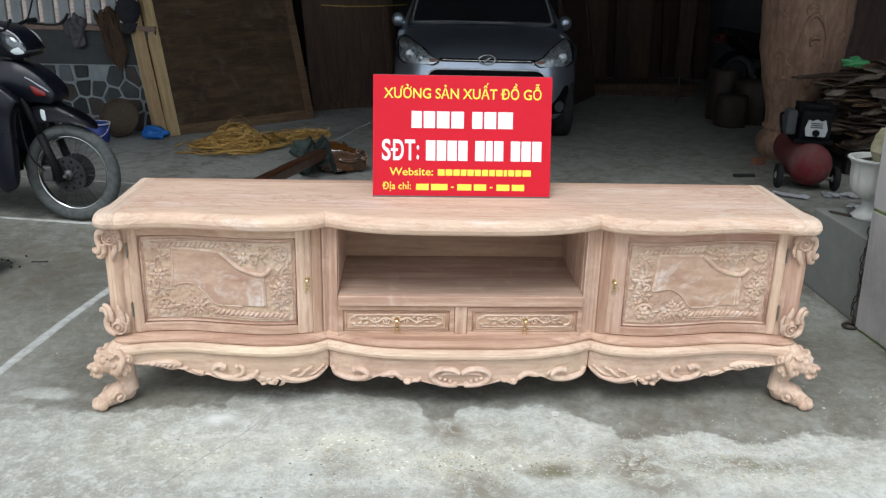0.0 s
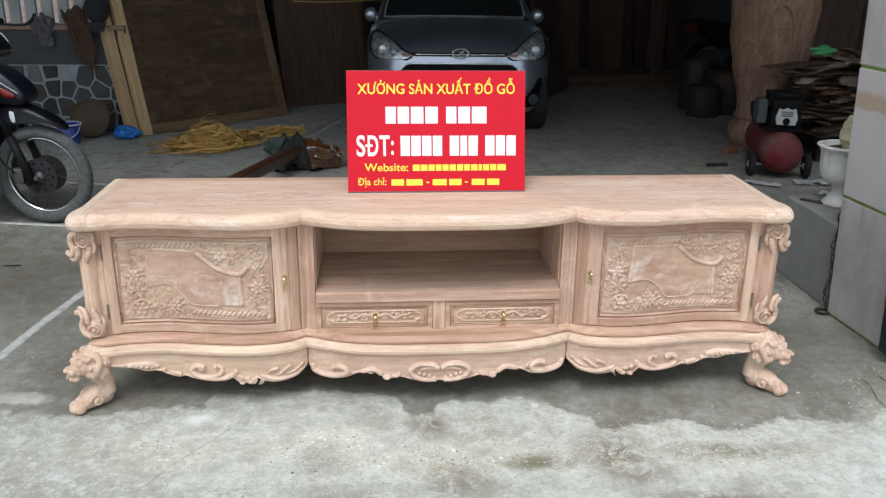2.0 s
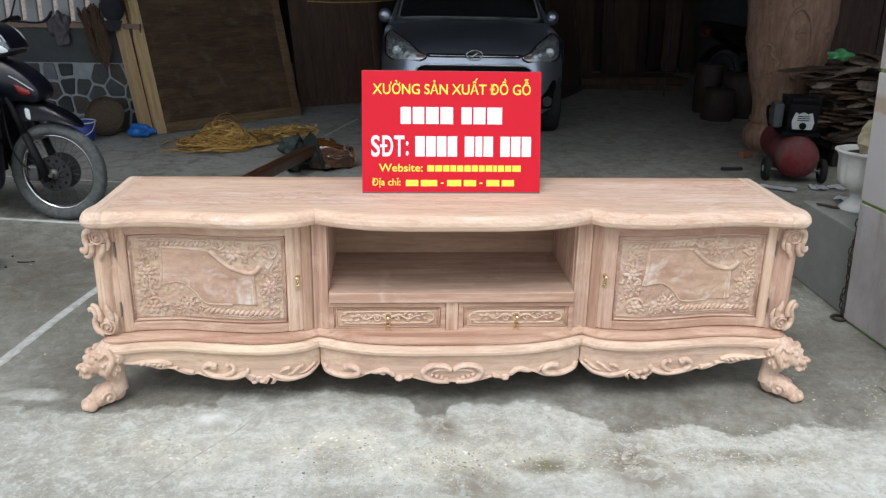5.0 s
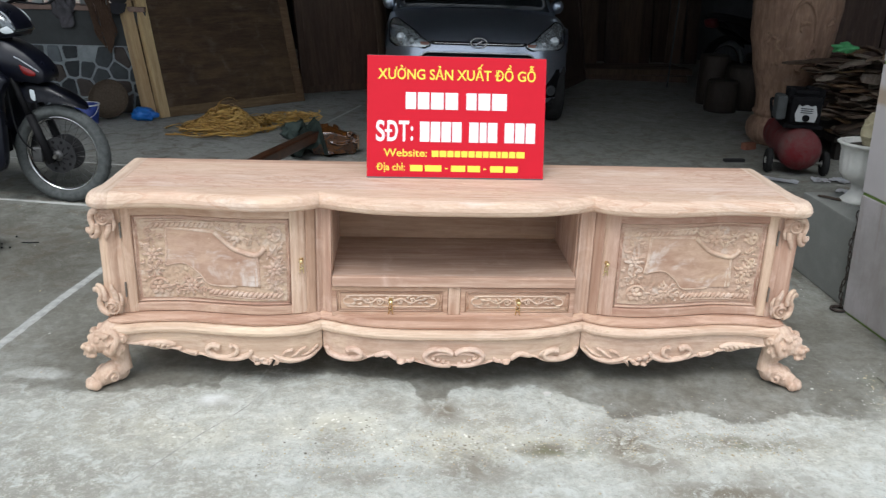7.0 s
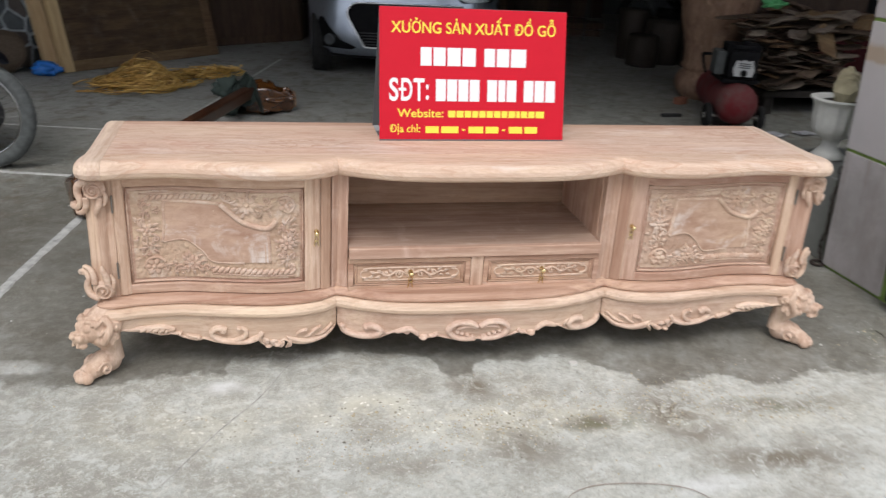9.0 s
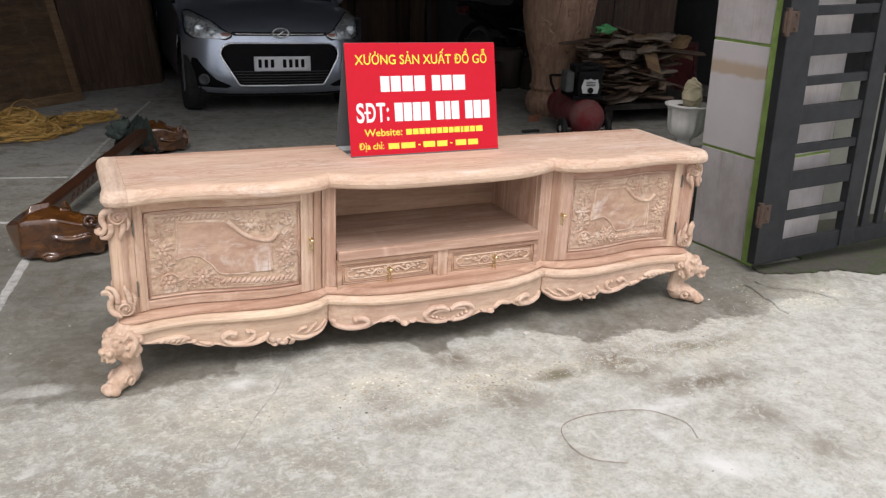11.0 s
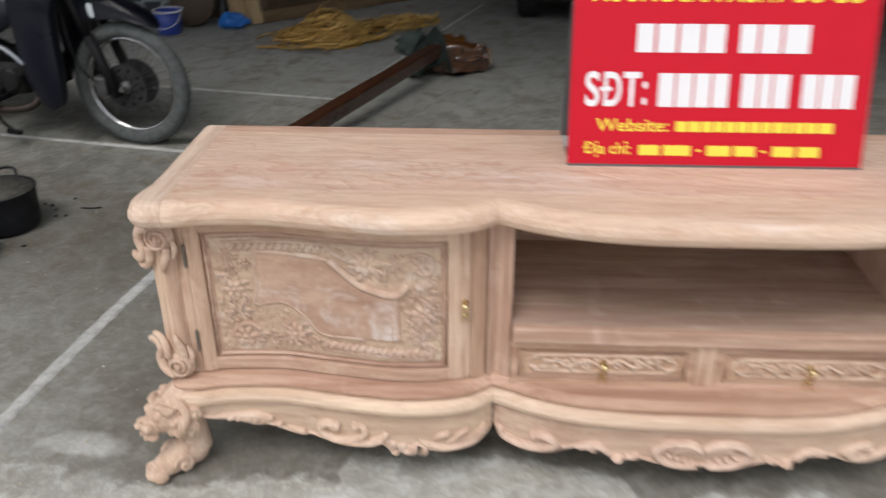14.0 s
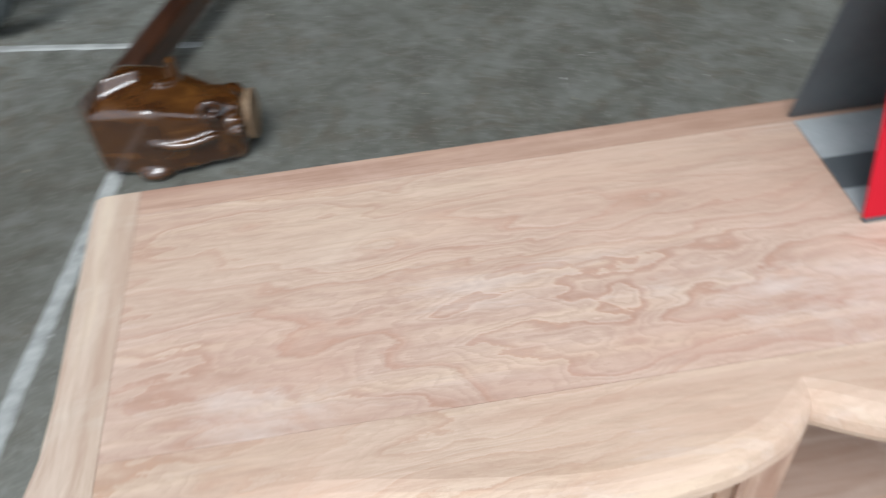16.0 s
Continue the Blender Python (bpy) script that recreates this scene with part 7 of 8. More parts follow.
MATT_BLACK = plain("matt_black_plastic", (0.008, 0.008, 0.009), 0.65, 0, 0.15, Specular_IOR_Level=0.15)
TYRE = plain("dusty_tyre", (0.082, 0.090, 0.088), 0.85, 0, 0.3, 30, 0.3)
CHROME = plain("chrome", (0.62, 0.62, 0.62), 0.14, 1.0, 0.06)
ALLOY = plain("dull_alloy", (0.13, 0.13, 0.13), 0.5, 0.8, 0.25)
RED_PLASTIC = plain("red_lens", (0.16, 0.008, 0.008), 0.2)
LAMP_GLASS = plain("lamp_glass", (0.13, 0.15, 0.16), 0.06, 0.6, 0.4, 18, 0.5, Coat_Weight=1.0)
LENS = plain("lamp_lens", (0.55, 0.6, 0.62), 0.08, 0.0, 0.03, 6, 0, Coat_Weight=1.0)


def ring_bar(b, r, tube_r, m, flat=1.0, n=56, sides=10):
    rings = []
    for i in range(n):
        a = 2 * math.pi * i / n
        rings.append([b.verts.new(m @ Vector(((r + tube_r * math.cos(q)) * math.cos(a), tube_r * flat * math.sin(q), (r + tube_r * math.cos(q)) * math.sin(a)))) for q in (2 * math.pi * j / sides for j in range(sides))])
    for i in range(n):
        a, c = rings[i], rings[(i + 1) % n]
        for j in range(sides):
            b.faces.new((a[j], a[(j + 1) % sides], c[(j + 1) % sides], c[j]))


def bike_wheel(parent, x, name, label):
    e = new(name)
    e.parent = parent
    e["label"] = label
    I = Matrix.Translation((x, 0, 0.287))
    b = bm_new(); ring_bar(b, 0.250, 0.037, I, 0.95)
    t = part("tyre", b, TYRE, e, "dusty grey tyre", True)
    b = bm_new()
    for i in range(46):
        for s in (-1, 1):
            a = 2 * math.pi * (i + 0.25 * s) / 46
            box(b, -0.005, 0.005, s * 0.012 - 0.010, s * 0.012 + 0.010, 0.272, 0.2818, 0, I @ Matrix.Rotation(a, 4, "Y"))
    part("tread", b, TYRE, e)
    b = bm_new(); ring_bar(b, 0.214, 0.011, I, 1.5); part("rim", b, CHROME, e, "bright steel rim", True)
    b = bm_new(); lathe(b, [(0.012, -0.07), (0.03, -0.06), (0.032, -0.03), (0.022, -0.02), (0.022, 0.02), (0.032, 0.03), (0.03, 0.06), (0.012, 0.07)], 20, I @ pose(0, 0, 0, 90, 0, 0)); part("hub", b, ALLOY, e, "", True)
    b = bm_new()
    for i in range(32):
        a = 2 * math.pi * i / 32
        s, d = (1 if i % 2 else -1), (0.5 if (i // 2) % 2 else -0.5)
        tube(b, [I @ Vector((0.028 * math.cos(a + d), s * 0.028, 0.028 * math.sin(a + d))), I @ Vector((0.206 * math.cos(a), 0, 0.206 * math.sin(a)))], 0.0011, 5, False)
    part("spokes", b, ALLOY, e)
    b = bm_new()
    lathe(b, [(0.05, -0.052), (0.105, -0.052), (0.105, -0.048), (0.05, -0.048)], 36, I @ pose(0, 0, 0, 90, 0, 0))
    lathe(b, [(0.05, 0.048), (0.105, 0.048), (0.105, 0.052), (0.05, 0.052)], 36, I @ pose(0, 0, 0, 90, 0, 0))
    part("brake_disc", b, plain("worn_disc", (0.05, 0.05, 0.052), 0.45, 0.6, 0.3), e, "perforated brake disc")
    b = bm_new()
    for i in range(10):
        a = 2 * math.pi * i / 10
        lathe(b, [(0.009, -0.0535), (0.009, -0.0525)], 10, I @ Matrix.Translation((0.08 * math.cos(a), 0, 0.08 * math.sin(a))) @ pose(0, 0, 0, 90, 0, 0) @ Matrix.Translation((0, 0, 0.106)))
        tube(b, [I @ Vector((0.03 * math.cos(a), -0.050, 0.03 * math.sin(a))), I @ Vector((0.06 * math.cos(a + 0.3), -0.050, 0.06 * math.sin(a + 0.3)))], 0.004, 5)
    part("disc_holes", b, MATT_BLACK, e)
    return e


def shell(outline, y0, y1, bevel, material, name, parent, label="", curve=0.0):
    """A moulded panel from an outline in x, z; curve pulls its rim towards the middle plane."""
    b = bm_new()
    pts = [(p.x, p.y) for p in spline([(*q, 0) for q in outline + [outline[0]]], 4)][:-1]
    mid = (sum(p[0] for p in pts) / len(pts), sum(p[1] for p in pts) / len(pts))
    rings = []
    for k, y in ((0.95, y0), (1.0, y0 + (y1 - y0) * 0.10), (1.0, y0 + (y1 - y0) * 0.90), (0.95, y1)):
        rings.append([b.verts.new((mid[0] + (x - mid[0]) * k, y, mid[1] + (z - mid[1]) * k)) for x, z in pts])
    n = len(pts)
    for a, c in zip(rings, rings[1:]):
        for i in range(n):
            b.faces.new((a[i], c[i], c[(i + 1) % n], a[(i + 1) % n]))
    b.faces.new(rings[0]); b.faces.new(rings[-1][::-1])
    bmesh.ops.recalc_face_normals(b, faces=b.faces[:])
    bmesh.ops.triangulate(b, faces=[f for f in b.faces if len(f.verts) > 4])
    return part(name, b, material, parent, label, True)


STRIPE = plain("silver_stripe_film", (0.34, 0.36, 0.39), 0.4, 0.2, 0.05)


def motorbike(m, label, paint, accent):
    t = thing("motorbike", m, label, "motorbike")
    bike_wheel(t, 0.0, "front_wheel", "spoked front wheel with a dusty tyre")
    bike_wheel(t, -1.22, "rear_wheel", "spoked rear wheel")
    # forks
    for s in (-1, 1):
        b = bm_new()
        tube(b, [(-0.028, s * 0.075, 0.250), (-0.08, s * 0.075, 0.39), (-0.13, s * 0.075, 0.52)], 0.024, 12)
        tube(b, [(-0.13, s * 0.075, 0.52), (-0.21, s * 0.075, 0.72)], 0.017, 12)
        part("fork_leg", b, MATT_BLACK, t, "", True)
    b = bm_new(); tube(b, [(0, -0.095, 0.287), (0, 0.095, 0.287)], 0.012, 10); part("axle", b, STEEL_DULL, t)
    b = bm_new(); box(b, -0.135, -0.075, -0.095, -0.045, 0.25, 0.34, 0.012); part("brake_caliper", b, ALLOY, t)
    # front mudguard: a wedge over the tyre, deep at the fork and thin at the tip
    b = bm_new()
    prev = None
    OUT = [(56, 0.330), (63, 0.342), (72, 0.354), (88, 0.386), (101, 0.426), (115, 0.446), (124, 0.430)]
    LOWER = [(56, 0.318), (70, 0.311), (89, 0.305), (108, 0.315), (124, 0.380)]
    for i in range(34):
        deg = 56 + 66 * i / 33
        a = radians(deg)
        r, low = smooth_line(OUT, deg), smooth_line(LOWER, deg)
        w = 0.062 * smooth_line([(0, 0.15), (0.12, 0.75), (0.35, 1.0), (1, 1.0)], i / 33)
        row = []
        for q, e in ((-1.0, 1.0), (-1.03, 0.5), (-0.85, 0.14), (-0.4, 0.02), (0, 0), (0.4, 0.02), (0.85, 0.14), (1.03, 0.5), (1.0, 1.0)):
            rr = r + (low - r) * e
            row.append(b.verts.new((rr * math.cos(a), q * w, 0.287 + rr * math.sin(a))))
        if prev:
            for j in range(8):
                b.faces.new((prev[j], row[j], row[j + 1], prev[j + 1]))
        prev = row
    bmesh.ops.solidify(b, geom=b.faces[:], thickness=0.004)
    guard = part("front_mudguard", b, paint, t, "", True)
    for s in (-1, 1):
        shell([(-0.09, 0.655), (-0.115, 0.660), (-0.112, 0.610), (-0.088, 0.600)], s * 0.0645 - 0.002, s * 0.0645 + 0.002, 0, LENS, "decal", guard, "small pale decal")
    # nose cowl, handlebar cowl with the swept headlamp, leg shields
    shell([(-0.347, 0.926), (-0.225, 0.922), (-0.108, 0.862), (-0.029, 0.788), (-0.010, 0.736), (-0.040, 0.697), (-0.160, 0.702), (-0.286, 0.699), (-0.378, 0.689), (-0.466, 0.812)], -0.085, 0.085, 0, paint, "nose_cowl", t)
    shell([(-0.365, 1.128), (-0.290, 1.118), (-0.203, 1.082), (-0.139, 1.004), (-0.153, 0.948), (-0.253, 0.940), (-0.372, 0.969), (-0.455, 1.035)], -0.09, 0.09, 0, paint, "handlebar_cowl", t)
    shell([(-0.289, 1.063), (-0.219, 1.065), (-0.162, 1.026), (-0.135, 0.974), (-0.202, 0.955), (-0.259, 0.993)], -0.096, 0.096, 0, LAMP_GLASS, "headlamp", t, "clear headlamp")
    for s in (-1, 1):
        shell([(-0.177, 1.003), (-0.142, 0.974), (-0.193, 0.962), (-0.224, 0.982)], s * 0.0965 - 0.003, s * 0.0965 + 0.003, 0, LENS, "lamp_reflector", t, "bright lamp reflector")
        shell([(-0.143, 0.799), (-0.060, 0.763), (-0.060, 0.740), (-0.118, 0.748)], s * 0.088 - 0.005, s * 0.088 + 0.005, 0, accent, "indicator", t, "red indicator lens")
        shell([(-0.18, 0.72), (-0.23, 0.62), (-0.24, 0.42), (-0.26, 0.24), (-0.34, 0.20), (-0.41, 0.34), (-0.43, 0.55), (-0.42, 0.75), (-0.30, 0.80)], s * 0.15 - 0.03, s * 0.15 + 0.03, 0, paint, "leg_shield", t)
        shell([(-0.38, 0.62), (-0.60, 0.50), (-0.85, 0.50), (-1.15, 0.62), (-1.40, 0.78), (-1.10, 0.72), (-0.75, 0.66), (-0.50, 0.70)], s * 0.13 - 0.03, s * 0.13 + 0.03, 0, paint, "side_panel", t)
        for pts, w in (([(-0.40, 0.185, 0.40), (-0.48, 0.19, 0.47), (-0.60, 0.185, 0.50), (-0.8, 0.17, 0.53)], 0.008), ([(-0.404, 0.087, 0.699), (-0.376, 0.087, 0.696), (-0.299, 0.087, 0.693), (-0.221, 0.087, 0.691)], 0.006), ([(-0.169, 0.086, 0.840), (-0.136, 0.086, 0.825), (-0.096, 0.086, 0.801), (-0.033, 0.086, 0.763)], 0.004), ([(-0.316, 0.090, 1.111), (-0.242, 0.090, 1.093), (-0.186, 0.090, 1.062), (-0.152, 0.090, 1.018)], 0.005)):
            b = bm_new(); tube(b, spline([(x, s * y, z) for x, y, z in pts], 5), [0.003] + [w] * 14 + [0.002], 6); part("pinstripe", b, STRIPE, t, "silver stripe", True)
        b = bm_new(); tube(b, spline([(-0.28, s * 0.06, 1.10), (-0.30, s * 0.2, 1.12), (-0.35, s * 0.33, 1.11)], 4), 0.011, 8); part("handlebar", b, MATT_BLACK, t)
        b = bm_new(); tube(b, [(-0.335, s * 0.27, 1.115), (-0.365, s * 0.385, 1.11)], 0.018, 10); part("grip", b, MATT_BLACK, t)
        b = bm_new(); tube(b, spline([(-0.30, s * 0.20, 1.11), (-0.16, s * 0.25, 1.10), (-0.11, s * 0.27, 1.125), (-0.08, s * 0.27, 1.165)], 4), [0.006] * 6 + [0.009] * 6 + [0.005], 6); part("lever", b, MATT_BLACK, t, "", True)
        b = bm_new(); tube(b, spline([(-0.32, s * 0.24, 1.12), (-0.31, s * 0.28, 1.20), (-0.30, s * 0.31, 1.28)], 4), 0.005, 6); ball(b, (-0.30, s * 0.32, 1.32), (0.02, 0.06, 0.035)); part("mirror", b, MATT_BLACK, t, "", True)
    b = bm_new(); tube(b, [(-0.20, 0, 0.70), (-0.28, 0, 1.04)], 0.03, 12); part("steering_stem", b, MATT_BLACK, t)
    # frame, engine, exhaust, seat
    b = bm_new(); tube(b, spline([(-0.30, 0, 0.76), (-0.42, 0, 0.48), (-0.62, 0, 0.42), (-0.95, 0, 0.62), (-1.35, 0, 0.74)], 5), 0.03, 10); part("frame_tube", b, MATT_BLACK, t)
    b = bm_new(); box(b, -0.78, -0.50, -0.095, 0.095, 0.22, 0.39, 0.045)
    for x, z, r in ((-0.57, 0.30, 0.055), (-0.755, 0.35, 0.045), (-0.50, 0.35, 0.03)):
        lathe(b, [(r * 0.5, -0.112), (r * 0.85, -0.110), (r, -0.10), (r, 0.10), (r * 0.85, 0.110), (r * 0.5, 0.112)], 18, pose(x, 0, z, 90, 0, 0))
    for i in range(9):
        a = 2 * math.pi * i / 9
        ball(b, (-0.66 + 0.105 * math.cos(a), -0.105, 0.30 + 0.075 * math.sin(a)), (0.007, 0.009, 0.007), None, 7, 5)
    lathe(b, [(0.07, -0.125), (0.08, -0.115), (0.08, 0.115), (0.07, 0.125)], 20, pose(-0.68, 0, 0.29, 90, 0, 0))
    part("crankcase", b, plain("grimy_engine", (0.022, 0.021, 0.02), 0.5, 0.5, 0.5), t, "grimy engine case")
    b = bm_new()
    for i in range(7):
        box(b, -0.50 + 0.022 * i, -0.49 + 0.022 * i, -0.075, 0.075, 0.27, 0.40, 0.002)
    box(b, -0.50, -0.34, -0.05, 0.05, 0.29, 0.38, 0.005)
    part("cylinder", b, MATT_BLACK, t)
    b = bm_new(); tube(b, spline([(-0.40, -0.09, 0.28), (-0.46, -0.13, 0.19), (-0.70, -0.15, 0.17), (-0.95, -0.17, 0.22)], 5), 0.017, 8); tube(b, [(-0.92, -0.17, 0.22), (-1.0, -0.175, 0.24), (-1.45, -0.18, 0.36), (-1.5, -0.18, 0.375)], [0.025, 0.045, 0.05, 0.03], 14); part("exhaust", b, plain("burnt_steel", (0.06, 0.045, 0.038), 0.5, 0.6, 0.2), t, "", True)
    b = bm_new(); tube(b, [(-0.62, -0.22, 0.215), (-0.62, 0.22, 0.215)], 0.012, 8); tube(b, [(-0.62, -0.27, 0.215), (-0.62, -0.15, 0.215)], 0.02, 8); tube(b, [(-0.62, 0.27, 0.215), (-0.62, 0.15, 0.215)], 0.02, 8); part("foot_peg", b, MATT_BLACK, t)
    b = bm_new(); tube(b, spline([(-0.72, -0.10, 0.20), (-0.64, -0.13, 0.11), (-0.57, -0.15, 0.075)], 4), 0.008, 8); tube(b, [(-0.60, -0.15, 0.068), (-0.53, -0.155, 0.066)], 0.013, 6); part("side_stand", b, MATT_BLACK, t)
    shell([(-0.46, 0.74), (-0.60, 0.68), (-1.0, 0.70), (-1.45, 0.80), (-1.42, 0.86), (-1.0, 0.80), (-0.65, 0.79)], -0.12, 0.12, 0, MATT_BLACK, "seat", t)
    b = bm_new()
    prev = None
    for i in range(20):
        a = radians(40 + 130 * i / 19)
        row = [b.verts.new((-1.22 + (0.325 - 0.05 * abs(q) ** 3) * math.cos(a), q * 0.065, 0.287 + (0.325 - 0.05 * abs(q) ** 3) * math.sin(a))) for q in (-1, -0.5, 0, 0.5, 1)]
        if prev:
            for j in range(4):
                b.faces.new((prev[j], row[j], row[j + 1], prev[j + 1]))
        prev = row
    bmesh.ops.solidify(b, geom=b.faces[:], thickness=0.004)
    part("rear_mudguard", b, MATT_BLACK, t, "", True)
    shell([(-1.45, 0.80), (-1.42, 0.72), (-1.50, 0.70), (-1.54, 0.78)], -0.06, 0.06, 0, accent, "tail_lamp", t, "red tail lamp")
    b = bm_new(); tube(b, spline([(-0.22, -0.11, 0.70), (-0.20, -0.12, 0.50), (-0.17, -0.11, 0.38), (-0.11, -0.09, 0.31)], 5), 0.005, 6); part("brake_hose", b, MATT_BLACK, t)
    return t


motorbike(pose(-2.070, 2.130, 0.0, 0, 0, -9.8) @ Matrix.Scale(0.981, 4), "black motorbike with a dusty spoked front wheel parked in the shed", BLACK, RED_PLASTIC)

# ---- the car ----
k = Nodes("silver_grey_paint")
flake = k.noise(k.space(), 900, 2, 0.6)
dirt = k.noise(k.space(), 5, 5, 0.6)
CAR_PAINT = k.done(k.mix(k.ramp(dirt, (0.45, 0.0), (0.8, 0.4)), (0.34, 0.385, 0.455), (0.27, 0.30, 0.345)), k.ramp(flake, (0.3, 0.26), (0.7, 0.34)), 0.84, Coat_Weight=0.6, Coat_Roughness=0.06)
BLACK_GRILLE = plain("black_grille", (0.004, 0.004, 0.005), 0.6, Specular_IOR_Level=0.08)
GRILLE_BAR = plain("black_grille_bar", (0.012, 0.012, 0.014), 0.45)
DARK_GLASS = plain("tinted_glass", (0.020, 0.024, 0.027), 0.06, 0, 0.02, 3, 0, Coat_Weight=1.0)
car = thing("car", pose(0.503, 4.489, 0.049, 0, 0, -2.2) @ Matrix.Scale(0.965, 4), "silver-grey five-door hatchback parked nose-out in the shed", "car")
HALF = 0.825


def nose_y(x, z):
    """How far back the nose lies at x, z."""
    u = abs(x) / HALF
    plan = 0.05 * u ** 2 + 0.30 * u ** 5
    rise = smooth_line([(0.125, 0.10), (0.19, 0.015), (0.30, 0.0), (0.48, 0.02), (0.60, 0.045), (0.67, 0.065), (0.715, 0.10), (0.745, 0.15)], z) + max(0.0, z - 0.745) * 1.7
    return plan + rise


def hood_top(x, y):
    u = abs(x) / HALF
    mid = smooth_line([(0.0, 0.70), (0.12, 0.74), (0.25, 0.785), (0.5, 0.84), (0.8, 0.875), (1.05, 0.892), (3.6, 0.892)], y)
    return mid - 0.050 * u ** 4 - 0.018 * max(0.0, 1 - abs(u - 0.55) / 0.3) * (y < 1.0) + 0.012 * (u < 0.5)


b = bm_new()
nu, nv = 36, 18
cols = [-1 + 2 * i / nu for i in range(nu + 1)]
front_rows = []
for j in range(nv + 1):
    z = 0.125 + (0.745 - 0.125) * j / nv
    row = []
    for u in cols:
        x = HALF * math.sin(u * math.pi / 2)
        w = 1 - 0.05 * max(0, (z - 0.5)) - 0.10 * max(0, 0.28 - z)
        row.append(b.verts.new((x * w, nose_y(x, z), z - 0.05 * abs(x / HALF) ** 4 * max(0, (z - 0.6)) / 0.2)))
    front_rows.append(row)
for r, s in zip(front_rows, front_rows[1:]):
    for i in range(nu):
        b.faces.new((r[i], r[i + 1], s[i + 1], s[i]))
prev = front_rows[-1]
for j in range(1, 17):
    t = j / 16
    row = []
    for i, u in enumerate(cols):
        x = HALF * math.sin(u * math.pi / 2)
        y0 = nose_y(x, 0.745)
        y = y0 + (1.12 - y0) * t
        row.append(b.verts.new((x * 0.985, y, max(hood_top(x, y), prev[i].co.z if j < 2 else 0))))
    for i in range(nu):
        b.faces.new((prev[i], prev[i + 1], row[i + 1], row[i]))
    prev = row
part("front_body", b, CAR_PAINT, car, "", True)
for s in (-1, 1):
    b = bm_new()
    rows = []
    for i in range(50):
        t = i / 49
        y = 0.36 + (3.62 - 0.36) * t
        row = []
        for z in (0.20, 0.30, 0.45, 0.60, 0.72, 0.79, 0.86, 0.90):
            bulge = HALF * (1 - 0.05 * max(0, z - 0.5) - 0.06 * max(0, 0.3 - z)) + 0.010 * math.sin(math.pi * min(1, max(0, (z - 0.55) / 0.3)))
            zz = z
            for yc in (0.52, 3.06):
                if abs(y - yc) < 0.33:
                    zz = max(z, 0.29 + math.sqrt(max(0, 0.33 ** 2 - (y - yc) ** 2)))
            row.append(b.verts.new((s * bulge, y, min(zz, hood_top(HALF, y)) if zz > 0.8 else zz)))
        rows.append(row)
    for r, q in zip(rows, rows[1:]):
        for i in range(7):
            b.faces.new((r[i], q[i], q[i + 1], r[i + 1]))
    bmesh.ops.solidify(b, geom=b.faces[:], thickness=0.02)
    part("side_body", b, CAR_PAINT, car, "", True)
    b = bm_new()
    lathe(b, [(0.17, -0.08), (0.20, -0.088), (0.27, -0.085), (0.288, -0.06), (0.288, 0.06), (0.27, 0.085), (0.20, 0.088), (0.17, 0.08)], 40, pose(s * 0.725, 0.48, 0.237, 0, 90, 0))
    w = part("wheel", b, RUBBER, car, "black tyre", True)
    b = bm_new(); lathe(b, [(0.002, -0.06), (0.05, -0.07), (0.16, -0.05), (0.175, -0.082), (0.175, 0.082), (0.16, 0.05), (0.05, 0.07), (0.002, 0.06)], 30, pose(s * 0.725, 0.48, 0.237, 0, 90, 0)); part("rim", b, ALLOY, w, "", True)
    b = bm_new(); lathe(b, [(0.17, -0.08), (0.20, -0.088), (0.27, -0.085), (0.288, -0.06), (0.288, 0.06), (0.27, 0.085), (0.20, 0.088), (0.17, 0.08)], 40, pose(s * 0.725, 3.06, 0.237, 0, 90, 0))
    w = part("wheel", b, RUBBER, car, "black tyre", True)
    b = bm_new(); lathe(b, [(0.002, -0.06), (0.05, -0.07), (0.16, -0.05), (0.175, -0.082), (0.175, 0.082), (0.16, 0.05), (0.05, 0.07), (0.002, 0.06)], 30, pose(s * 0.725, 3.06, 0.237, 0, 90, 0)); part("rim", b, ALLOY, w, "", True)
    # mirror
    b = bm_new(); ball(b, (s * 0.83, 1.22, 0.93), (0.065, 0.05, 0.070), None, 18, 12); box(b, s * 0.76 - 0.03, s * 0.76 + 0.05, 1.20, 1.25, 0.89, 0.92, 0.008)
    part("door_mirror", b, CAR_PAINT, car, "", True)
# cabin
b = bm_new()
ys = [1.02, 1.30, 1.62, 2.2, 2.9, 3.3, 3.62]
zt = [0.875, 1.17, 1.44, 1.505, 1.48, 1.40, 1.0]
prev = None
for y, z in zip(ys, zt):
    w0, w1 = 0.79, 0.79 - 0.20 * (z - 0.875) / 0.55
    row = [b.verts.new((x, y, zz)) for x, zz in ((-w0, 0.88), (-w1 * 0.99, z - 0.05), (-w1 * 0.85, z - 0.012), (-w1 * 0.45, z), (0, z + 0.008), (w1 * 0.45, z), (w1 * 0.85, z - 0.012), (w1 * 0.99, z - 0.05), (w0, 0.88))]
    if prev:
        for i in range(8):
            b.faces.new((prev[i], prev[i + 1], row[i + 1], row[i]))
    prev = row
part("cabin", b, CAR_PAINT, car, "", True)
b = bm_new()
prev = None
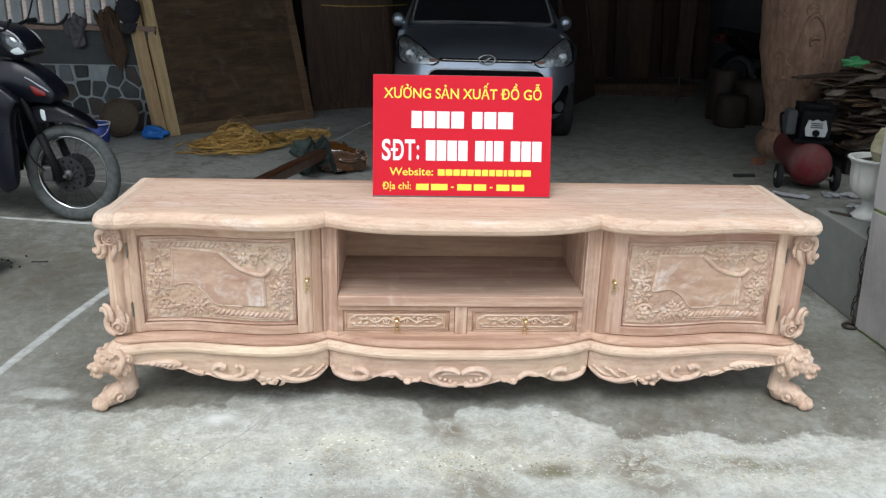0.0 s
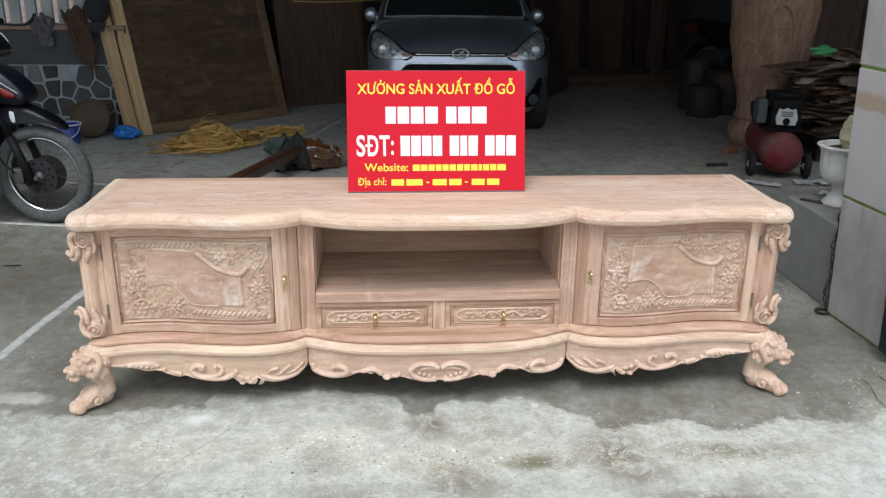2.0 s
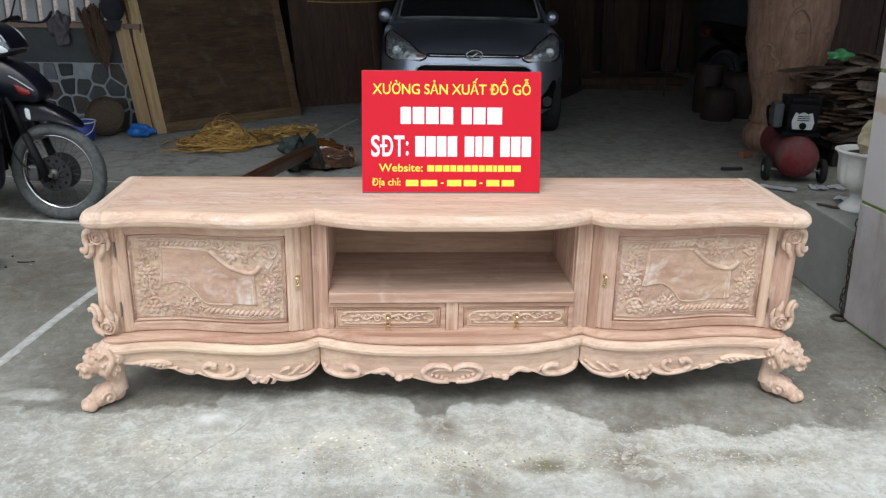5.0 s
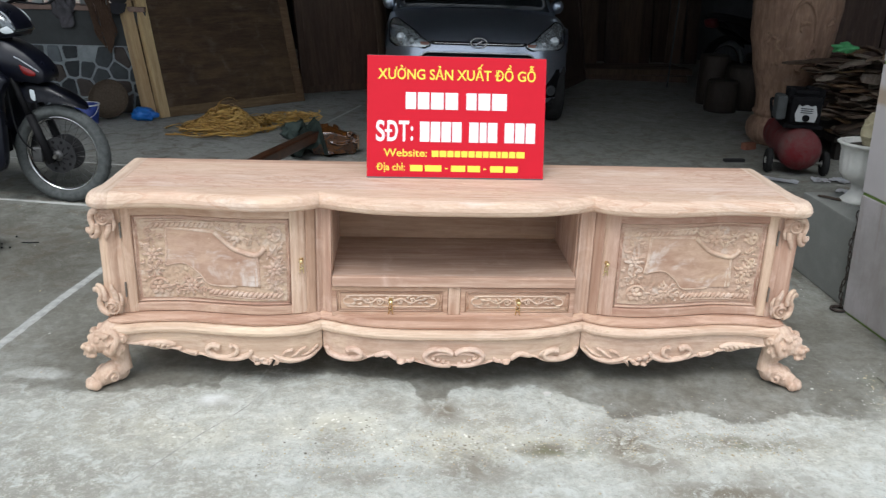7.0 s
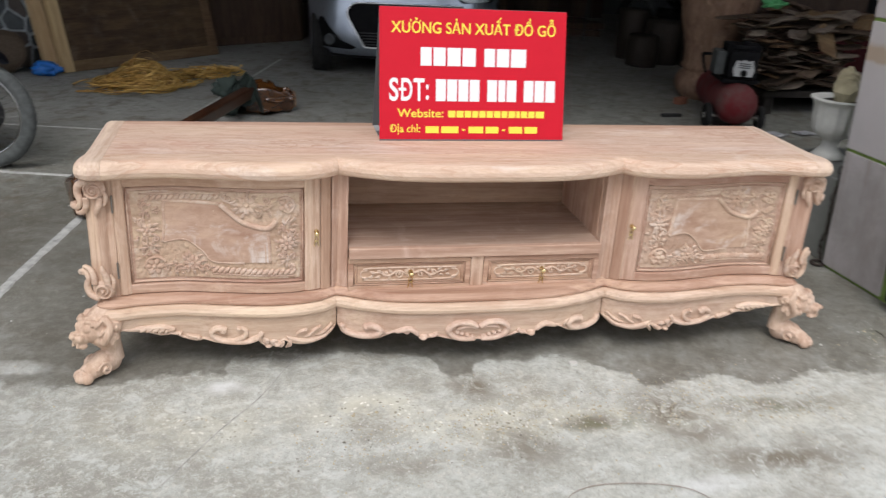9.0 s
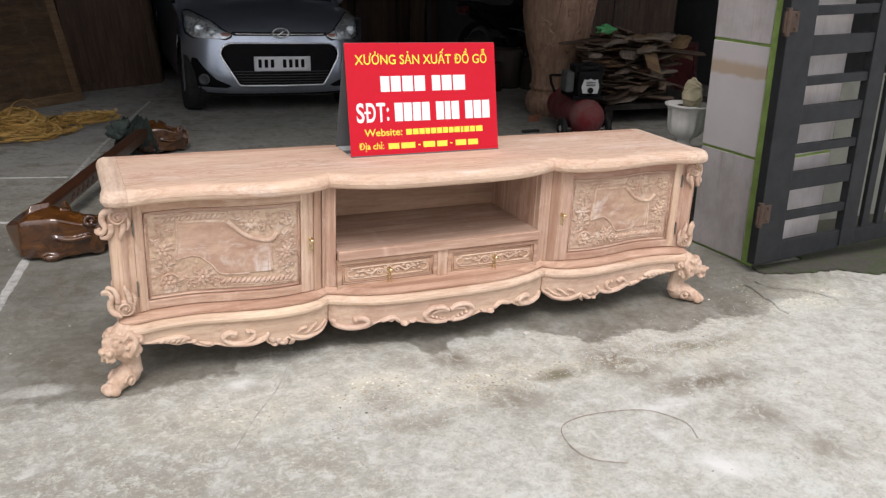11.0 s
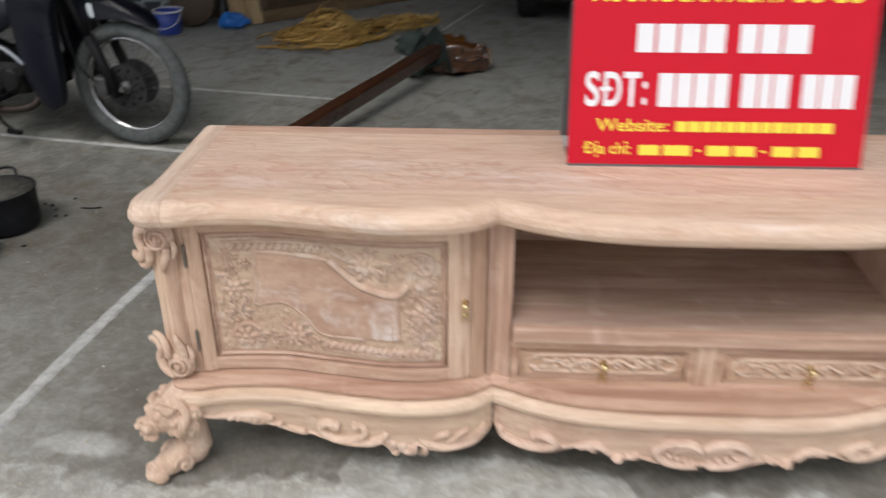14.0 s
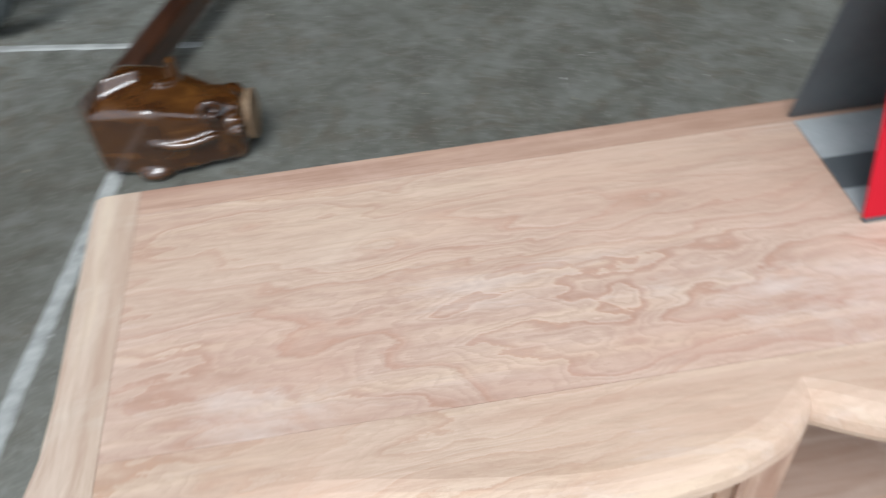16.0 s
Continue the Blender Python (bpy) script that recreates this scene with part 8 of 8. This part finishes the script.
for t in [i / 10 for i in range(11)]:
    y, z = 1.045 + 0.53 * t, smooth_line([(0, 0.885), (0.5, 1.16), (1, 1.415)], t)
    w = 0.735 - 0.15 * t
    row = [b.verts.new((w * (i / 10 - 1) , y - 0.035 + 0.05 * abs(i / 10 - 1) ** 3, z + 0.022 - 0.02 * abs(i / 10 - 1) ** 4)) for i in range(21)]
    if prev:
        for i in range(20):
            b.faces.new((prev[i], prev[i + 1], row[i + 1], row[i]))
    prev = row
bmesh.ops.solidify(b, geom=b.faces[:], thickness=0.006)
part("windscreen", b, DARK_GLASS, car, "dark reflecting windscreen", True)
for s in (-1, 1):
    b = bm_new(); tube(b, spline([(s * 0.10, 1.03, 0.91), (s * 0.30, 1.05, 0.925), (s * 0.55, 1.10, 0.94)], 5), 0.009, 6); part("wiper", b, MATT_BLACK, car)


def patch(name, rows, lift, material, label="", parent=None, n=14, thick=0.012):
    """A piece of trim on the nose: rows of (z, x left, x right)."""
    b = bm_new()
    prev = None
    fine = []
    for (z0, a0, c0), (z1, a1, c1) in zip(rows, rows[1:]):
        for q in range(4):
            t = q / 4
            fine.append((z0 + (z1 - z0) * t, a0 + (a1 - a0) * t, c0 + (c1 - c0) * t))
    fine.append(rows[-1])
    for z, a, c in fine:
        row = []
        for i in range(n + 1):
            x = a + (c - a) * i / n
            y, zz = nose_y(x, z) - lift, z - 0.05 * abs(x / HALF) ** 4 * max(0, z - 0.6) / 0.2
            row.append(b.verts.new((x, y, max(zz, hood_top(x, y) + lift) if z > 0.735 else zz)))
        if prev:
            for i in range(n):
                b.faces.new((prev[i], prev[i + 1], row[i + 1], row[i]))
        prev = row
    bmesh.ops.recalc_face_normals(b, faces=b.faces[:])
    bmesh.ops.solidify(b, geom=b.faces[:], thickness=thick)
    return part(name, b, material, parent or car, label, True)


GR = [(0.232, 0.365), (0.245, 0.385), (0.33, 0.436), (0.45, 0.508), (0.495, 0.525), (0.53, 0.521), (0.565, 0.495), (0.585, 0.462), (0.592, 0.43)]
grille = patch("grille", [(z, -w, w) for z, w in GR], 0.006, BLACK_GRILLE, "black hexagonal grille", None, 24)
half = [(w, z) for z, w in GR]
rim = [(-0.3, 0.231), (0.0, 0.229), (0.3, 0.231)] + half + [(0.2, 0.595), (0.0, 0.596), (-0.2, 0.595)] + [(-w, z) for w, z in half[::-1]] + [(-0.3, 0.231)]
b = bm_new(); tube(b, [(x, nose_y(x, z) - 0.014, z) for x, z in rim], 0.0075, 8, False)
part("grille_surround", b, plain("bright_trim", (0.86, 0.88, 0.90), 0.32, 0.85, 0.03), car, "thin bright grille surround", True)
for i in range(5):
    z = 0.252 + 0.024 * i
    w = 0.37 + 0.058 * i / 4
    patch("grille_bar", [(z, -w, w), (z + 0.009, -w, w)], 0.011, GRILLE_BAR, "", grille, 24, 0.006)
plate_o = patch("number_plate", [(0.36, -0.25, 0.25), (0.485, -0.25, 0.25)], 0.03, plain("plate_white", (0.55, 0.57, 0.58), 0.5, Specular_IOR_Level=0.2), "white number plate with dark bars", None, 8, 0.008)
for i in range(8):
    if i == 3:
        continue
    x = -0.215 + 0.054 * i
    patch("plate_bar", [(0.390, x, x + 0.030), (0.460, x, x + 0.030)], 0.0335, BLACK_GRILLE, "", plate_o, 2, 0.002)
patch("bonnet_slot", [(0.655, -0.40, 0.40), (0.672, -0.42, 0.42), (0.686, -0.42, 0.42)], 0.004, BLACK_GRILLE, "dark slot below the bonnet", None, 24)
patch("chrome_strip", [(0.667, -0.39, 0.39), (0.676, -0.40, 0.40)], 0.012, CHROME, "thin chrome strip", None, 24, 0.006)
b = bm_new(); ring_bar(b, 0.06, 0.008, Matrix.Translation((0, 0.042, 0.68)) @ Matrix.Diagonal((1.15, 1, 0.68, 1))); 
tube(b, spline([(-0.030, 0.04, 0.66), (0.0, 0.036, 0.68), (0.030, 0.04, 0.70)], 3), 0.008, 6)
part("badge", b, CHROME, car, "plain oval chrome badge", True)
patch("lower_lip", [(0.128, -0.62, 0.62), (0.15, -0.66, 0.66)], 0.006, MATT_BLACK, "", None, 24)
REFLECT = plain("lamp_reflector", (0.66, 0.72, 0.75), 0.18, 0.7, 0.5, 30, 1.0, Coat_Weight=1.0, Coat_Roughness=0.03)
for s in (-1, 1):
    rows = [(0.622, s * 0.47, s * 0.73), (0.645, s * 0.425, s * 0.765), (0.667, s * 0.415, s * 0.785), (0.70, s * 0.49, s * 0.79), (0.74, s * 0.555, s * 0.79), (0.78, s * 0.61, s * 0.785), (0.82, s * 0.66, s * 0.78), (0.86, s * 0.705, s * 0.77), (0.875, s * 0.73, s * 0.76)]
    lamp = patch("headlamp", rows, 0.006, REFLECT, "large swept-back headlamp", None, 14, 0.01)
    edge = [(a, z) for z, a, c in rows] + [(c, z) for z, a, c in rows[::-1]] + [(rows[0][1], rows[0][0])]
    b = bm_new()
    tube(b, [(x, nose_y(x, z) - 0.008, max(z - 0.05 * abs(x / HALF) ** 4 * max(0, z - 0.6) / 0.2, hood_top(x, nose_y(x, z)) + 0.004) if z > 0.735 else z - 0.05 * abs(x / HALF) ** 4 * max(0, z - 0.6) / 0.2) for x, z in edge], 0.0065, 6, False)
    part("lamp_seal", b, BLACK_GRILLE, lamp, "dark lamp edge", True)
    for x, z, r in ((0.68, 0.695, 0.042), (0.585, 0.67, 0.026)):
        b = bm_new()
        lathe(b, [(r, 0.0), (r * 0.92, 0.006), (r * 0.55, -0.012), (0.002, -0.016)], 18, Matrix.Translation((s * x, nose_y(x, z) - 0.02, z)) @ pose(0, 0, 0, 90, 0, 0) @ Matrix.Scale(-1, 4, (0, 0, 1)))
        part("bulb_bowl", b, REFLECT, lamp, "", True)
    patch("indicator", [(0.648, s * 0.435, s * 0.50), (0.675, s * 0.43, s * 0.515)], 0.0085, plain("amber_lens", (0.20, 0.085, 0.06), 0.2), "dull amber indicator", lamp, 6, 0.004)
    fog = patch("fog_recess", [(0.208, s * 0.48, s * 0.73), (0.225, s * 0.44, s * 0.75), (0.28, s * 0.57, s * 0.765), (0.37, s * 0.66, s * 0.765), (0.45, s * 0.715, s * 0.75)], 0.004, BLACK_GRILLE, "black fog lamp recess", None, 12)
    b = bm_new(); lathe(b, [(0.046, 0.0), (0.05, 0.01), (0.042, 0.016), (0.03, 0.010), (0.002, 0.014)], 22, Matrix.Translation((s * 0.665, nose_y(0.665, 0.275) - 0.012, 0.275)) @ pose(0, 0, 0, 90, 0, s * 22))
    part("fog_lamp", b, plain("fog_lens", (0.06, 0.065, 0.07), 0.1, 0.3), fog, "round fog lamp", True)
b = bm_new(); box(b, -0.70, 0.70, 0.17, 3.5, 0.13, 0.22, 0.02); part("underbody", b, MATT_BLACK, car)
b = bm_new(); box(b, -0.62, 0.62, 0.5, 1.0, 0.22, 0.7); part("engine_bay", b, MATT_BLACK, car)

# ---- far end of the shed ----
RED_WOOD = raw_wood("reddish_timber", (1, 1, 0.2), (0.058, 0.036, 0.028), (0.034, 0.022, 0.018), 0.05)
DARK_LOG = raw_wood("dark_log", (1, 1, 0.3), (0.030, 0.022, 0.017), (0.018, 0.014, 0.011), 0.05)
rng = random.Random(40)
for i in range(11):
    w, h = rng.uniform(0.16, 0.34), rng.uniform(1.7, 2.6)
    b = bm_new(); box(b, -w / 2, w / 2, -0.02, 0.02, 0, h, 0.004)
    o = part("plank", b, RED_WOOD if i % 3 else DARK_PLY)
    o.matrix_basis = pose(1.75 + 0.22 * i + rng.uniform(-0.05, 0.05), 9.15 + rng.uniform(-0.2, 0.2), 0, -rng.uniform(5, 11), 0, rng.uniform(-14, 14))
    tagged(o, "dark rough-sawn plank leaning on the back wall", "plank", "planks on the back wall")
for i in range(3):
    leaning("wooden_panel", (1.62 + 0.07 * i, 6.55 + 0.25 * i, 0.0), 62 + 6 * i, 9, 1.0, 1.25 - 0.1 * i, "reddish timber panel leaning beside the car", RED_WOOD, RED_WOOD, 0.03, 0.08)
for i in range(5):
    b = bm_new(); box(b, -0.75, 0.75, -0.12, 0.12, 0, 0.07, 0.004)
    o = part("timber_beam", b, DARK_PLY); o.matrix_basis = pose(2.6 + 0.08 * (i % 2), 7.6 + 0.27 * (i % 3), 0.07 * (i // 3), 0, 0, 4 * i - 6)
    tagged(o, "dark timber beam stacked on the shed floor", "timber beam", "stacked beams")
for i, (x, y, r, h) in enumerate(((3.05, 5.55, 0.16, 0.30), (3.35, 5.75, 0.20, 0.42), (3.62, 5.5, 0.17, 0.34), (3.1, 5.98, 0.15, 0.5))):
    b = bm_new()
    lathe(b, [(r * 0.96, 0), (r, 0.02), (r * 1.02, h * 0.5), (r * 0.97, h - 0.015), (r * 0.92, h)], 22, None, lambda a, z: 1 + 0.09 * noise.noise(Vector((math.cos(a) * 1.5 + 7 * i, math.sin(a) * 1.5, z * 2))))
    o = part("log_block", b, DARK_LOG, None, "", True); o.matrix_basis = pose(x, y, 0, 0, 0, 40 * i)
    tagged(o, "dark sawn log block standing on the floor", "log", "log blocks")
motorbike(pose(4.70, 7.40, 0.0, 0, 0, 22), "red and black motorbike parked in the dark end of the shed", MATT_BLACK, plain("dark_red_plastic", (0.06, 0.005, 0.007), 0.35))
ward = thing("wardrobe", pose(4.35, 5.2, 0.0, 0, 0, -12), "tall unfinished brown wardrobe carcass in the shed", "wardrobe")
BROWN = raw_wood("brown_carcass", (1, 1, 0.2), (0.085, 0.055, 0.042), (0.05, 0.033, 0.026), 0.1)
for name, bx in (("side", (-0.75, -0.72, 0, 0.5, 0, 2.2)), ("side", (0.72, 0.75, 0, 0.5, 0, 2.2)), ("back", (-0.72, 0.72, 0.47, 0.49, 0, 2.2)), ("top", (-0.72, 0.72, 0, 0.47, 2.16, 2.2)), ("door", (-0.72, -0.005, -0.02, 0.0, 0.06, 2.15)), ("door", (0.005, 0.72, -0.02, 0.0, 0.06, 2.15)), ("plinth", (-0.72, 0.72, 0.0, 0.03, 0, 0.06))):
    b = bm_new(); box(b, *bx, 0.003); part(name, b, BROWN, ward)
motorbike(pose(-0.55, 7.6, 0.0, 0, 0, -60), "dark motorbike standing in the shade beside the car", MATT_BLACK, RED_PLASTIC)

pole = thing("iron_pole", pose(2.96, 7.0, 0.0), "thin grey iron pole leaning in the dark shed", "pole")
b = bm_new(); tube(b, [(0, 0, 0.0), (0.19, 0.45, 1.75)], 0.010, 8); part("shaft", b, plain("dull_iron", (0.035, 0.037, 0.04), 0.6, 0.3), pole)
stick = thing("dry_twig", pose(0, 0, 0.385), "dry dark twig lying on the low wall", "twig")
b = bm_new(); tube(b, spline([(1.825, 1.11, 0.008), (1.86, 1.07, 0.010), (1.90, 1.035, 0.007), (1.95, 0.985, 0.008)], 4), [0.003] + [0.006] * 11 + [0.003], 6); tube(b, [(1.87, 1.062, 0.008), (1.93, 1.055, 0.012)], [0.004, 0.002], 5); part("branch", b, plain("dry_bark", (0.05, 0.035, 0.025), 0.9), stick)

# ---- small things on the slab ----
wire = thing("wire_loop", pose(0, 0, 0), "thin rusty wire bent in an open loop on the slab", "wire")
b = bm_new(); tube(b, spline([(0.48, -0.96, 0.003), (0.505, -0.88, 0.004), (0.47, -0.81, 0.006), (0.42, -0.76, 0.006), (0.32, -0.73, 0.005), (0.19, -0.72, 0.004), (0.10, -0.755, 0.003), (0.07, -0.85, 0.004), (0.09, -0.94, 0.005), (0.18, -1.0, 0.006)], 6), 0.0012, 6); part("strand", b, plain("dull_wire", (0.30, 0.25, 0.21), 0.8, 0.1), wire)
rng = random.Random(77)
PEBBLES = [plain("pale_pebble", (0.55, 0.54, 0.5), 0.8), plain("dark_pebble", (0.16, 0.145, 0.12), 0.85), plain("ochre_pebble", (0.44, 0.38, 0.26), 0.85)]
b = bm_new()
bmesh.ops.create_icosphere(b, subdivisions=1, radius=1.0)
PEB_V, PEB_F = np.array([v.co[:] for v in b.verts]), np.array([[v.index for v in f.verts] for f in b.faces])
b.free()
for mi, count in ((0, 1900), (1, 110), (2, 1500)):
    cos, faces = [], []
    for i in range(count):
        x, y = rng.uniform(-2.4, 2.2), rng.uniform(-1.5, -0.12) if rng.random() < 0.8 else rng.uniform(-0.1, 3.0)
        if i % 6 == 0:
            x, y = rng.gauss(1.75, 0.16), rng.gauss(-0.12, 0.12)
        elif i % 6 in (1, 2, 3):
            x = rng.uniform(-0.60, 1.1)
            y = -0.41 + 0.06 * math.sin(3 * x) + rng.gauss(0, 0.075)
        r = rng.uniform(0.0010, 0.0034) * (1.5 if rng.random() < 0.06 else 1)
        size = np.array((r * rng.uniform(0.8, 1.4), r * rng.uniform(0.8, 1.3), r * 0.5))
        faces.append(PEB_F + len(PEB_V) * i)
        cos.append(PEB_V * size + np.array((x, y, r * 0.22)))
    me = bpy.data.meshes.new("gravel")
    me.from_pydata(np.concatenate(cos).tolist(), [], np.concatenate(faces).tolist())
    me.polygons.foreach_set("use_smooth", [True] * len(me.polygons))
    me.materials.append(PEBBLES[mi])
    tagged(new("gravel", me), "fine loose gravel and crumbs scattered on the slab", "gravel", "", "stuff")
b = bm_new(); prism(b, [(-0.012, -0.008), (0.010, -0.012), (0.015, 0.004), (0.0, 0.012), (-0.014, 0.006)], 0.001, 0.009)
o = part("stone_chip", b, PEBBLES[0]); o.matrix_basis = pose(0.341, -0.10, 0); tagged(o, "small white stone chip on the slab", "stone chip")
